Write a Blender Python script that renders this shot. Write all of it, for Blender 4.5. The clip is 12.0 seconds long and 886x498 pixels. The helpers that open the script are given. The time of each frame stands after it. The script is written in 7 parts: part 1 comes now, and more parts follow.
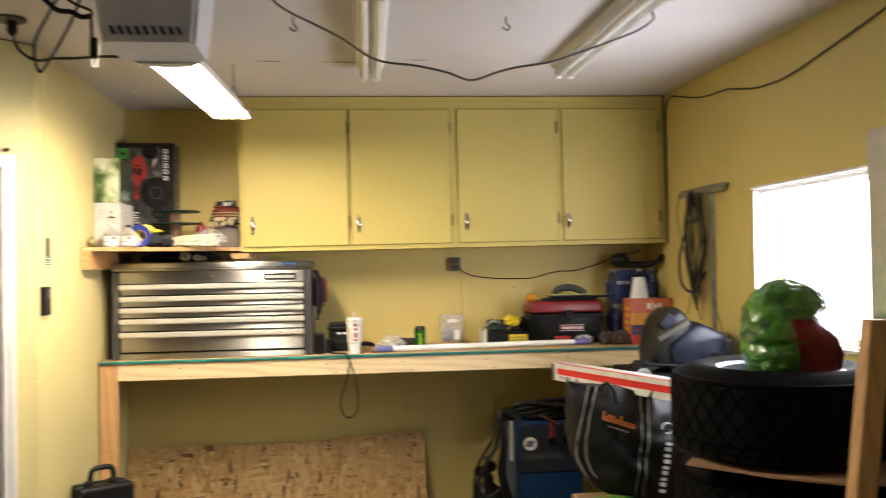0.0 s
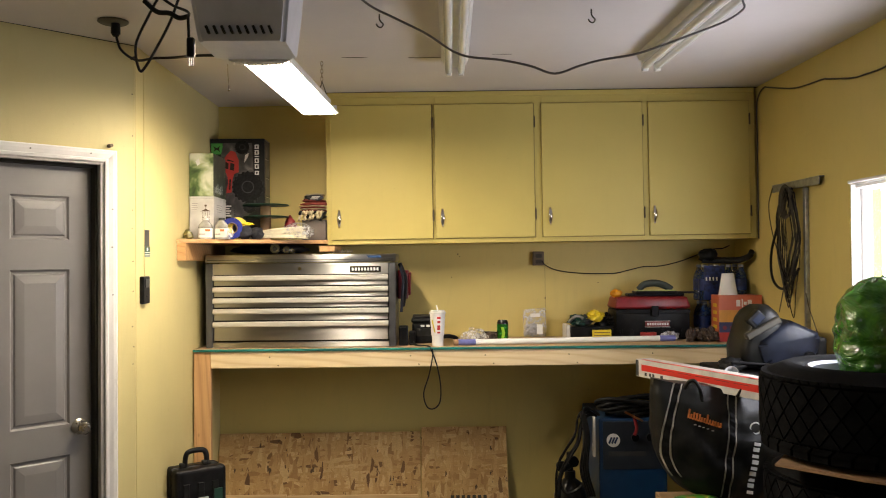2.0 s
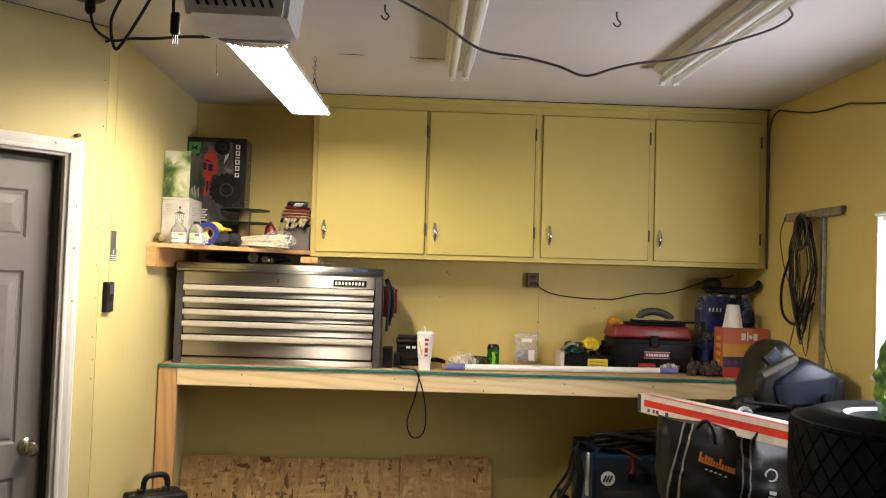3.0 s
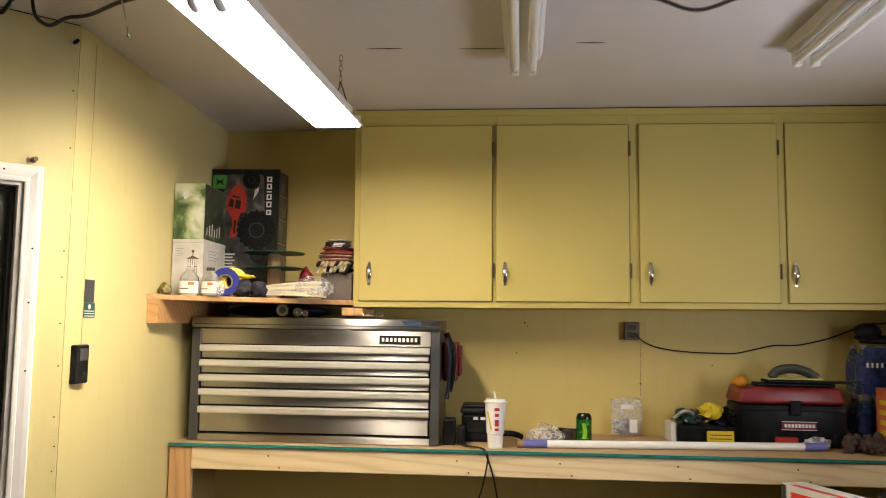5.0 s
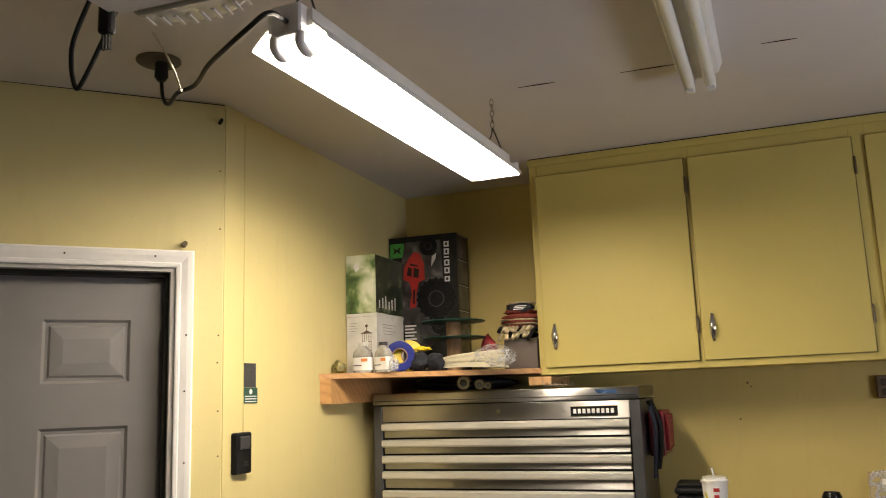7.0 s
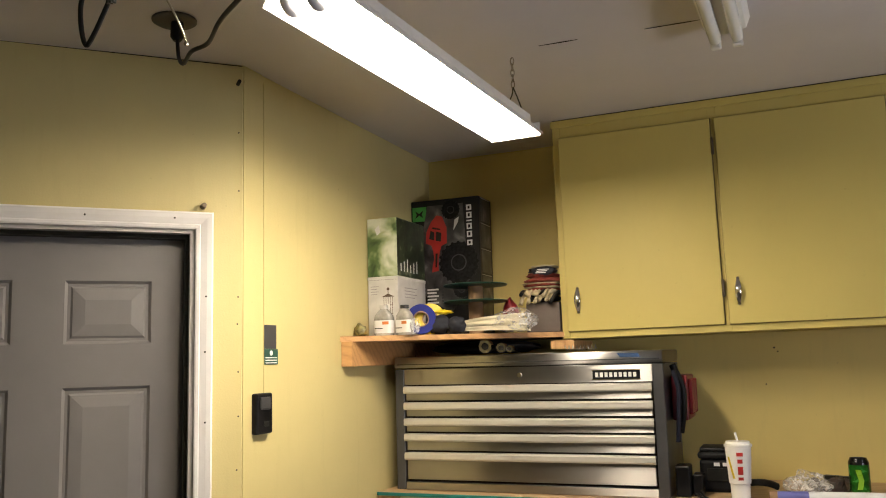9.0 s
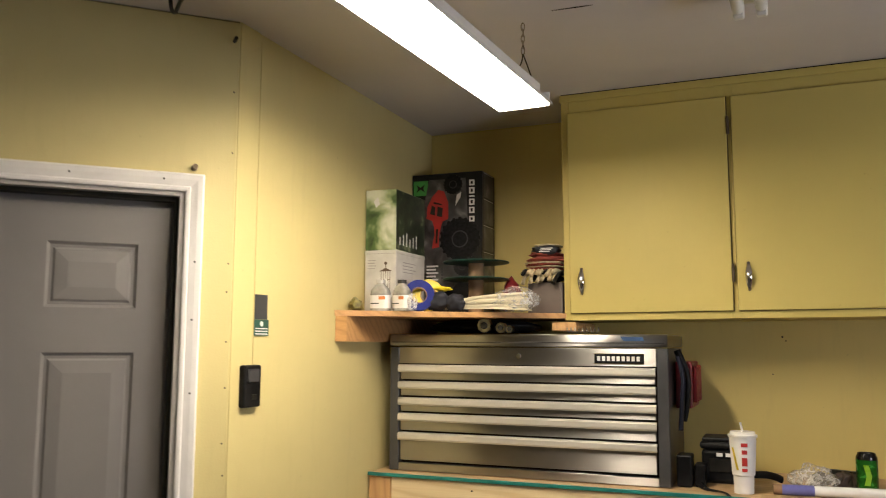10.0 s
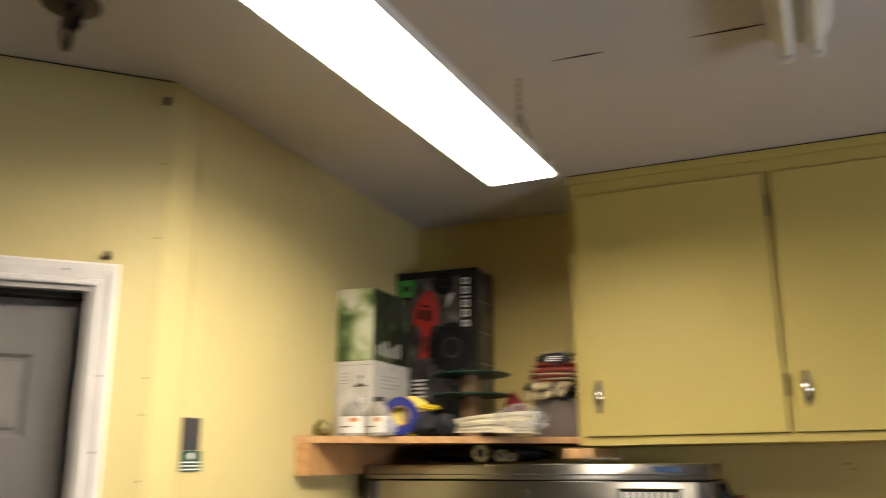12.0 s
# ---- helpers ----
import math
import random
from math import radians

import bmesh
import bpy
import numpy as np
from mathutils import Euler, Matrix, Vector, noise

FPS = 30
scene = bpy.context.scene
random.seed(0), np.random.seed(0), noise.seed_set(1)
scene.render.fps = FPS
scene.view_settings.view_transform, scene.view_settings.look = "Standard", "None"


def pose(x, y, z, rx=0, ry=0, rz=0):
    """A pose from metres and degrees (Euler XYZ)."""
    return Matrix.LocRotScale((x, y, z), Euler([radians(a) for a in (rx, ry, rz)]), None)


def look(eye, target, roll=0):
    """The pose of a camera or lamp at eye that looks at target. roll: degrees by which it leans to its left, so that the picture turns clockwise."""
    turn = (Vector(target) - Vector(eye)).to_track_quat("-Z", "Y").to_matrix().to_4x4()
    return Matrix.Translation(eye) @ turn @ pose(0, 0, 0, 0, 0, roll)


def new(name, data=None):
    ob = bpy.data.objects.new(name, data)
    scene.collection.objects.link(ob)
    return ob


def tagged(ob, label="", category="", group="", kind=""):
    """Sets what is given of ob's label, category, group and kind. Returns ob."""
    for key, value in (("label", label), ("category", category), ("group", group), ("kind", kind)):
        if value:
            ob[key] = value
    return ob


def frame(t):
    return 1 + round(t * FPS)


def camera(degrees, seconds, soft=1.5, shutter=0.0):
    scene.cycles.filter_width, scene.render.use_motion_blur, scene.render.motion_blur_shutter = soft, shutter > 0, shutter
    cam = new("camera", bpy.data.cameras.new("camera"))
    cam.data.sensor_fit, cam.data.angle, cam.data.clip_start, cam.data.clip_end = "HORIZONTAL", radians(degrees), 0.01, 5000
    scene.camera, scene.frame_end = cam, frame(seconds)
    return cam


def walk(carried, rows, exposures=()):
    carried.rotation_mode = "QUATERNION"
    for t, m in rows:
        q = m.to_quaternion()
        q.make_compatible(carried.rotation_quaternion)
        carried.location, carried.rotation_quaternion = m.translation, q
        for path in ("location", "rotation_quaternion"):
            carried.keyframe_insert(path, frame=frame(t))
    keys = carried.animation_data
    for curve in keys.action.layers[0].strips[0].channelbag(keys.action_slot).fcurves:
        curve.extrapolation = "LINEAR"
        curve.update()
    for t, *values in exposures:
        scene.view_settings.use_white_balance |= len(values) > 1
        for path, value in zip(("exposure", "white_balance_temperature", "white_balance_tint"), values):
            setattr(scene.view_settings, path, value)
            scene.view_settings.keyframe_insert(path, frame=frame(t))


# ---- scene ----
cam = camera(55.6, 12.0, soft=0.95, shutter=0.5)
PATH = [
    (0, (-0.169, 0.234, 1.556), (0.064, 2.220, 1.594), -1.0),
    (0.2, (-0.169, 0.227, 1.550), (-0.028, 2.219, 1.603), -0.9),
    (0.5, (-0.162, 0.216, 1.552), (-0.059, 2.212, 1.610), -0.6),
    (1, (-0.150, 0.227, 1.544), (-0.033, 2.224, 1.577), -0.5),
    (1.5, (-0.160, 0.226, 1.550), (-0.067, 2.224, 1.567), -0.8),
    (2, (-0.165, 0.214, 1.551), (-0.132, 2.213, 1.579), -0.5),
    (2.5, (-0.176, 0.303, 1.536), (-0.138, 2.303, 1.574), 1.4),
    (3, (-0.264, 0.524, 1.557), (-0.163, 2.521, 1.625), 2.0),
    (3.2, (-0.287, 0.614, 1.554), (-0.175, 2.609, 1.639), 1.6),
    (4.8, (-0.098, 1.298, 1.591), (-0.228, 3.287, 1.753), 1.3),
    (5, (-0.109, 1.372, 1.572), (-0.245, 3.359, 1.753), 0.9),
    (5.5, (-0.049, 1.566, 1.552), (-0.368, 3.527, 1.775), 1.1),
    (6, (0.031, 1.737, 1.572), (-0.457, 3.654, 1.862), 0.8),
    (6.5, (0.042, 1.745, 1.585), (-0.547, 3.633, 1.879), -2.2),
    (7, (0.038, 1.736, 1.594), (-0.632, 3.590, 1.929), -1.9),
    (9, (0.058, 1.770, 1.579), (-0.684, 3.608, 1.840), -1.6),
    (9.5, (0.054, 1.810, 1.576), (-0.721, 3.637, 1.818), -1.4),
    (10, (0.016, 1.875, 1.558), (-0.730, 3.717, 1.782), 0.3),
    (10.2, (-0.056, 1.929, 1.562), (-0.737, 3.798, 1.789), 1.0),
    (10.5, (-0.124, 1.989, 1.583), (-0.736, 3.873, 1.860), 1.7),
    (11, (-0.184, 2.088, 1.586), (-0.817, 3.949, 1.956), 0.6),
    (11.5, (-0.178, 2.245, 1.604), (-1.007, 4.012, 2.041), -0.4),
    (11.8, (-0.157, 2.337, 1.601), (-1.012, 4.077, 2.081), 0.1),
    (12, (-0.118, 2.374, 1.596), (-0.860, 4.164, 2.090), -0.2),
]
EXPOSURES = [(0, 0.3), (0.4, 0.0), (1, -0.1), (2.0, -0.1), (3, 0.0), (5, -0.25), (5.6, -0.34), (6, -0.5), (7, -0.6), (9, -0.54), (10.5, -0.58), (12, -0.64)]
walk(cam, [(t, look(eye, target, roll)) for t, eye, target, roll in PATH], EXPOSURES)

# ---------------------------------------------------------------- world and light
world = bpy.data.worlds.new("world")
scene.world = world
world.use_nodes = True
wn, wl = world.node_tree.nodes, world.node_tree.links
sky = wn.new("ShaderNodeTexSky")
sky.sky_type, sky.sun_disc, sky.sun_elevation, sky.sun_rotation = "NISHITA", False, radians(35), radians(200)
wl.new(sky.outputs[0], wn["Background"].inputs[0])
wn["Background"].inputs[1].default_value = 0.1

TUBE_GLOW = 114.0
WINDOW_WATTS = 19.5
REAR_WATTS = 4.5
CEIL = 2.5
BACK = 5.31


def left_x(y):
    return -1.432


def right_x(y):
    return 1.70


def ceil_at(x):
    """The height of the ceiling, which rises a little towards the window."""
    return CEIL + 0.0085 * (x + 0.73)


# ---------------------------------------------------------------- mesh helpers
FREE = set()


def mesh_from(bm, name, smooth=None):
    bmesh.ops.recalc_face_normals(bm, faces=bm.faces[:])
    me = bpy.data.meshes.new(name)
    bm.to_mesh(me)
    bm.free()
    if smooth is not None:
        me.polygons.foreach_set("use_smooth", [True] * len(me.polygons))
        me.set_sharp_from_angle(angle=radians(smooth))
    return me


def root_of(ob):
    while ob.parent:
        ob = ob.parent
    return ob


def part(name, bm, material, parent, label="", smooth=None):
    """Links a bmesh as one mesh under a thing or part; world coordinates unless the thing is built at its own origin."""
    root = root_of(parent)
    if root.name not in FREE:
        bm.transform(root.matrix_basis.inverted())
    ob = new(name, mesh_from(bm, name, smooth))
    ob.data.materials.append(material)
    ob.parent = parent
    return tagged(ob, label)


def thing(name, base, label, category, group="", own=False, kind=""):
    ob = new(name)
    ob.empty_display_size = 0.05
    ob.matrix_basis = base if isinstance(base, Matrix) else Matrix.Translation(base)
    if own:
        FREE.add(ob.name)
    return tagged(ob, label, category, group, kind)


def solid(name, bm, material, label, category, group="", kind="", smooth=None):
    """A thing that is a single mesh, in world coordinates."""
    ob = new(name, mesh_from(bm, name, smooth))
    ob.data.materials.append(material)
    return tagged(ob, label, category, group, kind)


def box(bm, x0, y0, z0, x1, y1, z1, bevel=0.0, m=None, seg=1):
    made = bmesh.ops.create_cube(bm, size=1.0)["verts"]
    for v in made:
        v.co = Vector(((x0 + x1) / 2 + v.co.x * (x1 - x0), (y0 + y1) / 2 + v.co.y * (y1 - y0), (z0 + z1) / 2 + v.co.z * (z1 - z0)))
    if bevel:
        edges = list({e for v in made for e in v.link_edges})
        out = bmesh.ops.bevel(bm, geom=edges, offset=bevel, segments=seg, affect="EDGES", profile=0.5)
        made = list({v for f in out["faces"] for v in f.verts} | {v for v in made if v.is_valid})
    if m is not None:
        for v in made:
            v.co = m @ v.co
    return made


def rod(bm, a, b, r0, r1=None, seg=12, caps=True):
    a, b = Vector(a), Vector(b)
    r1 = r0 if r1 is None else r1
    q = (b - a).to_track_quat("Z", "Y").to_matrix().to_4x4()
    made = bmesh.ops.create_cone(bm, cap_ends=caps, segments=seg, radius1=r0, radius2=r1, depth=(b - a).length)["verts"]
    m = Matrix.Translation((a + b) / 2) @ q
    for v in made:
        v.co = m @ v.co
    return made


def lathe(bm, profile, m=None, seg=24, close=False):
    """Turns a profile of (radius, height) round the z axis."""
    m = m or Matrix()
    rings = []
    for r, z in profile:
        if r < 1e-5:
            rings.append([bm.verts.new(m @ Vector((0, 0, z)))])
        else:
            rings.append([bm.verts.new(m @ Vector((r * math.cos(2 * math.pi * i / seg), r * math.sin(2 * math.pi * i / seg), z))) for i in range(seg)])
    pairs = list(zip(rings, rings[1:])) + ([(rings[-1], rings[0])] if close else [])
    for a, b in pairs:
        for i in range(seg):
            j = (i + 1) % seg
            if len(a) == 1 and len(b) == 1:
                continue
            if len(a) == 1:
                bm.faces.new((a[0], b[i], b[j]))
            elif len(b) == 1:
                bm.faces.new((a[i], a[j], b[0]))
            else:
                bm.faces.new((a[i], a[j], b[j], b[i]))


def smooth_path(points, steps=8):
    p = [Vector(q) for q in points]
    p = [p[0] * 2 - p[1]] + p + [p[-1] * 2 - p[-2]]
    out = []
    for i in range(1, len(p) - 2):
        a, b, c, d = p[i - 1:i + 3]
        for k in range(steps):
            t = k / steps
            out.append(0.5 * (2 * b + (c - a) * t + (2 * a - 5 * b + 4 * c - d) * t * t + (3 * b - a - 3 * c + d) * t ** 3))
    out.append(p[-2])
    return out


def cable(bm, points, r, steps=8, seg=6, flat=1.0):
    """A round cord through the points."""
    path = smooth_path(points, steps)
    rings, normal = [], None
    for i, q in enumerate(path):
        d = (path[min(i + 1, len(path) - 1)] - path[max(i - 1, 0)]).normalized()
        if normal is None:
            normal = d.orthogonal().normalized()
        normal = (normal - d * normal.dot(d)).normalized()
        side = d.cross(normal)
        rings.append([bm.verts.new(q + r * (math.cos(2 * math.pi * k / seg) * normal + flat * math.sin(2 * math.pi * k / seg) * side)) for k in range(seg)])
    for a, b in zip(rings, rings[1:]):
        for k in range(seg):
            bm.faces.new((a[k], a[(k + 1) % seg], b[(k + 1) % seg], b[k]))
    bm.faces.new(rings[0][::-1])
    bm.faces.new(rings[-1])


def prism(bm, outline, z0, z1, m=None):
    """Raises a flat outline of (x, y) from z0 to z1."""
    m = m or Matrix()
    low = [bm.verts.new(m @ Vector((x, y, z0))) for x, y in outline]
    top = [bm.verts.new(m @ Vector((x, y, z1))) for x, y in outline]
    n = len(outline)
    bm.faces.new(low[::-1])
    bm.faces.new(top)
    for i in range(n):
        j = (i + 1) % n
        bm.faces.new((low[i], low[j], top[j], top[i]))


def lump(bm, centre, size, rough=0.25, freq=3.0, sub=3, seed=0, squash=0.0):
    """An uneven crumpled body."""
    made = bmesh.ops.create_icosphere(bm, subdivisions=sub, radius=1.0)["verts"]
    for v in made:
        n = v.co.normalized()
        d = 1 + rough * noise.noise(n * freq + Vector((seed, seed * 2.3, 0))) + 0.4 * rough * noise.noise(n * freq * 2.7 + Vector((seed, 0, 9)))
        q = n * d
        if q.z < -squash and squash:
            q.z = -squash
        v.co = Vector(centre) + Vector((q.x * size[0], q.y * size[1], q.z * size[2]))
    return made


# ---------------------------------------------------------------- materials
def shader(name):
    m = bpy.data.materials.new(name)
    m.use_nodes = True
    nt = m.node_tree
    return m, nt.nodes, nt.links, nt.nodes["Principled BSDF"]


def mapped(n, l, scale, coord="Object"):
    tc = n.new("ShaderNodeTexCoord")
    mp = n.new("ShaderNodeMapping")
    mp.inputs["Scale"].default_value = scale if hasattr(scale, "__len__") else (scale,) * 3
    l.new(tc.outputs[coord], mp.inputs[0])
    return mp.outputs[0]


def noise_tex(n, l, vec, scale, detail=4, rough=0.55, dist=0.0):
    t = n.new("ShaderNodeTexNoise")
    t.inputs["Scale"].default_value, t.inputs["Detail"].default_value = scale, detail
    t.inputs["Roughness"].default_value, t.inputs["Distortion"].default_value = rough, dist
    l.new(vec, t.inputs["Vector"])
    return t.outputs["Fac"]


def ramp(n, l, fac, stops):
    r = n.new("ShaderNodeValToRGB")
    els = r.color_ramp.elements
    while len(els) < len(stops):
        els.new(0.5)
    for e, (p, c) in zip(els, stops):
        e.position, e.color = p, (*c, 1)
    l.new(fac, r.inputs[0])
    return r.outputs[0]


def mixed(n, l, fac, a, b, blend="MIX"):
    m = n.new("ShaderNodeMix")
    m.data_type, m.blend_type = "RGBA", blend
    for sock, v in ((m.inputs[0], fac), (m.inputs[6], a), (m.inputs[7], b)):
        if hasattr(v, "is_linked"):
            l.new(v, sock)
        elif isinstance(v, tuple):
            sock.default_value = (*v, 1)
        else:
            sock.default_value = v
    return m.outputs[2]


def bumped(n, l, p, height, strength, distance=0.002, chain=None):
    b = n.new("ShaderNodeBump")
    b.inputs["Strength"].default_value, b.inputs["Distance"].default_value = strength, distance
    l.new(height, b.inputs["Height"])
    if chain:
        l.new(chain, b.inputs["Normal"])
    l.new(b.outputs[0], p.inputs["Normal"])
    return b.outputs[0]


def plain(name, colour, rough=0.5, metal=0.0, var=0.12, scale=14.0, bump=0.15, grain=160.0, coat=0.0, spec=0.5, alpha=None):
    """A painted, moulded or cast surface: cloudy wear and fine grain."""
    m, n, l, p = shader(name)
    v = mapped(n, l, 1.0)
    big = noise_tex(n, l, v, scale, 5)
    dark = tuple(c * (1 - 1.6 * var) for c in colour)
    light = tuple(min(1, c * (1 + var) + 0.01 * var) for c in colour)
    l.new(ramp(n, l, big, [(0.3, dark), (0.7, light)]), p.inputs["Base Color"])
    fine = noise_tex(n, l, v, grain, 3)
    rr = n.new("ShaderNodeMapRange")
    rr.inputs[3].default_value, rr.inputs[4].default_value = max(0.02, rough - 0.1), min(1, rough + 0.1)
    l.new(big, rr.inputs[0])
    l.new(rr.outputs[0], p.inputs["Roughness"])
    p.inputs["Metallic"].default_value, p.inputs["Coat Weight"].default_value = metal, coat
    p.inputs["Specular IOR Level"].default_value = spec
    if bump:
        bumped(n, l, p, fine, bump, 0.001)
    return m


def painted_wall(name, colour, dirt, strength=0.35, streaks=0.18):
    """Rolled paint on board: orange-peel grain, faint patches, scuffs."""
    m, n, l, p = shader(name)
    v = mapped(n, l, 1.0)
    patches = noise_tex(n, l, v, 1.7, 5, 0.6)
    c = ramp(n, l, patches, [(0.3, tuple(a * 0.9 for a in colour)), (0.75, colour)])
    streak = noise_tex(n, l, mapped(n, l, (9, 9, 1.2)), 3.0, 6, 0.65)
    c = mixed(n, l, ramp(n, l, streak, [(0.55, (0, 0, 0)), (0.85, (streaks,) * 3)]), c, dirt)
    specks = noise_tex(n, l, v, 46, 2)
    c = mixed(n, l, ramp(n, l, specks, [(0.74, (0, 0, 0)), (0.8, (0.4, 0.4, 0.4))]), c, dirt)
    l.new(c, p.inputs["Base Color"])
    p.inputs["Roughness"].default_value = 0.55
    peel = noise_tex(n, l, v, 210, 3)
    wav = noise_tex(n, l, v, 7, 2)
    b1 = bumped(n, l, p, wav, 0.25, 0.006)
    bumped(n, l, p, peel, strength, 0.0012, b1)
    return m


def wood(name, pale, dark, along="x", ring=16.0, knots=True, rough=0.55, stretch=12.0):
    """Sawn softwood: stretched growth rings, fibres and knots."""
    m, n, l, p = shader(name)
    s = [stretch] * 3
    s["xyz".index(along)] = 1.0
    v = mapped(n, l, tuple(s))
    warp = noise_tex(n, l, v, 0.55, 3, 0.5, 0.6)
    w = n.new("ShaderNodeTexWave")
    w.wave_type, w.bands_direction = "BANDS", "DIAGONAL"
    w.inputs["Scale"].default_value, w.inputs["Distortion"].default_value = ring / 12, 7.0
    w.inputs["Detail"].default_value, w.inputs["Detail Scale"].default_value = 3, 0.8
    l.new(v, w.inputs["Vector"])
    mid = tuple((a + b) / 2 for a, b in zip(pale, dark))
    c = ramp(n, l, w.outputs["Fac"], [(0.1, pale), (0.75, tuple((2 * a + b) / 3 for a, b in zip(pale, mid))), (1.0, mid)])
    fib = noise_tex(n, l, mapped(n, l, tuple(q * (1 if q > 1 else 0.4) for q in s)), 14, 4)
    c = mixed(n, l, ramp(n, l, fib, [(0.35, (0.22,) * 3), (0.65, (0, 0, 0))]), c, dark)
    c = mixed(n, l, ramp(n, l, warp, [(0.3, (0.25,) * 3), (0.7, (0, 0, 0))]), c, mid)
    if knots:
        vo = n.new("ShaderNodeTexVoronoi")
        vo.inputs["Scale"].default_value = 5.5
        ks = [1.7] * 3
        ks["xyz".index(along)] = 0.9
        l.new(mapped(n, l, tuple(ks)), vo.inputs["Vector"])
        c = mixed(n, l, ramp(n, l, vo.outputs["Distance"], [(0.05, (0.8,) * 3), (0.10, (0, 0, 0))]), c, tuple(0.45 * q for q in dark))
    l.new(c, p.inputs["Base Color"])
    p.inputs["Roughness"].default_value = rough
    bumped(n, l, p, fib, 0.25, 0.001)
    return m


def strand_board(name):
    """Pressed board of large wood strands, each with its own tone and direction."""
    m, n, l, p = shader(name)
    base = mapped(n, l, 1.0)
    warp = n.new("ShaderNodeTexNoise")
    warp.inputs["Scale"].default_value, warp.inputs["Detail"].default_value = 16.0, 3
    l.new(base, warp.inputs["Vector"])
    add = n.new("ShaderNodeVectorMath")
    add.operation = "MULTIPLY_ADD"
    l.new(warp.outputs["Color"], add.inputs[0])
    add.inputs[1].default_value = (0.02, 0.02, 0.02)
    l.new(base, add.inputs[2])
    out = None
    for k, (sx, sz, rot) in enumerate(((12, 46, 0.25), (34, 11, -0.35), (40, 12, 0.4), (11, 52, -0.6), (44, 13, 0.15))):
        mp = n.new("ShaderNodeMapping")
        mp.inputs["Rotation"].default_value = (0, rot, 0)
        mp.inputs["Scale"].default_value = (sx, 1.0, sz)
        mp.inputs["Location"].default_value = (k * 3.1, 0, k * 1.7)
        l.new(add.outputs[0], mp.inputs[0])
        vo = n.new("ShaderNodeTexVoronoi")
        vo.inputs["Scale"].default_value = 1.0
        l.new(mp.outputs[0], vo.inputs["Vector"])
        sep = n.new("ShaderNodeSeparateColor")
        l.new(vo.outputs["Color"], sep.inputs[0])
        c = ramp(n, l, sep.outputs[0], [(0.0, (0.10, 0.045, 0.014)), (0.07, (0.36, 0.20, 0.065)), (0.4, (0.50, 0.31, 0.115)), (0.75, (0.54, 0.35, 0.14)), (1.0, (0.64, 0.45, 0.21))])
        if out is None:
            out, h = c, sep.outputs[1]
        else:
            pick = ramp(n, l, sep.outputs[1], [(0.56, (0, 0, 0)), (0.62, (1, 1, 1))])
            out = mixed(n, l, pick, out, c)
    fib = noise_tex(n, l, mapped(n, l, (60, 60, 60)), 2.0, 4)
    out = mixed(n, l, ramp(n, l, fib, [(0.4, (0.2,) * 3), (0.6, (0, 0, 0))]), out, (0.24, 0.13, 0.05))
    holes = noise_tex(n, l, mapped(n, l, (34, 1, 14)), 1.0, 3)
    out = mixed(n, l, ramp(n, l, holes, [(0.66, (0, 0, 0)), (0.70, (0.9,) * 3)]), out, (0.05, 0.025, 0.01))
    l.new(out, p.inputs["Base Color"])
    p.inputs["Roughness"].default_value = 0.6
    bumped(n, l, p, h, 0.35, 0.002)
    return m


def brushed(name, colour, rough=0.26, strength=0.06, along="x"):
    """Brushed sheet metal, the strokes running one way."""
    m, n, l, p = shader(name)
    s = [500.0] * 3
    s["xyz".index(along)] = 2.0
    f = noise_tex(n, l, mapped(n, l, tuple(s)), 1.0, 3, 0.7)
    tan = n.new("ShaderNodeTangent")
    tan.direction_type, tan.axis = "RADIAL", "Z"
    l.new(tan.outputs[0], p.inputs["Tangent"])
    p.inputs["Anisotropic"].default_value, p.inputs["Anisotropic Rotation"].default_value = 0.97, 0.25
    blot = noise_tex(n, l, mapped(n, l, 1.0), 5, 4)
    l.new(ramp(n, l, blot, [(0.3, tuple(c * 0.85 for c in colour)), (0.7, colour)]), p.inputs["Base Color"])
    p.inputs["Metallic"].default_value = 1.0
    rr = n.new("ShaderNodeMapRange")
    rr.inputs[3].default_value, rr.inputs[4].default_value = rough - 0.02, rough + 0.03
    l.new(blot, rr.inputs[0])
    l.new(rr.outputs[0], p.inputs["Roughness"])
    bumped(n, l, p, f, strength, 0.0012)
    return m


def glow(name, colour, strength):
    m, n, l, p = shader(name)
    p.inputs["Emission Color"].default_value, p.inputs["Emission Strength"].default_value = (*colour, 1), strength
    p.inputs["Base Color"].default_value = (0.8, 0.8, 0.8, 1)
    return m


def clear(name, colour=(1, 1, 1), rough=0.05, see=0.75):
    """Thin clear plastic film or pane."""
    m, n, l, p = shader(name)
    p.inputs["Base Color"].default_value, p.inputs["Roughness"].default_value = (*colour, 1), rough
    v = noise_tex(n, l, mapped(n, l, 1.0), 38, 4, 0.6, 1.5)
    low = 0.35 * (1 - see)
    # more opaque pale streaks, painted in as highlights along the crinkles
    l.new(ramp(n, l, v, [(0.40, (low,) * 3), (0.52, (low * 1.6,) * 3), (0.60, (min(0.9, 2.6 * (1 - see)),) * 3), (0.68, (low * 2,) * 3)]), p.inputs["Alpha"])
    bumped(n, l, p, v, 0.9, 0.008)
    return m


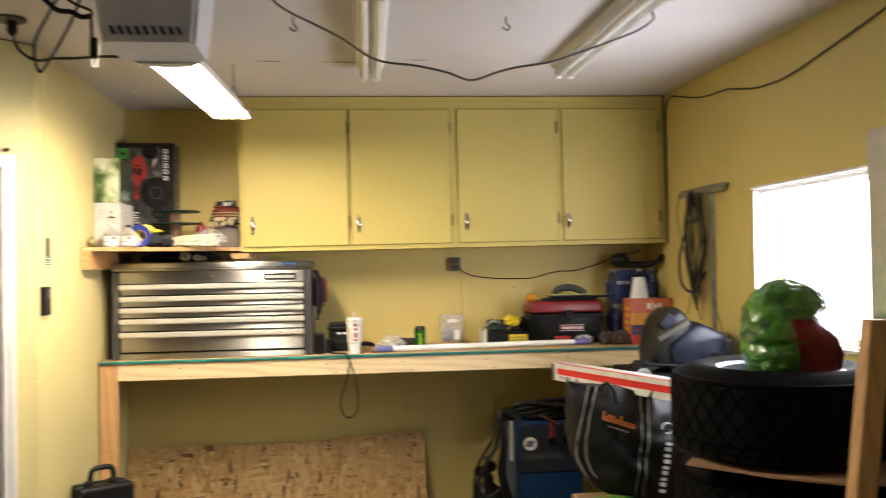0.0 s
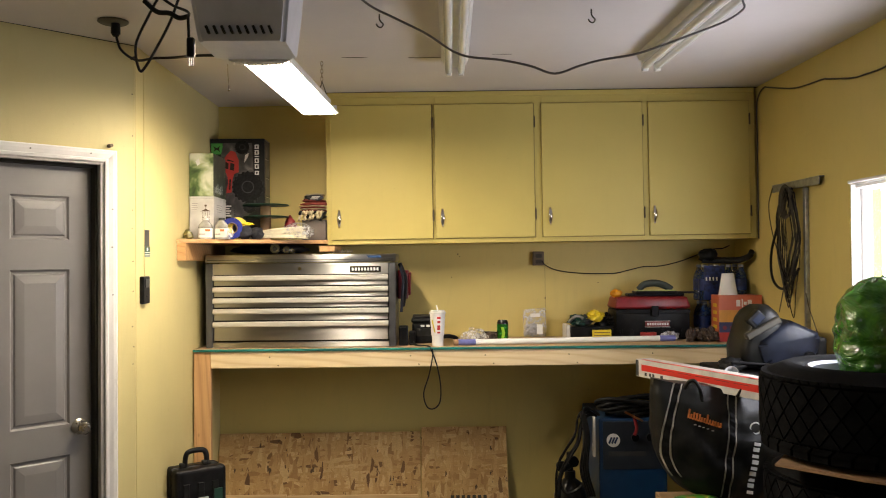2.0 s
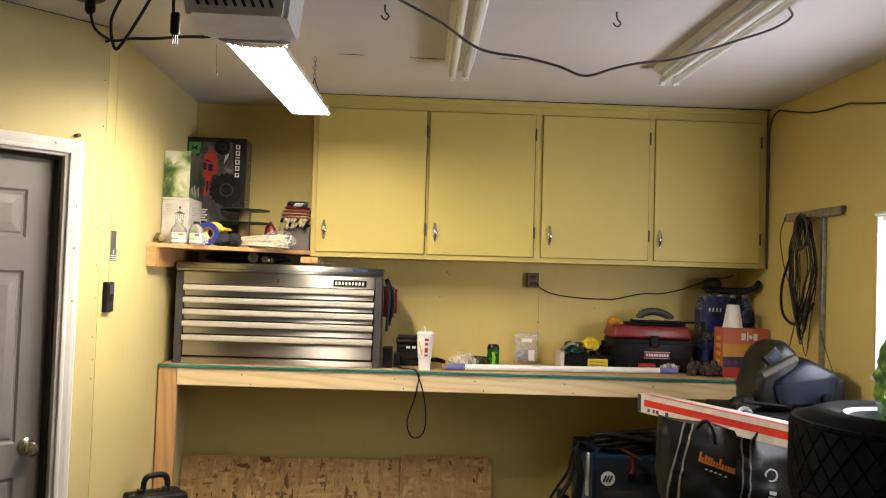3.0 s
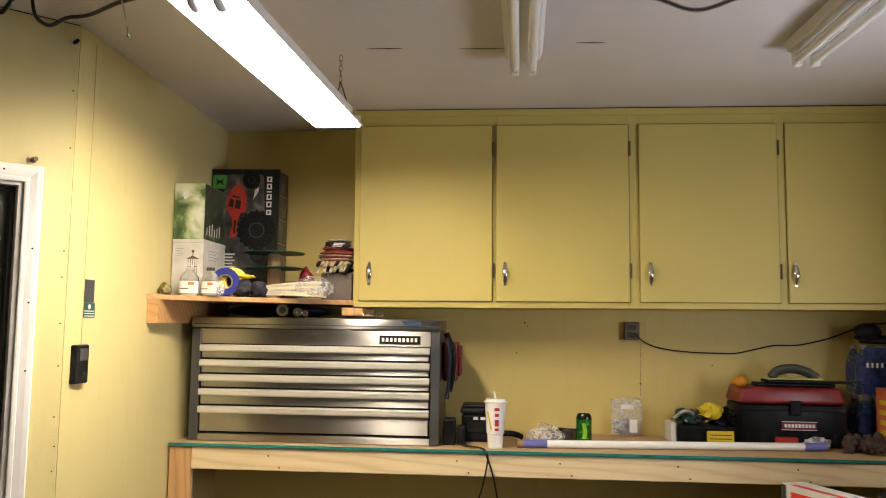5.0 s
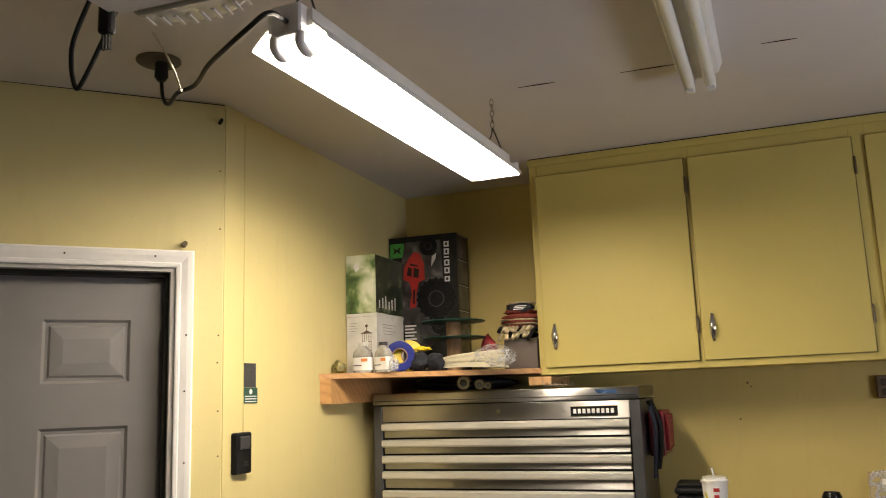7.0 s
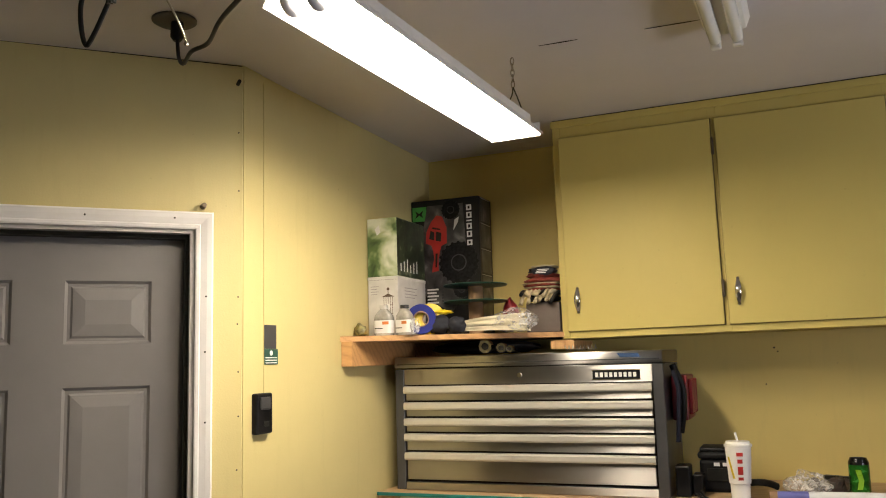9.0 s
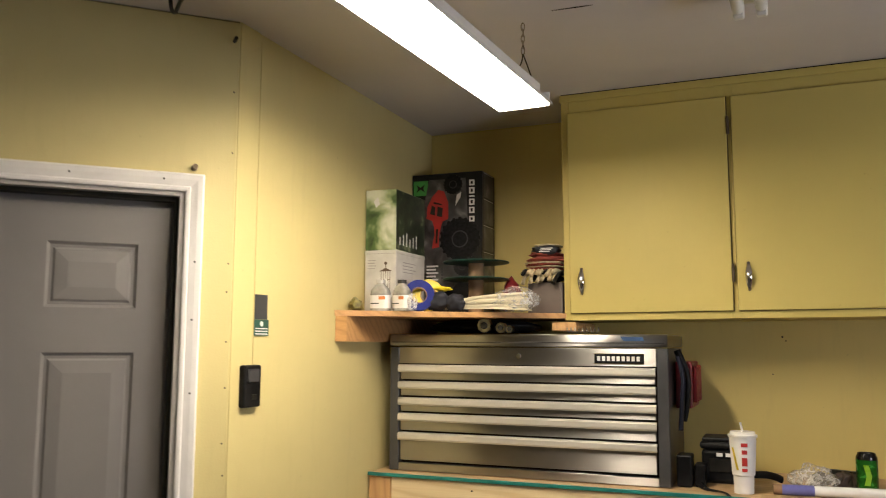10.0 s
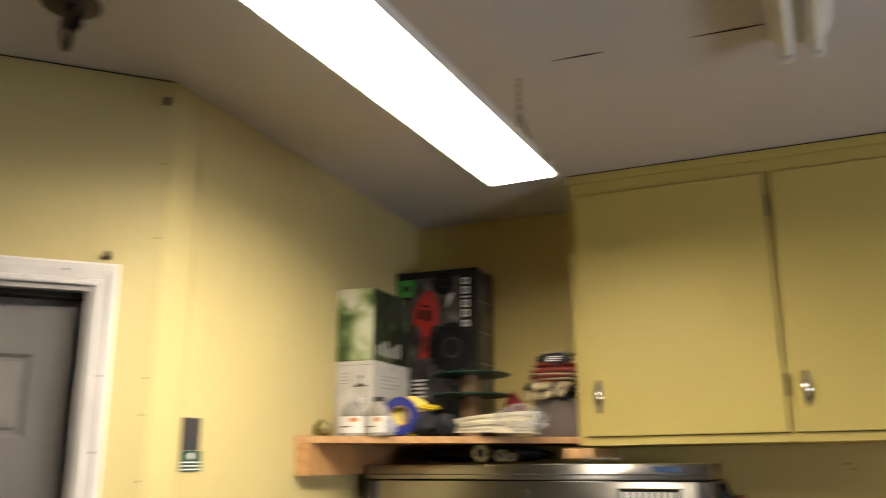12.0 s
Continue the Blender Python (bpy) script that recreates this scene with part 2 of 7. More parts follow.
YELLOW = (0.63, 0.503, 0.168)
wall_paint = painted_wall("yellow wall paint", YELLOW, (0.30, 0.24, 0.10))
# the same yellow paint, paler: the lamp's brightness is put into the colour
lit_paint = painted_wall("yellow wall paint in lamplight", (0.62, 0.53, 0.245), (0.34, 0.28, 0.14))
cabinet_paint = painted_wall("yellow cabinet paint", (0.57, 0.462, 0.130), (0.40, 0.315, 0.09), 0.2, 0.12)
ceiling_paint = painted_wall("white ceiling paint", (0.665, 0.63, 0.645), (0.52, 0.50, 0.46), 0.5)
concrete = plain("concrete floor", (0.13, 0.125, 0.115), 0.8, var=0.25, scale=3, bump=0.5, grain=90)
trim_white = plain("white trim paint", (0.78, 0.76, 0.74), 0.35, var=0.05, scale=6)
door_grey = plain("grey door paint", (0.19, 0.18, 0.175), 0.42, var=0.06, scale=3, bump=0.1)
seam_dark = plain("dark gap", (0.02, 0.017, 0.01), 0.9)
pine = wood("pale pine", (0.80, 0.65, 0.40), (0.56, 0.38, 0.18), "x")
pine_up = wood("orange pine", (0.60, 0.36, 0.16), (0.33, 0.16, 0.06), "z")
shelf_wood = wood("shelf pine", (0.55, 0.31, 0.12), (0.32, 0.16, 0.06), "x")
ply = wood("plywood", (0.55, 0.38, 0.20), (0.33, 0.20, 0.10), "x", knots=False)
osb = strand_board("strand board")
teal = plain("teal edge strip", (0.01, 0.17, 0.15), 0.4, var=0.25)
steel = brushed("brushed steel", (0.43, 0.415, 0.395), 0.33)
pull_metal = plain("bright satin aluminium", (0.70, 0.67, 0.61), 0.38, metal=0.55, var=0.04, bump=0.05)
chest_side = plain("dark grey steel paint", (0.07, 0.07, 0.072), 0.35, metal=0.3)
chrome = plain("chrome", (0.75, 0.73, 0.70), 0.12, metal=1.0, var=0.05, bump=0)
nickel = plain("aged nickel", (0.42, 0.38, 0.32), 0.28, metal=1.0)
hinge_metal = plain("painted-over hinge", (0.09, 0.065, 0.035), 0.45, metal=0.4)
black_plastic = plain("black plastic", (0.0055, 0.0055, 0.006), 0.42, var=0.4, spec=0.14)
rubber = plain("tyre rubber", (0.0045, 0.0045, 0.005), 0.82, var=0.35, scale=9, bump=0.5, spec=0.05)
cord_black = plain("black cord", (0.009, 0.009, 0.009), 0.5, spec=0.2)
cord_brown = plain("brown cord", (0.055, 0.045, 0.03), 0.55)
cord_grey = plain("grey cable", (0.20, 0.185, 0.19), 0.5)
lamp_white = plain("white enamel", (0.76, 0.75, 0.72), 0.35, var=0.05)
tube_off = plain("unlit frosted tube", (0.82, 0.82, 0.80), 0.2, var=0.03)
tube_lit = glow("lit tube", (1.0, 0.862, 0.68), TUBE_GLOW)
opener_grey = plain("grey opener plastic", (0.72, 0.72, 0.77), 0.4, var=0.06)
lens_white = plain("frosted lens plastic", (0.75, 0.74, 0.70), 0.25, var=0.04)
glass = clear("window glass", (0.9, 0.95, 1), 0.02, 0.9)

# ---------------------------------------------------------------- structure
REAR = -5.5


def flat_wall(name, a, b, z0, z1, thick, material, label, holes=()):
    """A thick wall from a to b (its inner face on the line, body to the left of it), with rectangular holes (s0, s1, z0, z1)."""
    a, b = Vector((*a, 0)), Vector((*b, 0))
    u = (b - a).normalized()
    out = Vector((-u.y, u.x, 0))
    length = (b - a).length
    m = Matrix(((u.x, out.x, 0, a.x), (u.y, out.y, 0, a.y), (0, 0, 1, 0), (0, 0, 0, 1)))
    bm = bmesh.new()
    s = 0.0
    for h0, h1, g0, g1 in sorted(holes):
        box(bm, s, 0, z0, h0, thick, z1, m=m)
        if g0 > z0:
            box(bm, h0, 0, z0, h1, thick, g0, m=m)
        if g1 < z1:
            box(bm, h0, 0, g1, h1, thick, z1, m=m)
        s = h1
    box(bm, s, 0, z0, length, thick, z1, m=m)
    bmesh.ops.remove_doubles(bm, verts=bm.verts[:], dist=0.0005)
    return solid(name, bm, material, label, "wall", kind="structure"), m


C45 = math.sqrt(0.5)
WALL_TOP = CEIL + 0.06                           # the walls run up into the ceiling boards
corner = (left_x(3.853), 3.853)
diag_end = (corner[0] - 1.46 * C45, corner[1] - 1.46 * C45)
bm = bmesh.new()
box(bm, -3.2, REAR - 0.4, -0.12, 2.7, BACK + 0.4, 0.0)
solid("floor", bm, concrete, "worn grey concrete garage floor", "floor", kind="structure")
bm = bmesh.new()
for v in box(bm, -3.2, REAR - 0.4, CEIL, 2.7, BACK + 0.4, CEIL + 0.16):
    v.co.z += ceil_at(v.co.x) - CEIL
solid("ceiling", bm, ceiling_paint, "white painted board ceiling with hairline cracks", "ceiling", kind="structure")
flat_wall("wall_north", (right_x(BACK), BACK), (left_x(BACK), BACK), 0, WALL_TOP, -0.14, wall_paint, "yellow painted back wall of the garage")
flat_wall("wall_west", (left_x(BACK), BACK), corner, 0, WALL_TOP, -0.14, lit_paint, "yellow painted side wall beside the bench, lamplight in its colour")
DOOR0, DOOR1, DOOR_TOP = 0.130, 0.974, 1.984
_, DM = flat_wall("wall_door", corner, diag_end, 0, WALL_TOP, -0.14, lit_paint, "yellow painted angled wall around the grey door, lamplight in its colour", [(DOOR0, DOOR1, 0.0, DOOR_TOP)])
flat_wall("wall_far_west", diag_end, (diag_end[0], REAR), 0, WALL_TOP, -0.14, wall_paint, "yellow painted far side wall")
flat_wall("wall_south", (diag_end[0], REAR), (right_x(REAR), REAR), 0, WALL_TOP, -0.14, wall_paint, "yellow painted wall behind")
WIN = (3.02, 3.90, 1.215, 1.875)
r0, r1 = (right_x(REAR), REAR), (right_x(BACK), BACK)
ulen = math.hypot(r1[0] - r0[0], r1[1] - r0[1]) / (BACK - REAR)
flat_wall("wall_east", r0, r1, 0, WALL_TOP, -0.14, wall_paint, "yellow painted wall with a bright window", [((WIN[0] - REAR) * ulen, (WIN[1] - REAR) * ulen, WIN[2], WIN[3])])
EM = pose(right_x(0), 0, 0)          # local y runs along the right wall, local x into it
DM = pose(corner[0], corner[1], 0, 0, 0, -135)    # local x runs along the door wall away from the corner, local y into the room

# ---------------------------------------------------------------- door in the angled wall
def bx(name, dims, material, parent, bevel=0.0, m=None, label="", smooth=None, seg=1):
    bm = bmesh.new()
    box(bm, *dims, bevel=bevel, m=m, seg=seg)
    return part(name, bm, material, parent, label, smooth)


def raised_panel(bm, x0, z0, x1, z1, y):
    """A moulded door panel facing +y: sunk bead, sloping field."""
    rings = [(0.0, 0.0), (0.008, -0.008), (0.016, -0.008), (0.022, -0.003), (0.055, 0.002)]
    loops = []
    for d, h in rings:
        loops.append([bm.verts.new((x, y + h, z)) for x, z in ((x0 + d, z0 + d), (x1 - d, z0 + d), (x1 - d, z1 - d), (x0 + d, z1 - d))])
    for a, b in zip(loops, loops[1:]):
        for i in range(4):
            bm.faces.new((a[i], a[(i + 1) % 4], b[(i + 1) % 4], b[i]))
    bm.faces.new(loops[-1])


def build_door():
    d = thing("door_1", DM, "closed grey six-panel door with white casing", "door", own=True, kind="structure")
    s0, s1, y = DOOR0 + 0.018, DOOR1 - 0.018, -0.075
    top = DOOR_TOP - 0.018
    xs = [s0 + 0.008, 0.248, 0.481, 0.614, 0.847, s1 - 0.008]
    zs = [0.012, 0.235, 0.763, 0.889, 1.529, 1.651, 1.831, top - 0.004]
    bm = bmesh.new()
    for i in range(5):
        for k in range(7):
            if i in (1, 3) and k in (1, 3, 5):
                continue
            vs = [bm.verts.new(q) for q in ((xs[i], y, zs[k]), (xs[i + 1], y, zs[k]), (xs[i + 1], y, zs[k + 1]), (xs[i], y, zs[k + 1]))]
            bm.faces.new(vs)
    box(bm, xs[0], y - 0.04, zs[0], xs[-1], y - 0.02, zs[-1])
    for a, b in ((xs[0], xs[0] + 0.002), (xs[-1] - 0.002, xs[-1])):
        box(bm, a, y - 0.02, zs[0], b, y - 0.001, zs[-1])
    box(bm, xs[0] + 0.002, y - 0.02, zs[-1] - 0.002, xs[-1] - 0.002, y - 0.001, zs[-1])
    leaf = part("door_leaf", bm, door_grey, d, "smooth grey painted door leaf")
    for k in (1, 3, 5):
        for i in (1, 3):
            bm = bmesh.new()
            raised_panel(bm, xs[i], zs[k], xs[i + 1], zs[k + 1], y)
            part("door_panel", bm, door_grey, leaf)
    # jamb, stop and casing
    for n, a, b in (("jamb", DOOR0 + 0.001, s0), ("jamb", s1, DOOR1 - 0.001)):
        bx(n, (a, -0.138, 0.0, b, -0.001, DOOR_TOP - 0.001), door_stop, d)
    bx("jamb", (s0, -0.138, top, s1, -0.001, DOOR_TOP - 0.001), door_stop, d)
    for a, b in ((s0, s0 + 0.011), (s1 - 0.011, s1)):
        bx("weather_strip", (a, -0.073, 0.0, b, -0.03, top), seam_dark, d)
    bx("weather_strip", (s0 + 0.011, -0.073, top - 0.012, s1 - 0.011, -0.03, top), seam_dark, d)
    w = 0.050
    steps = ((0.0, 0.010), (0.004, 0.012), (0.011, 0.013), (0.014, 0.010), (0.032, 0.016), (0.045, 0.018), (0.050, 0.015))
    def casing(inner, outer, at):
        bm = bmesh.new()
        rows = []
        for k, (o, h) in enumerate(steps):
            rows.append(at(o, h))
        for a, b in zip(rows, rows[1:]):
            bm.faces.new([bm.verts.new(q) for q in (a[0], a[1], b[1], b[0])])
        lo, hi = at(0.0, 0.001), at(w, 0.001)
        bm.faces.new([bm.verts.new(q) for q in (lo[0], lo[1], rows[0][1], rows[0][0])])
        bm.faces.new([bm.verts.new(q) for q in (hi[0], hi[1], rows[-1][1], rows[-1][0])])
        bmesh.ops.remove_doubles(bm, verts=bm.verts[:], dist=0.0002)
        return bm
    a0, a1, t = DOOR0 + 0.004, DOOR1 - 0.004, DOOR_TOP - 0.006
    part("casing", casing(0, 0, lambda o, h: ((a0 - o, h, 0.0), (a0 - o, h, t + o))), trim_white, d, "white moulded casing")
    part("casing", casing(0, 0, lambda o, h: ((a1 + o, h, 0.0), (a1 + o, h, t + o))), trim_white, d, "white moulded casing")
    part("casing", casing(0, 0, lambda o, h: ((a0 - o, h, t + o), (a1 + o, h, t + o))), trim_white, d, "white moulded casing")
    for x, z in ((a0 - 0.03, 1.78), (a0 - 0.028, 1.62), (a0 - 0.03, 1.42), (a0 + 0.06, t + 0.03), (a0 + 0.3, t + 0.03)):
        bm = bmesh.new()
        rod(bm, (x, 0.010, z), (x, 0.0172, z), 0.0028, seg=8)
        part("nail_head", bm, seam_dark, d)
    # knob
    kx, kz = 0.208, 0.873
    turn = pose(kx, y, kz, -90, 0, 0)
    bm = bmesh.new()
    lathe(bm, [(0.0, 0.0), (0.033, 0.0), (0.033, 0.004), (0.025, 0.010), (0.012, 0.014), (0.012, 0.032), (0.020, 0.038), (0.027, 0.048), (0.027, 0.058), (0.020, 0.066), (0.0, 0.068)], turn, 24)
    part("knob", bm, nickel, leaf, "round satin nickel knob", 40)
    return d


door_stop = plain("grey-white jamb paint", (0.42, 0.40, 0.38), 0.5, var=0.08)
build_door()
bm = bmesh.new()
box(bm, DOOR0 - 0.03, -0.30, 0.0, DOOR1 + 0.03, -0.16, DOOR_TOP + 0.03, m=DM)
solid("backing", bm, seam_dark, "dark space behind the closed door", "backing", kind="structure")
# board strips of the angled wall
bm = bmesh.new()
box(bm, 0.0, -0.004, CEIL - 0.0105, 1.4, 0.002, CEIL - 0.008, m=DM)
solid("ceiling_gap", bm, seam_dark, "dark gap along the ceiling over the door", "gap", kind="structure")
for s, z in ((0.010, 1.78), (0.012, 1.70), (0.008, 1.432), (0.009, 1.56), (0.012, 1.28), (0.007, 1.193), (0.010, 1.12), (0.010, 2.28), (0.009, 2.1)):
    bm = bmesh.new()
    rod(bm, DM @ Vector((s, -0.001, z)), DM @ Vector((s, 0.0012, z)), 0.0026, seg=8)
    solid("nail_head", bm, hinge_metal, "small painted nail head in the corner strip", "nail", "corner nails")
bm = bmesh.new()
rod(bm, DM @ Vector((0.013, -0.002, 2.433)), DM @ Vector((0.013, 0.03, 2.433)), 0.006, seg=8)
solid("wall_hook", bm, seam_dark, "small dark nail near the ceiling corner", "nail")
bm = bmesh.new()
rod(bm, DM @ Vector((0.113, 0.0, 2.047)), DM @ Vector((0.113, 0.03, 2.047)), 0.009, 0.007, seg=10)
solid("door_peg", bm, hinge_metal, "small brass peg above the door casing", "peg")

# ---------------------------------------------------------------- wall cabinets
CF = 4.93


def build_cabinets():
    x0, x1, z0, z1 = -0.734, right_x(CF) - 0.012, 1.645, 2.498
    c = thing("wall_cabinet", (x0, CF, z0), "long yellow painted wall cabinet with four doors", "cabinet")
    bm = bmesh.new()
    for a, b in ((x0, x0 + 0.018), (x1 - 0.05, x1 - 0.032)):
        box(bm, a, CF + 0.02, z0, b, BACK - 0.001, z1)
    box(bm, x0 + 0.018, CF + 0.02, z0, x1 - 0.05, BACK - 0.001, z0 + 0.018)
    box(bm, x0 + 0.018, CF + 0.02, z1 - 0.02, x1 - 0.05, BACK - 0.001, z1)
    box(bm, x0 + 0.018, BACK - 0.01, z0 + 0.018, x1 - 0.05, BACK - 0.002, z1 - 0.02)
    part("carcass", bm, cabinet_paint, c)
    doors = [(-0.709, -0.142), (-0.125, 0.433), (0.476, 1.046), (1.080, 1.650)]
    dz0, dz1 = 1.671, 2.424
    edges = [x0] + [e for a, b in doors for e in (a + 0.006, b - 0.006)] + [x1]
    bm = bmesh.new()
    for a, b in zip(edges[::2], edges[1::2]):
        box(bm, a, CF, z0, b, CF + 0.019, z1, bevel=0.0015)
    for a, b in doors:
        box(bm, a + 0.006, CF + 0.0006, dz1 - 0.006, b - 0.006, CF + 0.0184, z1)
        box(bm, a + 0.006, CF + 0.0006, z0, b - 0.006, CF + 0.0184, dz0 + 0.006)
    part("face_frame", bm, cabinet_paint, c)
    bx("top_trim", (x0 - 0.004, CF - 0.008, 2.468, x1, CF - 0.0005, 2.496), cabinet_paint, c, 0.002)
    for i, (a, b) in enumerate(doors):
        # brown sheet edging each door: the gap's shadow put in as colour
        bx("door_gap", (a - 0.0012, CF - 0.0022, dz0 - 0.002, b + 0.0042, CF - 0.0006, dz1 + 0.003), gap_shade, c)
        leaf = bx("cabinet_door", (a, CF - 0.014, dz0, b, CF - 0.0024, dz1), cabinet_paint, c, 0.003, seg=2)
        hx = (-0.664, -0.087, 0.518, 1.107)[i]
        bm = bmesh.new()
        path = []
        for k in range(13):
            u = k / 12
            path.append((u, 0.02 * math.sin(math.pi * u)))
        verts = []
        for u, h in path:
            w = 0.0035 + 0.008 * math.sin(math.pi * u)
            z = 1.737 + 0.100 * u
            ring = [bm.verts.new((hx + w * math.cos(q), CF - 0.014 - h - 0.004 * math.sin(q) * (0.4 + math.sin(math.pi * u)), z)) for q in [2 * math.pi * j / 8 for j in range(8)]]
            verts.append(ring)
        for p0, p1 in zip(verts, verts[1:]):
            for j in range(8):
                bm.faces.new((p0[j], p0[(j + 1) % 8], p1[(j + 1) % 8], p1[j]))
        for z in (1.743, 1.831):
            rod(bm, (hx, CF - 0.0142, z), (hx, CF - 0.021, z), 0.006, seg=8)
        part("handle", bm, chrome, leaf, "curved chrome handle", 60)
        for z in (1.80, 2.32):
            bm = bmesh.new()
            box(bm, b - 0.001, CF - 0.016, z - 0.03, b + 0.009, CF - 0.002, z + 0.03, bevel=0.002)
            rod(bm, (b + 0.004, CF - 0.016, z - 0.032), (b + 0.004, CF - 0.016, z + 0.032), 0.004, seg=8)
            part("hinge", bm, hinge_metal, c, "tarnished metal hinge")
    c.matrix_basis = c.matrix_basis @ pose(0, 0, 0, 0, -0.45, 0)
    return c


# brown that stands in for the shadow round the cabinet doors
gap_shade = plain("gap shade", (0.15, 0.115, 0.04), 0.8)
build_cabinets()
bm = bmesh.new()
for v in box(bm, -0.74, CF - 0.004, 2.4965, right_x(CF), CF + 0.01, 2.4995):
    v.co.z += ceil_at(v.co.x) - CEIL
solid("ceiling_seam", bm, seam_dark, "dark seam between cabinet and ceiling", "gap", kind="structure")

# ---------------------------------------------------------------- work bench
BF, BT = 4.715, 1.087


def build_bench():
    b = thing("work_bench", (0, BF, 0), "long pine-framed work bench with plywood top", "bench")
    xl = -1.424
    bm = bmesh.new()
    prism(bm, [(xl, BF - 0.004), (right_x(BF) - 0.004, BF - 0.004), (right_x(BACK) - 0.004, BACK - 0.002), (left_x(BACK) + 0.004, BACK - 0.002)], BT - 0.013, BT)
    part("bench_top", bm, ply, b, "scuffed plywood bench top")
    bx("edge_strip", (xl, BF - 0.012, BT - 0.010, right_x(BF) - 0.01, BF - 0.0045, BT + 0.002), teal, b, 0.001, label="teal painted edge strip")
    bx("front_rail", (-1.333, BF, BT - 0.100, right_x(BF) - 0.012, BF + 0.038, BT - 0.0135), pine, b, 0.003, label="pale pine front rail with knots", seg=2)
    bx("leg", (xl, BF, 0.0, xl + 0.0895, BF + 0.038, BT - 0.0135), pine_up, b, 0.003, label="orange-tinted pine leg")
    bx("leg", (1.56, BF + 0.05, 0.0, 1.645, BF + 0.088, BT - 0.0135), pine_up, b, 0.003)
    bx("back_rail", (-1.40, BACK - 0.045, BT - 0.103, right_x(BACK) - 0.01, BACK - 0.006, BT - 0.0135), pine, b, 0.003)
    for i, x in enumerate((-1.36, -0.75, -0.14, 0.47, 1.08)):
        bx("joist", (x, BF + 0.039, BT - 0.103, x + 0.038, BACK - 0.046, BT - 0.0135), pine, b)
    for x in (-1.05, -0.3, 0.1, 0.55, 1.0):
        for dz in (0.03, 0.075):
            bm = bmesh.new()
            rod(bm, (x + dz, BF - 0.0012, BT - dz - 0.012), (x + dz, BF + 0.004, BT - dz - 0.012), 0.0035, seg=8)
            part("screw", bm, seam_dark, b)
    return b


build_bench()

# ---------------------------------------------------------------- strand boards leaning under the bench
def leaning_board(x0, x1, top, name="strand_board", label="sheet of strand board leaning on the wall", mat=osb, foot=5.10, thick=0.011):
    lean = math.degrees(math.atan2(BACK - 0.02 - foot, top))
    m = pose(0, foot, 0, -lean, 0, 0)
    bm = bmesh.new()
    box(bm, x0, -thick, 0.0, x1, 0.0, top / math.cos(math.radians(lean)), bevel=0.0015, m=m)
    return solid(name, bm, mat, label, "board", "leaning boards"), m


leaning_board(-1.425, -0.226, 0.525, foot=5.16)
stamped, SM = leaning_board(-0.222, 0.290, 0.55, foot=5.15, label="smaller strand board with a dark printed stamp")
mark = plain("stamp ink", (0.05, 0.04, 0.03), 0.7)
for k in range(14):
    bm = bmesh.new()
    x = -0.05 + 0.032 * (k // 2)
    if k % 2:
        box(bm, x, -0.0135, 0.125 + 0.006 * (k % 4 // 2), x + 0.02, -0.0115, 0.172, m=SM)
    else:
        box(bm, x, -0.0135, 0.06, x + 0.022, -0.0115, 0.105, m=SM)
    ob = new("stamp_mark", mesh_from(bm, "stamp_mark"))
    ob.data.materials.append(mark)
    ob.parent = stamped
pine_board = wood("wide pine boards", (0.70, 0.50, 0.26), (0.48, 0.30, 0.13), "x", knots=True)
bm = bmesh.new()
box(bm, -1.40, 5.10, 0.0, -1.0, 5.118, 0.205, bevel=0.002)
solid("pine_board", bm, pine_board, "pale pine board standing before the strand board", "board", "leaning boards")
bm = bmesh.new()
box(bm, -0.995, 5.095, 0.0, -0.24, 5.113, 0.20, bevel=0.002)
solid("pine_board", bm, pine_board, "pale pine board standing before the strand board", "board", "leaning boards")

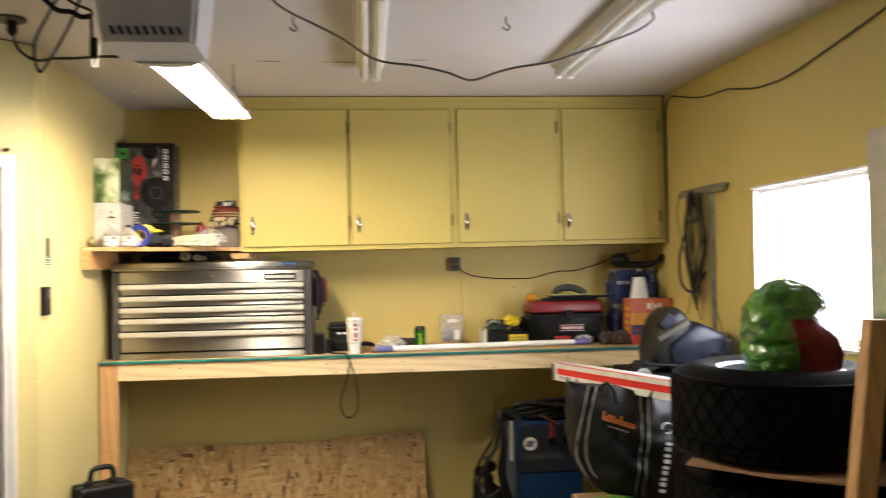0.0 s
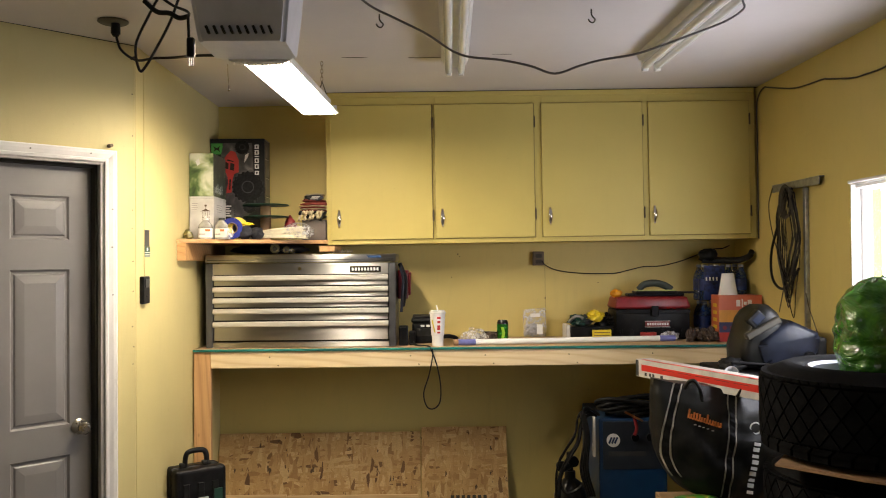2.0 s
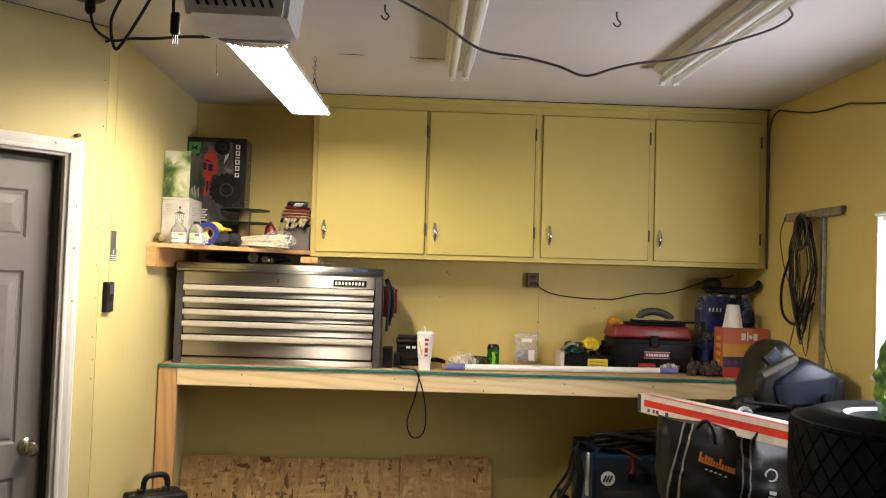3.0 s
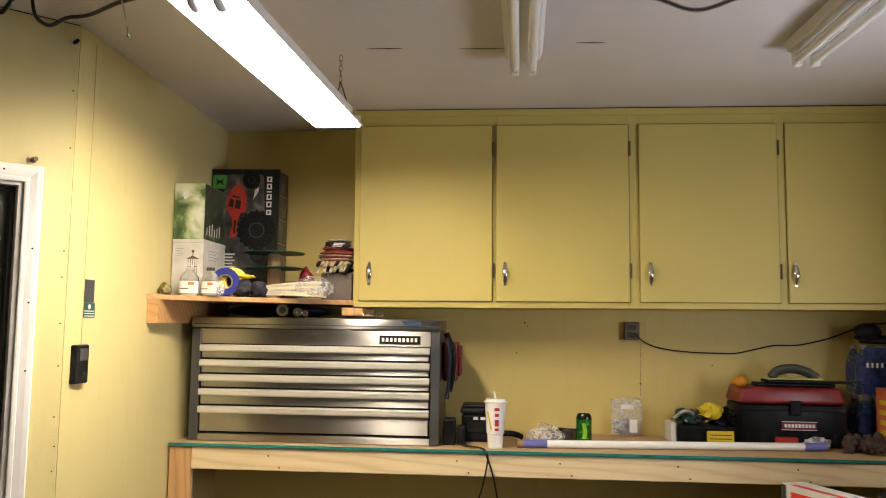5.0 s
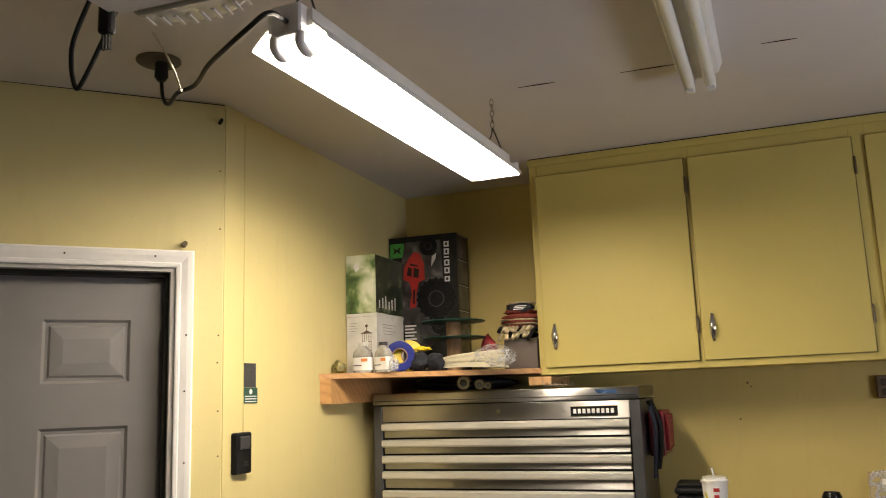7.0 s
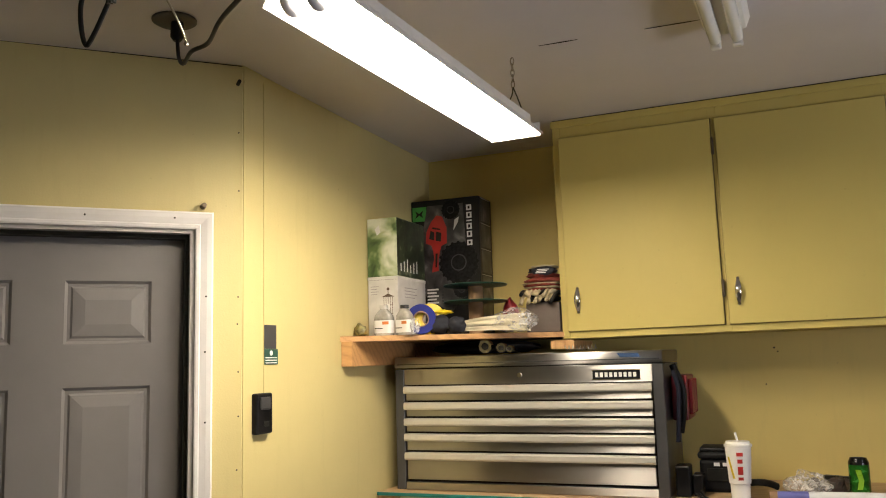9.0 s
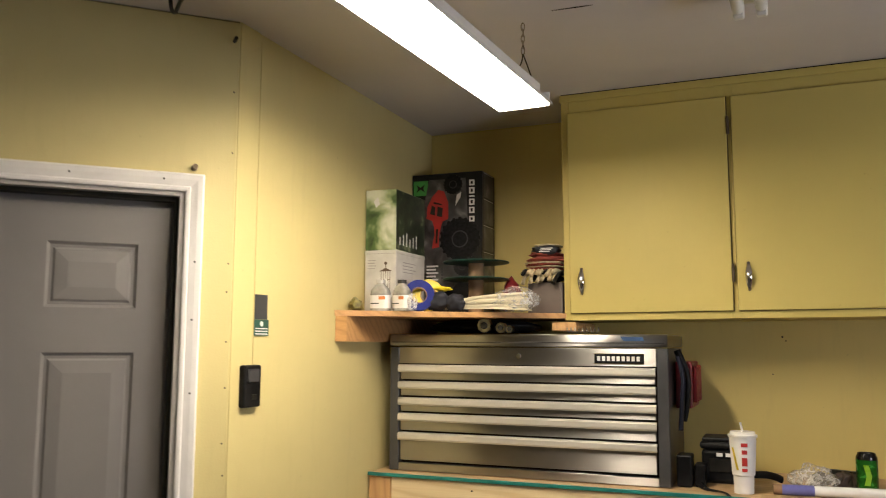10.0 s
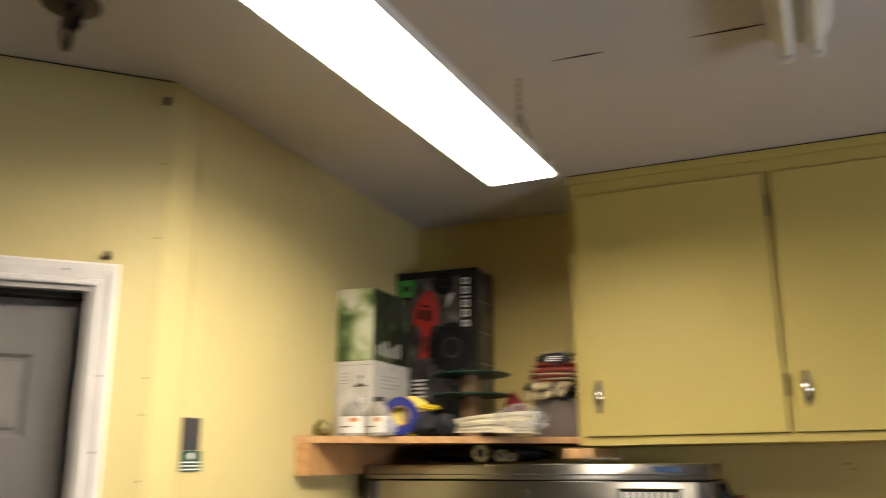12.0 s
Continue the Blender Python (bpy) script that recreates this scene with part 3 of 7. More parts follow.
# ---------------------------------------------------------------- tool chest
def build_chest():
    x0, x1, y, z0, z1 = -1.376, -0.349, 4.785, BT + 0.003, 1.597
    c = thing("tool_chest", (x0, y, z0), "brushed steel five-drawer tool chest on the bench", "tool chest")
    for a, b in ((x0, x0 + 0.004), (x1 - 0.004, x1)):
        bx("side_panel", (a, y + 0.012, z0, b, y + 0.42, 1.545), chest_side, c, label="dark grey steel side")
    bx("back_panel", (x0 + 0.004, y + 0.412, z0, x1 - 0.004, y + 0.42, 1.545), chest_side, c)
    bx("bottom_panel", (x0 + 0.004, y + 0.03, z0, x1 - 0.004, y + 0.412, z0 + 0.004), chest_side, c)
    for a, b in ((x0, x0 + 0.037), (x1 - 0.037, x1)):
        bx("corner_post", (a, y, z0, b, y + 0.0118, 1.545), chest_side, c, 0.002, label="dark grey steel post")
    bx("base_rail", (x0 + 0.038, y + 0.002, z0, x1 - 0.038, y + 0.014, z0 + 0.028), steel, c, 0.001)
    bx("fascia", (x0 + 0.038, y + 0.001, 1.484, x1 - 0.038, y + 0.014, 1.545), steel, c, 0.001)
    bx("dark_recess", (x0 + 0.038, y + 0.03, z0 + 0.028, x1 - 0.038, y + 0.034, 1.484), seam_dark, c)
    bm = bmesh.new()
    box(bm, x0 - 0.002, y - 0.004, 1.549, x1 + 0.002, y + 0.424, z1 - 0.004, bevel=0.006, seg=2)
    lid = part("lid", bm, steel, c, "brushed steel lid", 30)
    bm = bmesh.new()
    box(bm, x0 + 0.01, y - 0.0062, 1.562, x1 - 0.01, y - 0.0042, 1.565)
    part("lid_crease", bm, chest_side, lid)
    bm = bmesh.new()
    prism(bm, [(-0.505, 1.585), (-0.430, 1.583), (-0.424, 1.570), (-0.494, 1.571)], 0, 0.0012, Matrix(((1, 0, 0, 0), (0, 0, -1, y - 0.0064), (0, 1, 0, 0), (0, 0, 0, 1))))
    part("blue_tape", bm, plain("blue tape", (0.015, 0.06, 0.17), 0.6), lid, "strip of blue painter's tape")
    tops = [1.482, 1.420, 1.360, 1.302, 1.232]
    ends = tops[1:] + [1.123]
    for t, e in zip(tops, ends):
        d = bx("drawer", (x0 + 0.044, y + 0.003, e + 0.005, x1 - 0.044, y + 0.016, t - 0.002), steel, c, 0.001)
        bm = bmesh.new()
        prof = [(0.0, 0.0), (-0.012, 0.0), (-0.018, -0.006), (-0.019, -0.022), (-0.015, -0.028), (-0.011, -0.026), (-0.012, -0.010), (0.0, -0.008)]
        a = [bm.verts.new((x0 + 0.040, y + 0.002 + p, t - 0.002 + q)) for p, q in prof]
        b = [bm.verts.new((x1 - 0.040, y + 0.002 + p, t - 0.002 + q)) for p, q in prof]
        for i in range(len(prof)):
            j = (i + 1) % len(prof)
            bm.faces.new((a[i], a[j], b[j], b[i]))
        bm.faces.new(a)
        bm.faces.new(b[::-1])
        part("drawer_pull", bm, pull_metal, d, "full-width bright aluminium pull", 25)
    bg = bx("badge", (-0.596, y - 0.002, 1.494, -0.428, y + 0.001, 1.526), black_plastic, c, 0.001, label="black badge with raised silver marks")
    for k in range(9):
        bx("badge_mark", (-0.586 + k * 0.0168, y - 0.0035, 1.502, -0.586 + k * 0.0168 + 0.0105, y - 0.0021, 1.518), lamp_white, bg)
    for a in ((-0.597, 1.4925, -0.427, 1.4945), (-0.597, 1.5255, -0.427, 1.5275)):
        bx("badge_rim", (a[0], y - 0.0032, a[1], a[2], y + 0.0005, a[3]), chrome, bg)
    bm = bmesh.new()
    rod(bm, (-0.868, y - 0.004, 1.515), (-0.868, y + 0.002, 1.515), 0.009, seg=16)
    part("lock", bm, chrome, c)
    return c


build_chest()

# ---------------------------------------------------------------- corner shelf
SZ = 1.672


def build_shelf():
    s = thing("corner_shelf", (-1.44, 4.48, SZ), "pine corner shelf beside the wall cabinet", "shelf")
    bm = bmesh.new()
    prism(bm, [(left_x(4.48) + 0.002, 4.445), (-0.728, 4.925), (-0.738, BACK - 0.002), (left_x(BACK) + 0.002, BACK - 0.002)], SZ - 0.019, SZ)
    part("board", bm, shelf_wood, s)
    bm = bmesh.new()
    prism(bm, [(left_x(4.51) + 0.002, 4.452), (left_x(4.51) + 0.042, 4.46), (left_x(5.28) + 0.042, 5.28), (left_x(5.28) + 0.002, 5.28)], SZ - 0.108, SZ - 0.0195)
    part("cleat", bm, shelf_wood, s, "pine cleat under the shelf")
    bx("cleat", (-0.78, 4.915, SZ - 0.065, -0.69, 5.25, SZ - 0.0325), pine_up, s, 0.003)
    return s


build_shelf()

# ---------------------------------------------------------------- ceiling lights
def tube_lamp(name, x, y0, y1, width, label, tube_x, lean=0.0):
    """A flat two-tube strip under the ceiling, its tubes unlit."""
    t = thing(name, pose(x, (y0 + y1) / 2, ceil_at(x), 0, 0, lean), label, "ceiling light", "unlit ceiling lights", own=True)
    h = (y1 - y0) / 2
    bm = bmesh.new()
    prism(bm, [(-width / 2, -0.001), (width / 2, -0.001), (width / 2 - 0.012, -0.03), (0.022, -0.040), (-0.022, -0.040), (-width / 2 + 0.012, -0.03)], -h, h, Matrix(((1, 0, 0, 0), (0, 0, 1, 0), (0, 1, 0, 0), (0, 0, 0, 1))))
    part("housing", bm, lamp_white, t, "white enamelled channel")
    for dx in tube_x:
        bm = bmesh.new()
        rod(bm, (dx, -h + 0.03, -0.062), (dx, h - 0.03, -0.062), 0.0165, seg=14)
        part("tube", bm, tube_off, t, "unlit fluorescent tube", 40)
        for s in (-1, 1):
            bm = bmesh.new()
            box(bm, dx - 0.014, s * (h - 0.014) - 0.012, -0.085, dx + 0.014, s * (h - 0.014) + 0.012, -0.034, bevel=0.004)
            part("lamp_holder", bm, lamp_white, t)
    return t


tube_lamp("strip_light", -0.052, 2.96, 4.18, 0.13, "white strip light with two unlit tubes", (-0.029, 0.029), -1.5)
tube_lamp("strip_light", 0.888, 2.92, 4.13, 0.13, "white strip light with two unlit tubes near the window", (-0.029, 0.029), 0.8)


def shop_light():
    t = thing("shop_light", pose(-0.712, 3.655, 2.272, 0, 0, -3.2), "hanging shop light with three glowing tubes", "hanging light", own=True)
    h = 0.58
    turn = Matrix(((1, 0, 0, 0), (0, 0, 1, 0), (0, 1, 0, 0), (0, 0, 0, 1)))
    bm = bmesh.new()
    prism(bm, [(-0.05, 0.02), (0.05, 0.02), (0.05, 0.055), (-0.05, 0.055)], -h, h, turn)
    part("housing", bm, lamp_white, t, "white steel ballast channel")
    for s in (-1, 1):
        bm = bmesh.new()
        prism(bm, [(s * 0.05, 0.026), (s * 0.082, -0.004), (s * 0.084, -0.012), (s * 0.087, -0.012), (s * 0.085, -0.003), (s * 0.052, 0.030)], -h - 0.005, h + 0.005, turn)
        part("reflector", bm, lamp_white, t, "white angled reflector wing")
    for dx in (-0.05, 0.0, 0.05):
        bm = bmesh.new()
        rod(bm, (dx, -h + 0.035, 0.001), (dx, h - 0.012, 0.001), 0.018, seg=14)
        part("tube", bm, tube_lit, t, "glowing warm white tube", 40)
    # plate added at the far end to keep tube light off the alcove
    bx("end_plate", (-0.080, h - 0.006, -0.0165, 0.080, h - 0.002, 0.0255), lamp_white, t)
    bx("socket_box", (-0.030, -h - 0.025, 0.0, 0.038, -h + 0.02, 0.062), opener_grey, t, 0.004, label="grey socket adapter box")
    for dx in (-0.026, 0.032):
        bm = bmesh.new()
        cable(bm, [(dx, -h - 0.012, 0.003), (dx, -h - 0.014, -0.018), (dx + 0.003, -h + 0.004, -0.030), (dx + 0.003, -h + 0.024, -0.022)], 0.0105, 6, 8)
        part("lamp_holder", bm, opener_grey, t, smooth=50)
    top = CEIL - 2.272
    for y in (-h + 0.02, h - 0.06):
        bm = bmesh.new()
        cable(bm, [(0.045, y, 0.055), (0.03, y, 0.10), (0.02, y - 0.005, 0.13)], 0.0022, 5, 5)
        cable(bm, [(-0.03, y + 0.01, 0.055), (0.01, y, 0.10), (0.02, y - 0.005, 0.13)], 0.0022, 5, 5)
        part("hanger_wire", bm, cord_brown, t)
        n = int((top - 0.13) / 0.018)
        for k in range(n):
            z = 0.13 + 0.018 * k
            q = pose(0.02, y - 0.005, z + 0.010, 90, 0, 90 * (k % 2))
            bm = bmesh.new()
            ring = [q @ Vector((0.0055 * math.cos(a), 0.0125 * math.sin(a), 0)) for a in [2 * math.pi * i / 10 for i in range(11)]]
            cable(bm, ring, 0.0016, 2, 4)
            part("chain_link", bm, nickel, t)
    return t


shop_light()

# ---------------------------------------------------------------- garage door opener
def opener():
    o = thing("garage_door_opener", pose(-0.655, 2.53, 2.135, 0, 0, 0), "grey plastic garage door opener under the ceiling", "opener", own=True)
    bm = bmesh.new()
    low = [(-0.116, -0.099), (0.116, -0.099), (0.116, 0.099), (-0.116, 0.099)]
    levels = [(0.0, 0.98, 0.0), (0.006, 1.0, 0.0), (0.05, 1.05, 0.006), (0.12, 1.12, 0.012), (0.20, 1.18, 0.015), (0.23, 1.10, 0.015)]
    rings = []
    for z, k, dy in levels:
        rings.append([bm.verts.new((x * k, y * k * 1.05 - dy, z)) for x, y in low])
    for a, b in zip(rings, rings[1:]):
        for i in range(4):
            bm.faces.new((a[i], a[(i + 1) % 4], b[(i + 1) % 4], b[i]))
    bm.faces.new(rings[0][::-1])
    bm.faces.new(rings[-1])
    bmesh.ops.bevel(bm, geom=[e for e in bm.edges if abs(e.verts[0].co.z - e.verts[1].co.z) > 0.003], offset=0.012, segments=3, affect="EDGES")
    body = part("housing", bm, opener_grey, o, "grey moulded housing", 35)
    for k in range(9):
        bm = bmesh.new()
        box(bm, -0.0032, -0.010, -0.010, 0.0032, 0.004, 0.010, m=pose(-0.085 + 0.0205 * k, -0.113, 0.026, 0, -22, 0))
        part("vent_slot", bm, seam_dark, body)
    # half-round lamp lens behind the body
    bm = bmesh.new()
    rows = []
    for z, k in ((0.075, 1.0), (0.022, 1.0), (0.008, 0.97), (-0.001, 0.90), (-0.005, 0.80)):
        rows.append([bm.verts.new((0.005 + 0.098 * k * math.cos(a), 0.108 + 0.058 * k * math.sin(a), z)) for a in [math.pi * i / 24 for i in range(25)]])
    for a, b in zip(rows, rows[1:]):
        for i in range(24):
            bm.faces.new((a[i], a[i + 1], b[i + 1], b[i]))
        bm.faces.new((a[24], a[0], b[0], b[24]))
    bm.faces.new(rows[0])
    bm.faces.new(rows[-1][::-1])
    lens = part("light_lens", bm, lens_white, o, "white ribbed lamp lens", 50)
    for k in range(9):
        x = -0.080 + 0.020 * k
        bm = bmesh.new()
        reach = 0.058 * 0.80 * math.sqrt(max(0.05, 1 - (x / 0.10) ** 2))
        box(bm, -0.003, -0.030, -0.0022, 0.003, 0.0, 0.0004, bevel=0.0008, m=pose(0.005 + x, 0.112 + reach, -0.0055, 0, 0, 12))
        part("lens_rib", bm, trim_white, lens)
    bm = bmesh.new()
    cable(bm, [(-0.100, 0.165, 0.0), (-0.108, 0.20, -0.012), (-0.114, 0.235, -0.035), (-0.118, 0.255, -0.055)], 0.0016, 6, 6)
    box(bm, -0.1215, 0.2515, -0.0615, -0.1145, 0.2585, -0.0545, bevel=0.003, seg=2)
    part("pull_wire", bm, nickel, o, "thin brass wire with a small bead")
    for x in (-0.12, 0.12):
        bx("hanger", (x - 0.012, -0.02, 0.2, x + 0.012, -0.016, CEIL - 2.135 - 0.001), nickel, o)
    bx("rail", (-0.02, -3.6, 0.235, 0.02, 0.02, 0.275), nickel, o, 0.002, label="steel drive rail")
    return o


opener()

# ---------------------------------------------------------------- window in the right wall
def window():
    w = thing("window_1", EM, "bright white window with frosted daylight", "window", own=True, kind="structure")
    y0, y1, z0, z1 = WIN[0], WIN[1], WIN[2], WIN[3]
    k = ulen
    y0, y1 = y0 * k, y1 * k
    e = 0.001
    for n, d in (("window_frame", (0.045, y0 + e, z0 + e, 0.085, y0 + 0.03, z1 - e)), ("window_frame", (0.045, y1 - 0.03, z0 + e, 0.085, y1 - e, z1 - e)),
                 ("window_frame", (0.045, y0 + 0.03, z1 - 0.03, 0.085, y1 - 0.03, z1 - e)), ("window_frame", (0.045, y0 + 0.03, z0 + e, 0.085, y1 - 0.03, z0 + 0.03))):
        bx(n, d, trim_white, w, 0.003)
    bx("window_sill", (-0.012, y0 - 0.01, z0 - 0.018, 0.044, y1 + 0.01, z0 - 0.0005), trim_white, w, 0.003)
    bx("window_head", (-0.010, y0 - 0.004, z1 + 0.0005, 0.044, y1 + 0.004, z1 + 0.014), trim_white, w, 0.003)
    for d in ((0.0015, y0 + e, z0 + e, 0.044, y0 + 0.008, z1 - e), (0.0015, y1 - 0.008, z0 + e, 0.044, y1 - e, z1 - e), (0.0015, y0 + 0.008, z1 - 0.006, 0.044, y1 - 0.008, z1 - e), (0.0015, y0 + 0.008, z0 + e, 0.044, y1 - 0.008, z0 + 0.006)):
        bx("jamb_liner", d, trim_white, w)
    pane = bx("pane", (0.062, y0 + 0.03, z0 + 0.03, 0.066, y1 - 0.03, z1 - 0.03), glass, w)
    pane.visible_shadow = False
    bx("roller_tube", (0.012, y0 + 0.02, z1 - 0.022, 0.030, y1 - 0.02, z1 - 0.004), trim_white, w, 0.004)
    bm = bmesh.new()
    box(bm, 0.22, y0 - 0.8, z0 - 0.7, 0.23, y1 + 0.8, z1 + 0.7, m=EM)
    solid("backdrop", bm, glow("overcast daylight", (0.93, 0.96, 1.0), 5.0), "plain white daylight outside the window", "sky", kind="structure")
    lamp = bpy.data.lights.new("window daylight", "AREA")
    lamp.shape, lamp.size, lamp.size_y, lamp.energy, lamp.color = "RECTANGLE", z1 - z0 - 0.08, y1 - y0 - 0.08, WINDOW_WATTS, (0.86, 0.86, 1.0)
    ob = new("window_daylight", lamp)
    ob.matrix_basis = EM @ pose(0.05, (y0 + y1) / 2, (z0 + z1) / 2, 0, 90, 0)


window()


# ---------------------------------------------------------------- added unseen fill light on the rear wall, behind the camera's way
def rear_fill():
    w = thing("window_2", (0.95, REAR, 1.3), "added bright fill panel on the rear wall, out of view", "window", kind="structure")
    for d in ((0.5, 0.53, 1.3, 2.1), (1.37, 1.40, 1.3, 2.1)):
        bx("window_frame", (d[0], REAR + 0.001, d[2], d[1], REAR + 0.05, d[3]), trim_white, w, 0.003)
    for z in (1.3, 2.07):
        bx("window_frame", (0.53, REAR + 0.001, z, 1.37, REAR + 0.05, z + 0.03), trim_white, w, 0.003)
    # glowing pane on the solid wall and a lamp, both added as fill
    bx("pane", (0.53, REAR + 0.012, 1.33, 1.37, REAR + 0.016, 2.07), glow("rear fill glow", (0.85, 0.92, 1.0), 4.0), w)
    lamp = bpy.data.lights.new("rear fill light", "AREA")
    lamp.shape, lamp.size, lamp.size_y, lamp.energy, lamp.color = "RECTANGLE", 0.8, 0.7, REAR_WATTS, (0.78, 0.86, 1.0)
    ob = new("rear_daylight", lamp)
    ob.matrix_basis = pose(0.95, REAR + 0.03, 1.7, 90, 0, 0)


rear_fill()

# ---------------------------------------------------------------- more materials
card_white = plain("white carton", (0.60, 0.585, 0.555), 0.45, var=0.10, scale=14)
card_black = plain("glossy black carton", (0.008, 0.0078, 0.008), 0.32, var=0.3, spec=0.3)
ink_red = plain("red print", (0.42, 0.025, 0.02), 0.4)
ink_white = plain("white print", (0.75, 0.74, 0.72), 0.45, var=0.04)
ink_green = plain("green print", (0.05, 0.30, 0.05), 0.45)
ink_orange = plain("orange print", (0.62, 0.20, 0.05), 0.5)
ink_yellow = plain("yellow plastic", (0.66, 0.50, 0.02), 0.4)
ink_blue = plain("blue plastic", (0.006, 0.014, 0.16), 0.6, spec=0.2)
red_plastic = plain("red plastic", (0.20, 0.010, 0.014), 0.38, var=0.2)
grey_dark = plain("dark grey print", (0.045, 0.045, 0.047), 0.4, spec=0.3)
spool_green = plain("dark green spool", (0.01, 0.05, 0.035), 0.35)
vinyl = plain("black vinyl", (0.009, 0.009, 0.008), 0.42, var=0.3, scale=6, bump=0.5, grain=60, spec=0.22)
strap_cream = plain("cream strap", (0.42, 0.40, 0.34), 0.7)
cardboard = plain("brown cardboard", (0.27, 0.165, 0.085), 0.8, var=0.15)
welder_blue = plain("blue powder coat", (0.003, 0.028, 0.085), 0.38, var=0.12)
helmet_grey = plain("dark grey moulded shell", (0.0095, 0.0095, 0.008), 0.42, var=0.4, spec=0.25)
helmet_blue = plain("blue-grey moulded shell", (0.0085, 0.012, 0.024), 0.4, var=0.4, spec=0.3)
leather = plain("dark brown leather", (0.05, 0.03, 0.02), 0.6, var=0.4, scale=40)
film = clear("clear plastic film", (0.8, 0.8, 0.8), 0.1, 0.72)
bottle_plastic = clear("blue water bottle plastic", (0.02, 0.06, 0.18), 0.08, 0.15)
beige = plain("beige enamel", (0.55, 0.50, 0.43), 0.4)
galvanised = plain("galvanised steel", (0.33, 0.33, 0.33), 0.4, metal=0.8, var=0.2, scale=30)
paper_white = plain("white paper", (0.78, 0.77, 0.75), 0.6, var=0.04)


def photo_print(name, stops, scale=9.0):
    m, n, l, p = shader(name)
    f = noise_tex(n, l, mapped(n, l, 1.0), scale, 3, 0.5, 0.4)
    l.new(ramp(n, l, f, stops), p.inputs["Base Color"])
    p.inputs["Roughness"].default_value = 0.32
    return m


garden_photo = photo_print("leafy photo print", [(0.34, (0.012, 0.028, 0.010)), (0.45, (0.08, 0.14, 0.04)), (0.55, (0.36, 0.42, 0.22)), (0.66, (0.66, 0.68, 0.54))], 9)
dark_photo = photo_print("dark garden photo print", [(0.4, (0.008, 0.012, 0.006)), (0.6, (0.03, 0.045, 0.02)), (0.75, (0.20, 0.22, 0.12))], 22)

# ---------------------------------------------------------------- on the ceiling
def ceiling_bits():
    r = thing("ceiling_socket", (-1.385, 3.485, CEIL), "dark round ceiling socket plate with plugged cord", "socket")
    bm = bmesh.new()
    lathe(bm, [(0.0, -0.001), (0.058, -0.001), (0.058, -0.006), (0.050, -0.011), (0.0, -0.012)], Matrix.Translation((-1.385, 3.485, ceil_at(-1.385))), 24)
    part("cover_plate", bm, cord_brown, r, "tarnished round cover plate", 40)
    bm = bmesh.new()
    lathe(bm, [(0.0, -0.012), (0.017, -0.012), (0.018, -0.05), (0.010, -0.062), (0.0, -0.062)], Matrix.Translation((-1.375, 3.485, ceil_at(-1.385))), 14)
    part("plug", bm, cord_black, r, smooth=40)
    bm = bmesh.new()
    cable(bm, [(-1.375, 3.485, 2.44), (-1.34, 3.45, 2.37), (-1.25, 3.36, 2.31), (-1.16, 3.277, 2.297), (-1.081, 3.234, 2.288), (-0.95, 3.10, 2.262), (-0.84, 3.00, 2.24), (-0.76, 2.955, 2.248), (-0.72, 2.96, 2.272), (-0.74, 3.06, 2.30)], 0.005, 8, 8)
    solid("lamp_cable", bm, cord_black, "black cord from the ceiling socket to the lamp", "cord", smooth=60)
    bm = bmesh.new()
    cable(bm, [(-0.968, 2.86, 2.497), (-0.998, 2.87, 2.420), (-1.041, 2.88, 2.347), (-1.083, 2.88, 2.260), (-1.088, 2.88, 2.210), (-1.076, 2.88, 2.162), (-1.060, 2.88, 2.170), (-1.024, 2.88, 2.230), (-0.980, 2.88, 2.315), (-0.948, 2.87, 2.390)], 0.0045, 8, 8)
    cable(bm, [(-1.058, 2.87, 2.380), (-1.018, 2.87, 2.345), (-0.978, 2.87, 2.340), (-0.948, 2.87, 2.325), (-0.918, 2.87, 2.330)], 0.008, 8, 8)
    cable(bm, [(-1.018, 2.87, 2.400), (-0.968, 2.87, 2.365), (-0.898, 2.79, 2.320), (-0.880, 2.73, 2.280), (-0.878, 2.73, 2.220)], 0.0045, 8, 8)
    solid("looped_cable", bm, cord_black, "looped black extension cable hanging by the opener", "cable", smooth=60)
    p = thing("power_plug", (-0.872, 2.730, 2.1300), "black three-prong plug hanging loose", "plug")
    bm = bmesh.new()
    box(bm, -0.884, 2.720, 2.1650, -0.860, 2.740, 2.2250, bevel=0.006, seg=2)
    part("plug_body", bm, cord_black, p)
    for dx in (-0.006, 0.0, 0.006):
        bx("prong", (-0.872 + dx - 0.0015, 2.727, 2.1400, -0.872 + dx + 0.0015, 2.733, 2.1645), cord_black, p)
    for x, y in ((0.464, 3.41), (-0.349, 3.44)):
        bm = bmesh.new()
        cable(bm, [(x, y, ceil_at(x)), (x, y, ceil_at(x) - 0.018), (x + 0.004, y, ceil_at(x) - 0.028), (x + 0.014, y, ceil_at(x) - 0.04), (x + 0.006, y, ceil_at(x) - 0.052), (x - 0.006, y, ceil_at(x) - 0.048), (x - 0.012, y, ceil_at(x) - 0.038)], 0.003, 6, 6)
        solid("ceiling_hook", bm, cord_brown, "small open screw hook in the ceiling", "hook", "ceiling hooks", smooth=60)
    bm = bmesh.new()
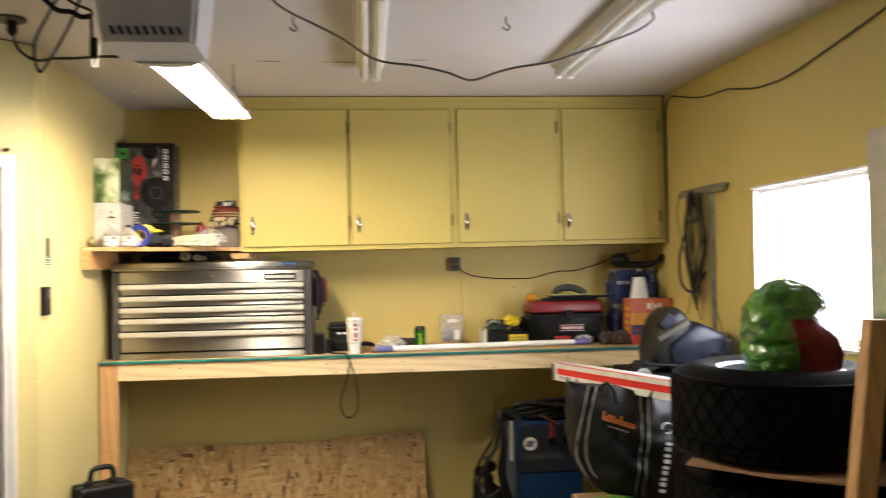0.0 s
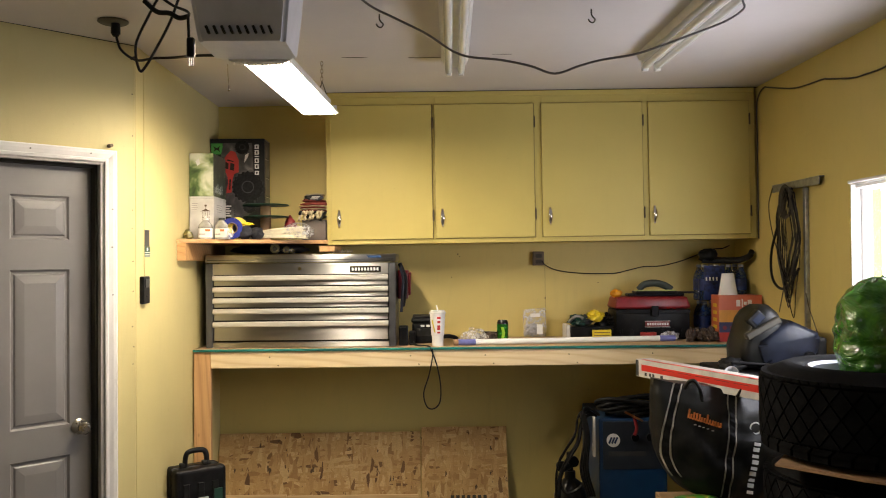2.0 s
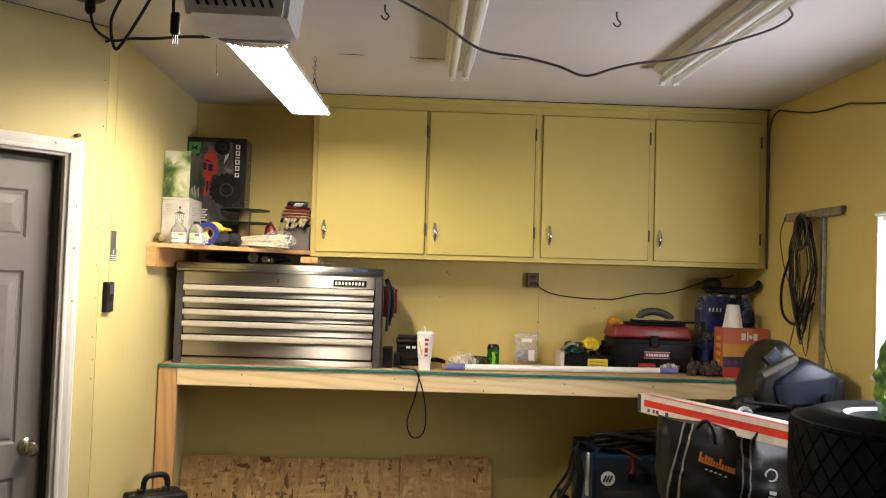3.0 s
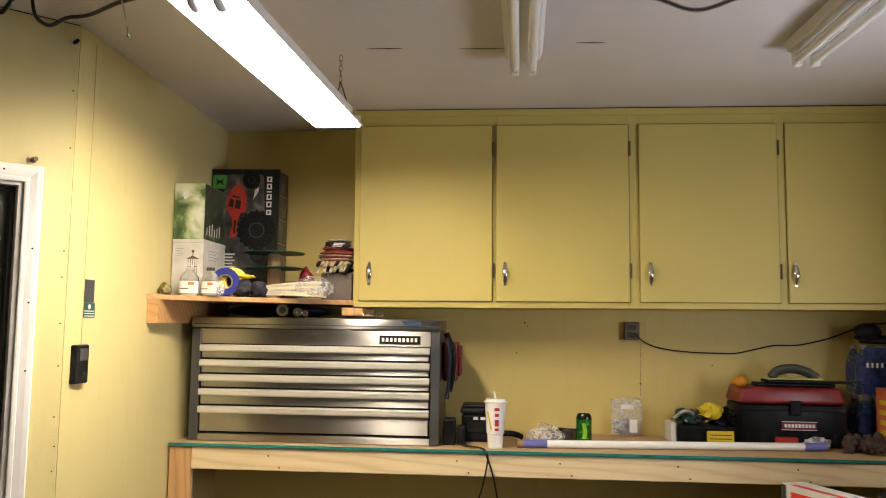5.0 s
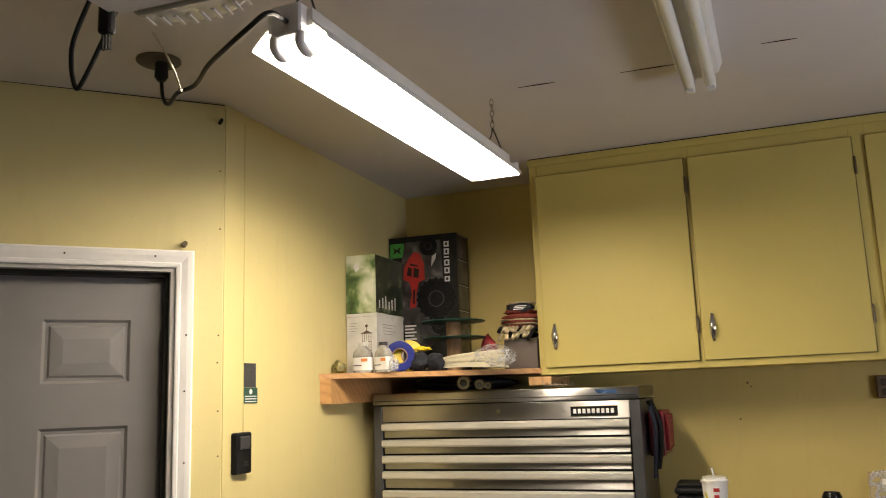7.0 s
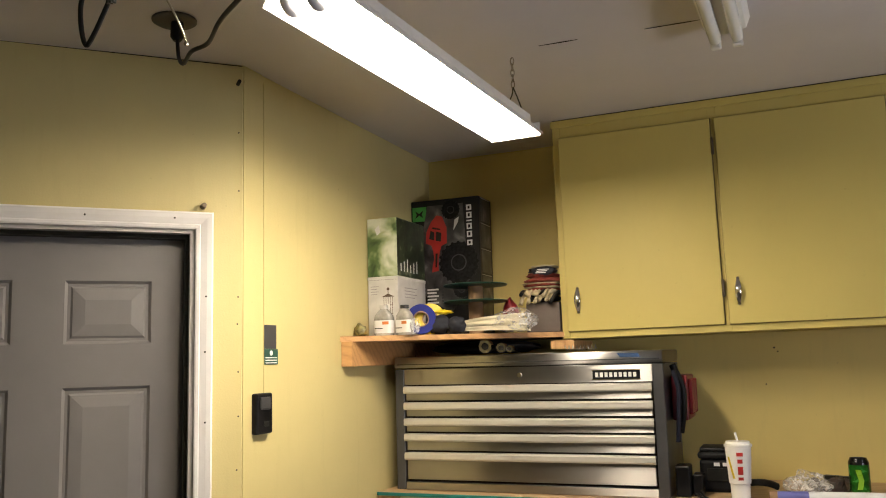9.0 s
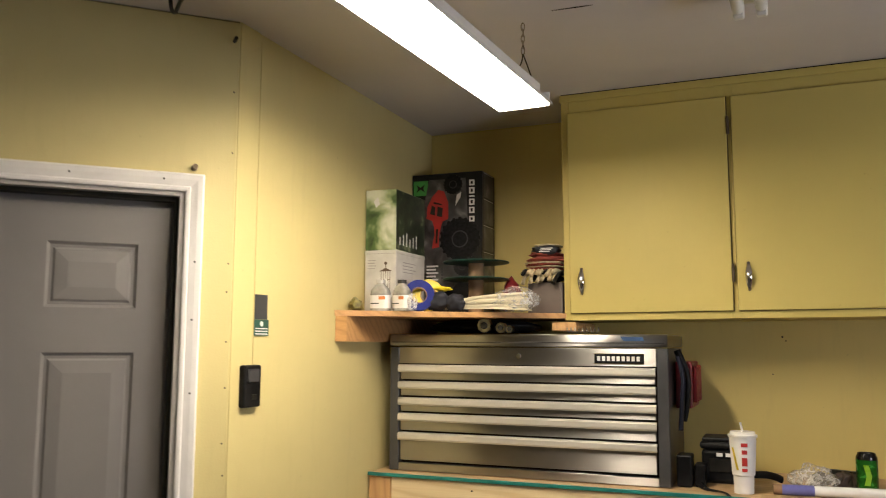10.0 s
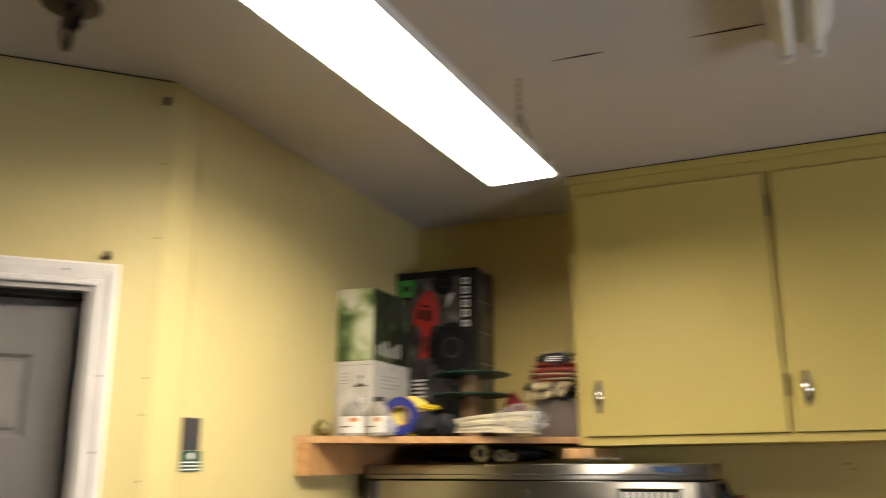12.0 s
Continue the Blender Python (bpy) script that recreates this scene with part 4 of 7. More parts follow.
    cable(bm, [(-0.60, 2.62, 2.497), (-0.50, 2.80, 2.47), (-0.415, 2.85, 2.416), (-0.345, 2.85, 2.356), (-0.257, 2.85, 2.311), (-0.168, 2.85, 2.266), (-0.062, 2.85, 2.200), (0.066, 2.85, 2.182), (0.161, 2.85, 2.162), (0.236, 2.85, 2.138), (0.317, 2.85, 2.163), (0.386, 2.85, 2.181), (0.490, 2.85, 2.198), (0.576, 2.85, 2.226), (0.680, 2.85, 2.263), (0.79, 2.88, 2.31), (0.875, 2.95, 2.37), (0.90, 3.02, 2.42)], 0.0038, 6, 8)
    solid("hanging_cable", bm, cord_grey, "grey cable sagging across the ceiling", "cable", smooth=60)
    for x0, x1, y in ((-0.565, -0.446, 4.12), (0.133, 0.226, 4.092), (-0.255, -0.10, 4.135)):
        bm = bmesh.new()
        pts = [(x0, y), (x0 + 0.3 * (x1 - x0), y + 0.002), (x0 + 0.7 * (x1 - x0), y + 0.004), (x1, y + 0.001), (x0 + 0.6 * (x1 - x0), y - 0.002), (x0 + 0.3 * (x1 - x0), y - 0.001)]
        prism(bm, pts, ceil_at(x0) - 0.0015, ceil_at(x0) - 0.0001)
        solid("ceiling_crack", bm, seam_dark, "short dark crack in the ceiling board", "crack", "ceiling cracks", kind="structure")


ceiling_bits()

# ---------------------------------------------------------------- on the walls
def wall_bits():
    bm = bmesh.new()
    rx = lambda y: right_x(y) - 0.008
    pts = [(1.690, 4.912, 1.66), (1.689, 4.91, 1.9), (1.690, 4.91, 2.2), (1.689, 4.912, 2.40), (rx(4.88), 4.88, 2.47), (rx(4.81), 4.81, 2.492), (rx(4.75), 4.75, 2.480), (rx(4.43), 4.43, 2.410), (rx(4.126), 4.126, 2.389), (rx(4.07), 4.07, 2.379), (rx(3.853), 3.853, 2.336), (rx(3.74), 3.74, 2.327), (rx(3.57), 3.57, 2.324), (rx(3.294), 3.294, 2.358), (rx(3.0), 3.0, 2.40), (rx(2.6), 2.6, 2.46)]
    cable(bm, pts, 0.0042, 6, 8)
    solid("wall_cable", bm, cord_brown, "dark cable stapled beside the cabinet and sagging on the wall", "cable", smooth=60)
    o = thing("wall_outlet", (0.506, BACK, 1.56), "small brown surface socket box under the cabinet", "outlet")
    bx("socket_box", (0.461, BACK - 0.035, 1.518, 0.529, BACK - 0.001, 1.602), plain("brown bakelite", (0.14, 0.10, 0.06), 0.5), o, 0.004)
    bx("cover_plate", (0.529, BACK - 0.012, 1.528, 0.559, BACK - 0.001, 1.600), wall_paint, o, 0.002)
    for z in (1.54, 1.575):
        bx("socket_face", (0.476, BACK - 0.038, z - 0.011, 0.514, BACK - 0.0352, z + 0.013), cord_brown, o, 0.003)
    bm = bmesh.new()
    cable(bm, [(0.513, BACK - 0.045, 1.545), (0.543, BACK - 0.03, 1.515), (0.62, BACK - 0.012, 1.485), (0.76, BACK - 0.01, 1.468), (0.92, BACK - 0.01, 1.465), (0.97, BACK - 0.01, 1.467), (1.06, BACK - 0.01, 1.488), (1.14, BACK - 0.01, 1.505), (1.24, BACK - 0.01, 1.508), (1.36, BACK - 0.01, 1.535), (1.45, BACK - 0.01, 1.568), (1.55, BACK - 0.012, 1.605), (1.62, BACK - 0.015, 1.612), (1.66, BACK - 0.02, 1.63)], 0.0032, 8, 6)
    solid("outlet_cord", bm, cord_black, "thin dark cord running along the wall", "cord", smooth=60)
    for x, z, r in ((0.008, 1.59, 0.004), (0.02, 1.575, 0.003), (0.537, 1.32, 0.004), (0.537, 1.245, 0.004), (-0.03, 1.45, 0.003), (0.86, 1.41, 0.003)):
        bm = bmesh.new()
        rod(bm, (x, BACK - 0.004, z), (x, BACK + 0.002, z), r, seg=8)
        solid("wall_nail", bm, seam_dark, "small dark nail hole in the back wall", "nail", "wall nails")
    bm = bmesh.new()
    box(bm, 0.5365, BACK - 0.0006, BT + 0.01, 0.5380, BACK - 0.0001, 1.515)
    solid("panel_seam", bm, hinge_metal, "thin seam between wall boards", "seam", kind="structure")
    # wall button and sign on the side wall
    WM = pose(left_x(0), 0, 0)
    b = thing("opener_button", WM, "black wireless opener button on the yellow wall", "wall button", own=True)
    bx("button_body", (0.001, 3.90, 1.373, 0.022, 3.985, 1.494), black_plastic, b, 0.006, seg=2)
    bx("button_pad", (0.0225, 3.915, 1.445, 0.026, 3.970, 1.483), grey_dark, b, 0.003)
    bx("button_pad", (0.0225, 3.935, 1.395, 0.0245, 3.962, 1.41), helmet_grey, b, 0.001)
    s = thing("wall_sign", WM, "small green warning card stapled to the wall", "sign", own=True)
    green = plain("dark green card", (0.012, 0.065, 0.045), 0.45)
    bx("upper_card", (0.001, 3.966, 1.627, 0.003, 4.033, 1.701), grey_dark, s)
    low = bx("lower_card", (0.001, 3.966, 1.579, 0.0035, 4.041, 1.6265), green, s)
    bm = bmesh.new()
    rod(bm, (0.0036, 4.003, 1.614), (0.0045, 4.003, 1.614), 0.008, seg=14)
    part("card_mark", bm, ink_white, low)
    for z in (1.600, 1.592, 1.584):
        bx("card_mark", (0.0036, 3.972, z - 0.0015, 0.0042, 4.035, z + 0.0015), ink_white, low)
    bm = bmesh.new()
    cable(bm, [WM @ Vector((0.003, 3.964, z)) for z in (2.47, 2.2, 1.95, 1.70, 1.55, 1.494)], 0.0012, 4, 5)
    solid("bell_wire", bm, lit_paint, "thin painted wire running down to the button", "wire", smooth=60)
    bm = bmesh.new()
    box(bm, 0.0005, 3.858, 0.0, 0.003, 3.955, CEIL - 0.002, m=WM)
    solid("corner_batten", bm, lit_paint, "yellow painted board strip at the wall corner", "trim", kind="structure")
    # hose bracket
    h = thing("hose_hanger", EM @ pose(0, -0.125, 0.028), "galvanised bracket with coiled hoses and cables", "hose hanger", own=True)
    yb, zb = 4.53, 1.905
    bx("cross_bar", (-0.028, 4.26, zb - 0.035, -0.022, 4.80, zb), galvanised, h, 0.001)
    bx("cross_flange", (-0.028, 4.26, zb + 0.0005, -0.001, 4.80, zb + 0.005), galvanised, h)
    bx("upright", (-0.021, yb - 0.105, 1.18, -0.001, yb - 0.080, zb - 0.036), galvanised, h, 0.002)
    rng = random.Random(4)
    for k in range(20):
        w = 0.06 + 0.06 * rng.random()
        low = 1.28 + 0.17 * rng.random() if k > 2 else 1.22 + 0.05 * k
        c = yb + 0.03 + rng.uniform(-0.03, 0.03)
        d = -0.034 - 0.006 * (k % 5)
        bm = bmesh.new()
        top = zb - 0.045 - 0.02 * rng.random()
        mid = (top + low) / 2
        pts = [(d, c - 0.3 * w, top), (d - 0.01, c - w, (top + mid) / 2), (d, c - w * 1.05, mid), (d - 0.012, c - 0.75 * w, (low + mid) / 2), (d, c + 0.04 * rng.random(), low), (d - 0.012, c + 0.8 * w, (low + mid) / 2 + 0.02), (d, c + 1.05 * w, mid), (d - 0.01, c + 0.9 * w, (top + mid) / 2), (d, c + 0.25 * w, top + 0.015), (d - 0.004, c - 0.3 * w, top)]
        cable(bm, pts, 0.0030 if k % 3 else 0.0022, 6, 6)
        part("hose_coil", bm, cord_brown if k % 2 else cord_black, h, smooth=60)
    for k in range(4):
        bm = bmesh.new()
        q = [(-0.05 - 0.006 * k, yb + 0.02 + (0.048 + 0.006 * k) * math.cos(a), zb - 0.10 + (0.07 + 0.005 * k) * math.sin(a)) for a in [2 * math.pi * i / 12 for i in range(13)]]
        cable(bm, q, 0.0048, 3, 7)
        part("hose_wrap", bm, cord_brown, h, smooth=60)
    bm = bmesh.new()
    cable(bm, [(-0.03, 4.79, zb - 0.01), (-0.035, 4.83, 1.80), (-0.03, 4.80, 1.66), (-0.035, 4.70, 1.52), (-0.03, 4.66, 1.40), (-0.04, 4.70, 1.24)], 0.0028, 8, 6)
    part("loose_cord", bm, cord_brown, h)
    bm = bmesh.new()
    cable(bm, [(-0.04, 4.70, 1.70), (-0.045, 4.78, 1.55), (-0.05, 4.76, 1.42), (-0.05, 4.66, 1.365), (-0.05, 4.55, 1.385), (-0.04, 4.46, 1.47)], 0.007, 8, 7)
    part("loose_cord", bm, cord_black, h, smooth=60)
    bm = bmesh.new()
    cable(bm, [(-0.02, 4.43, 1.35), (-0.03, 4.37, 1.27), (-0.02, 4.30, 1.14), (-0.02, 4.29, 1.05)], 0.0025, 8, 6)
    part("loose_cord", bm, cord_brown, h)


wall_bits()

# ---------------------------------------------------------------- on the corner shelf
def carton(name, x0, y0, z0, x1, y1, z1, mat, label, category="box", turn=0.0):
    c = thing(name, pose((x0 + x1) / 2, (y0 + y1) / 2, z0, 0, 0, turn), label, category, own=True)
    w, d, h = (x1 - x0) / 2, (y1 - y0) / 2, z1 - z0
    bx("carton_body", (-w, -d, 0.0, w, d, h), mat, c, 0.002)
    return c, w, d, h


def on_front(c, d, x0, z0, x1, z1, mat, name="print_patch", up=0.0008, bevel=0.0):
    return bx(name, (x0, -d - up, z0, x1, -d - 0.0002, z1), mat, c, bevel)


def poly_front(c, d, pts, mat, name="print_patch", up=0.0012):
    bm = bmesh.new()
    prism(bm, pts, d + 0.0003, d + up, Matrix(((1, 0, 0, 0), (0, 0, -1, 0), (0, 1, 0, 0), (0, 0, 0, 1))))
    return part(name, bm, mat, c)


def disc(cx, cz, r, n=20, sx=1.0):
    return [(cx + r * sx * math.cos(2 * math.pi * i / n), cz + r * math.sin(2 * math.pi * i / n)) for i in range(n)]


def shelf_things():
    z = SZ + 0.001
    c, w, d, h = carton("light_carton", -1.428, 4.665, z, -1.300, 4.93, 1.901, card_white, "white carton with a small lantern picture")
    on_front(c, d, -w + 0.004, h - 0.012, w - 0.004, h - 0.009, grey_dark)
    bronze = plain("bronze print", (0.10, 0.065, 0.04), 0.5)
    poly_front(c, d, disc(0.022, 0.180, 0.006, 12), bronze)
    on_front(c, d, 0.0205, 0.155, 0.0235, 0.178, bronze)
    poly_front(c, d, [(-0.006, 0.150), (0.050, 0.150), (0.036, 0.156), (0.022, 0.163), (0.008, 0.156)], bronze, up=0.0016)
    for k in range(5):
        on_front(c, d, 0.003 + 0.009 * k, 0.085, 0.0045 + 0.009 * k, 0.150, bronze)
    for q in (0.084, 0.118):
        on_front(c, d, 0.002, q, 0.042, q + 0.002, bronze, up=0.0012)
    poly_front(c, d, disc(0.022, 0.112, 0.011, 16, 0.8), ink_white, up=0.0020)
    for k in range(4):
        on_front(c, d, -0.052, 0.19 - 0.010 * k, -0.018 - 0.006 * (k % 2), 0.1925 - 0.010 * k, plain("pale grey print", (0.33, 0.32, 0.31), 0.5) if k == 0 else bpy.data.materials["pale grey print"])
        bx("side_mark", (w + 0.0003, -d + 0.06, 0.185 - 0.012 * k, w + 0.0010, d - 0.09 - 0.02 * (k % 2), 0.188 - 0.012 * k), bpy.data.materials["pale grey print"], c)
    bx("carton_lid", (-w - 0.0012, -d - 0.0012, h - 0.012, w + 0.0012, d + 0.0012, h + 0.0008), card_white, c, 0.001)
    c, w, d, h = carton("garden_light_carton", -1.428, 4.665, 1.9025, -1.302, 4.93, 2.130, garden_photo, "carton printed with blurred green garden photo")
    poly_front(c, d, [(-0.03, 0.185), (-0.012, 0.20), (-0.005, 0.172), (-0.02, 0.16)], ink_white)
    bm = bmesh.new()
    box(bm, w + 0.0003, -d + 0.002, 0.002, w + 0.0012, d - 0.002, h - 0.002)
    part("side_print", bm, dark_photo, c)
    for k in range(6):
        bx("side_mark", (w + 0.0013, -d + 0.03 + 0.03 * k, 0.02, w + 0.002, -d + 0.036 + 0.03 * k, 0.05 + 0.01 * (k % 3)), ink_white, c)
    # large model car carton
    c, w, d, h = carton("model_car_carton", -1.428, 5.09, z, -1.114, 5.25, 2.268, card_black, "large black carton picturing a red model truck")
    on_front(c, d, -0.150, 0.505, -0.085, 0.568, ink_green)
    poly_front(c, d, [(-0.137, 0.553), (-0.118, 0.540), (-0.099, 0.553), (-0.106, 0.536), (-0.099, 0.520), (-0.118, 0.532), (-0.137, 0.520), (-0.130, 0.536)], seam_dark, up=0.002)
    tyre_print = plain("dark tyre print", (0.006, 0.0055, 0.006), 0.4, spec=0.2, var=0.5, scale=90)
    scenery = photo_print("dark rocky photo print", [(0.35, (0.014, 0.013, 0.014)), (0.5, (0.045, 0.042, 0.042)), (0.62, (0.10, 0.095, 0.09)), (0.75, (0.26, 0.25, 0.24))], 13)
    poly_front(c, d, [(-0.080, 0.57), (0.085, 0.57), (0.105, 0.20), (0.02, 0.10), (-0.10, 0.18), (-0.105, 0.45)], scenery, up=0.0009)
    truck = [(-0.038, 0.526), (-0.012, 0.519), (0.002, 0.485), (0.008, 0.472), (0.008, 0.401), (-0.018, 0.391), (-0.024, 0.372), (-0.033, 0.335), (-0.033, 0.284), (-0.064, 0.279), (-0.060, 0.31), (-0.053, 0.335), (-0.056, 0.37), (-0.064, 0.396), (-0.090, 0.406), (-0.086, 0.457), (-0.064, 0.498)]
    poly_front(c, d, truck, ink_red)
    for pts in ([(-0.074, 0.425), (-0.052, 0.418), (-0.050, 0.452), (-0.066, 0.462)], [(-0.043, 0.415), (-0.020, 0.41), (-0.016, 0.448), (-0.040, 0.456)], [(-0.060, 0.468), (-0.020, 0.46), (-0.022, 0.466), (-0.056, 0.476)], [(-0.048, 0.30), (-0.040, 0.30), (-0.036, 0.36), (-0.046, 0.36)]):
        poly_front(c, d, pts, seam_dark, up=0.002)
    for cx, cz, rr in ((0.060, 0.315, 0.086), (0.029, 0.545, 0.040), (0.070, 0.20, 0.036)):
        poly_front(c, d, disc(cx, cz, rr, 28), tyre_print, up=0.0016)
        for k in range(20):
            a = 2 * math.pi * k / 20
            poly_front(c, d, disc(cx + rr * 0.98 * math.cos(a), cz + rr * 0.98 * math.sin(a), rr * 0.1, 6), tyre_print, "knob_print", up=0.002)
        poly_front(c, d, disc(cx, cz, rr * 0.42, 20), grey_dark, up=0.002)
        poly_front(c, d, disc(cx, cz, rr * 0.36, 18), tyre_print, up=0.0024)
    poly_front(c, d, [(0.040, 0.455), (0.062, 0.49), (0.066, 0.512), (0.046, 0.50)], card_white, up=0.0022)
    # upright mark: a run of plain blocks
    for q0, q1 in ((0.385, 0.408), (0.420, 0.446), (0.454, 0.480), (0.488, 0.494), (0.502, 0.528), (0.536, 0.560)):
        on_front(c, d, 0.101, q0, 0.124, q1, ink_white, up=0.0024)
        if q1 - q0 > 0.02:
            on_front(c, d, 0.108, q0 + 0.006, 0.117, q1 - 0.006, card_black, up=0.0030)
    for k in range(5):
        on_front(c, d, -0.088, 0.145 + 0.014 * k, -0.036 - 0.01 * (k % 2), 0.152 + 0.014 * k, ink_white, up=0.0016)
        on_front(c, d, -0.022, 0.150 + 0.013 * k, -0.012, 0.158 + 0.013 * k, grey_dark, up=0.0016)
    for k in range(5):
        bx("side_panel", (w + 0.0004, -d + 0.02, 0.05 + 0.11 * k, w + 0.0012, d - 0.02, 0.145 + 0.11 * k), scenery, c)
        bx("side_rule", (w + 0.0004, -d + 0.02, 0.148 + 0.11 * k, w + 0.0012, d - 0.02, 0.1505 + 0.11 * k), card_white, c)
    # small flat-sided bottles
    cloudy = plain("cloudy plastic", (0.32, 0.31, 0.28), 0.12, var=0.3, scale=25)
    def bottle(x, y, hw, hh, label, turn):
        b = thing("bottle", (x, y, z), label, "bottle", "small bottles")
        at = pose(x, y, z, 0, 0, turn)
        def sleeve(levels, out=0.0):
            bm = bmesh.new()
            rows = []
            for q, k in levels:
                rows.append([bm.verts.new(at @ Vector((math.copysign(abs(math.cos(a)) ** 0.55, math.cos(a)) * (hw * k + out), math.copysign(abs(math.sin(a)) ** 0.55, math.sin(a)) * (hw * min(k, 0.62) + out), q * hh))) for a in [2 * math.pi * i / 24 for i in range(24)]])
            for p0, p1 in zip(rows, rows[1:]):
                for i in range(24):
                    bm.faces.new((p0[i], p0[(i + 1) % 24], p1[(i + 1) % 24], p1[i]))
            bm.faces.new(rows[0][::-1])
            bm.faces.new(rows[-1])
            return bm
        part("bottle_body", sleeve([(0.0, 0.92), (0.03, 1.0), (0.55, 1.0), (0.66, 0.93), (0.80, 0.55), (0.86, 0.36), (0.90, 0.34)]), cloudy, b, smooth=50)
        part("cap", sleeve([(0.885, 0.42), (1.0, 0.42)]), card_white if turn > 0 else grey_dark, b, "small screw cap", 40)
        lab = part("bottle_label", sleeve([(0.08, 1.0), (0.50, 1.0)], 0.0006), ink_white, b, smooth=50)
        bm = bmesh.new()
        box(bm, hw * 0.05, -hw * 0.62 - 0.0018, hh * 0.36, hw * 0.75, -hw * 0.62 - 0.0008, hh * 0.46, m=at)
        part("label_band", bm, ink_orange, lab)
        bm = bmesh.new()
        box(bm, -hw * 0.8, -hw * 0.62 - 0.0018, hh * 0.22, hw * 0.1, -hw * 0.62 - 0.0008, hh * 0.25, m=at)
        part("label_line", bm, grey_dark, lab)
    bottle(-1.322, 4.585, 0.036, 0.112, "small cloudy oil bottle with orange label patch", 4)
    bottle(-1.240, 4.590, 0.033, 0.110, "small clear bottle wrapped in plastic", -14)
    for k, (cx, cy, sx, hz) in enumerate(((-1.192, 4.575, 0.016, 0.030),)):
        bm = bmesh.new()
        lump(bm, (cx, cy, z + hz), (sx, 0.016 + 0.012 * (k == 0), hz), 0.4, 2.5, 3, 5 + k)
        solid("plastic_wrap", bm, film, "crumpled clear plastic wrap beside the bottles", "plastic bag", smooth=180)
    bm = bmesh.new()
    lump(bm, (-1.402, 4.545, z + 0.022), (0.026, 0.022, 0.024), 0.5, 3, 2, 8)
    solid("foliage_sprig", bm, plain("olive plastic", (0.16, 0.14, 0.03), 0.5, var=0.5, scale=60), "small olive green tuft at the shelf edge", "ornament")
    # tape rolls, standing on edge
    for cx, cy, r1_, m_, label in ((-1.205, 4.66, 0.056, ink_blue, "blue tape roll standing on edge"), (-1.185, 4.70, 0.058, ink_yellow, "yellow tape roll behind the blue one")):
        t = thing("tape_roll", (cx, cy, z), label, "tape", "tape rolls")
        bm = bmesh.new()
        lathe(bm, [(0.030, -0.011), (r1_, -0.011), (r1_, 0.011), (0.030, 0.011)], pose(cx, cy, z + r1_ + 0.002, 86, 0, 24), 32, close=True)
        part("tape_winding", bm, m_, t, smooth=40)
        bm = bmesh.new()
        lathe(bm, [(0.026, -0.012), (0.0298, -0.012), (0.0298, 0.012), (0.026, 0.012)], pose(cx, cy, z + r1_ + 0.002, 86, 0, 24), 24, close=True)
        part("tape_core", bm, cardboard, t, smooth=40)
    navy = plain("dark navy cloth", (0.010, 0.011, 0.018), 0.8, var=0.3, scale=30)
    for cx, cy, sx, hz, sd in ((-1.145, 4.70, 0.046, 0.036, 11), (-1.085, 4.71, 0.036, 0.032, 12)):
        bm = bmesh.new()
        lump(bm, (cx, cy, z + hz), (sx, 0.034, hz), 0.35, 2.4, 3, sd, 0.98)
        solid("work_glove", bm, navy, "dark navy bundled cloth on the shelf", "cloth", smooth=180)
    bm = bmesh.new()
    lump(bm, (-1.15, 4.72, z + 0.084), (0.046, 0.024, 0.010), 0.35, 3, 3, 14)
    solid("yellow_strap", bm, ink_yellow, "bright yellow strap over the cloth", "strap", smooth=60)
    # wire spool
    s = thing("cable_spool", (-1.072, 4.90, z), "empty dark green cable spool", "spool")
    for zz in (0.130, 0.195):
        bm = bmesh.new()
        lathe(bm, [(0.0, zz - 0.003), (0.125, zz - 0.003), (0.128, zz), (0.125, zz + 0.003), (0.0, zz + 0.003)], Matrix.Translation((-1.072, 4.90, z)), 36)
        part("flange", bm, spool_green, s, smooth=40)
    for a, b in ((0.0, 0.1265), (0.1335, 0.1915)):
        bm = bmesh.new()
        lathe(bm, [(0.0, a), (0.029, a), (0.029, b), (0.0, b)], Matrix.Translation((-1.072, 4.90, z)), 20)
        part("hub", bm, cardboard, s, "cardboard hub", smooth=40)
    # zip ties in a bag
    rng = random.Random(9)
    b = thing("zip_tie_bag", (-1.0, 4.80, z), "clear bag of cream zip ties lying on the shelf", "zip ties")
    ties = plain("cream nylon", (0.62, 0.56, 0.40), 0.45, var=0.08)
    bm = bmesh.new()
    for k in range(84):
        f = rng.random()
        a = (-1.21 + 0.05 * rng.random(), 4.715 + 0.02 * rng.random(), z + 0.004 + 0.008 * rng.random())
        e = (-0.835 + 0.012 * rng.random() - 0.02 * f, 4.745 + 0.07 * rng.random(), z + 0.005 + 0.066 * f)
        q = ((a[0] + e[0]) / 2, (a[1] + e[1]) / 2 - 0.01, (a[2] + e[2]) / 2 + 0.006 + 0.008 * f)
        cable(bm, [a, q, e], 0.0034, 4, 4, 0.5)
    tagged(part("zip_tie", bm, ties, b), "fanned cream zip ties", kind="stuff")
    bm = bmesh.new()
    lump(bm, (-0.875, 4.78, z + 0.044), (0.085, 0.06, 0.046), 0.35, 2.4, 3, 21, 0.95)
    part("bag_film", bm, film, b, "clear crinkled bag", 180)
    bm = bmesh.new()
    lump(bm, (-0.945, 4.95, z + 0.082), (0.036, 0.022, 0.054), 0.4, 2, 2, 31)
    solid("red_cloth", bm, red_plastic, "folded dark red cloth by the spool", "cloth", smooth=180)
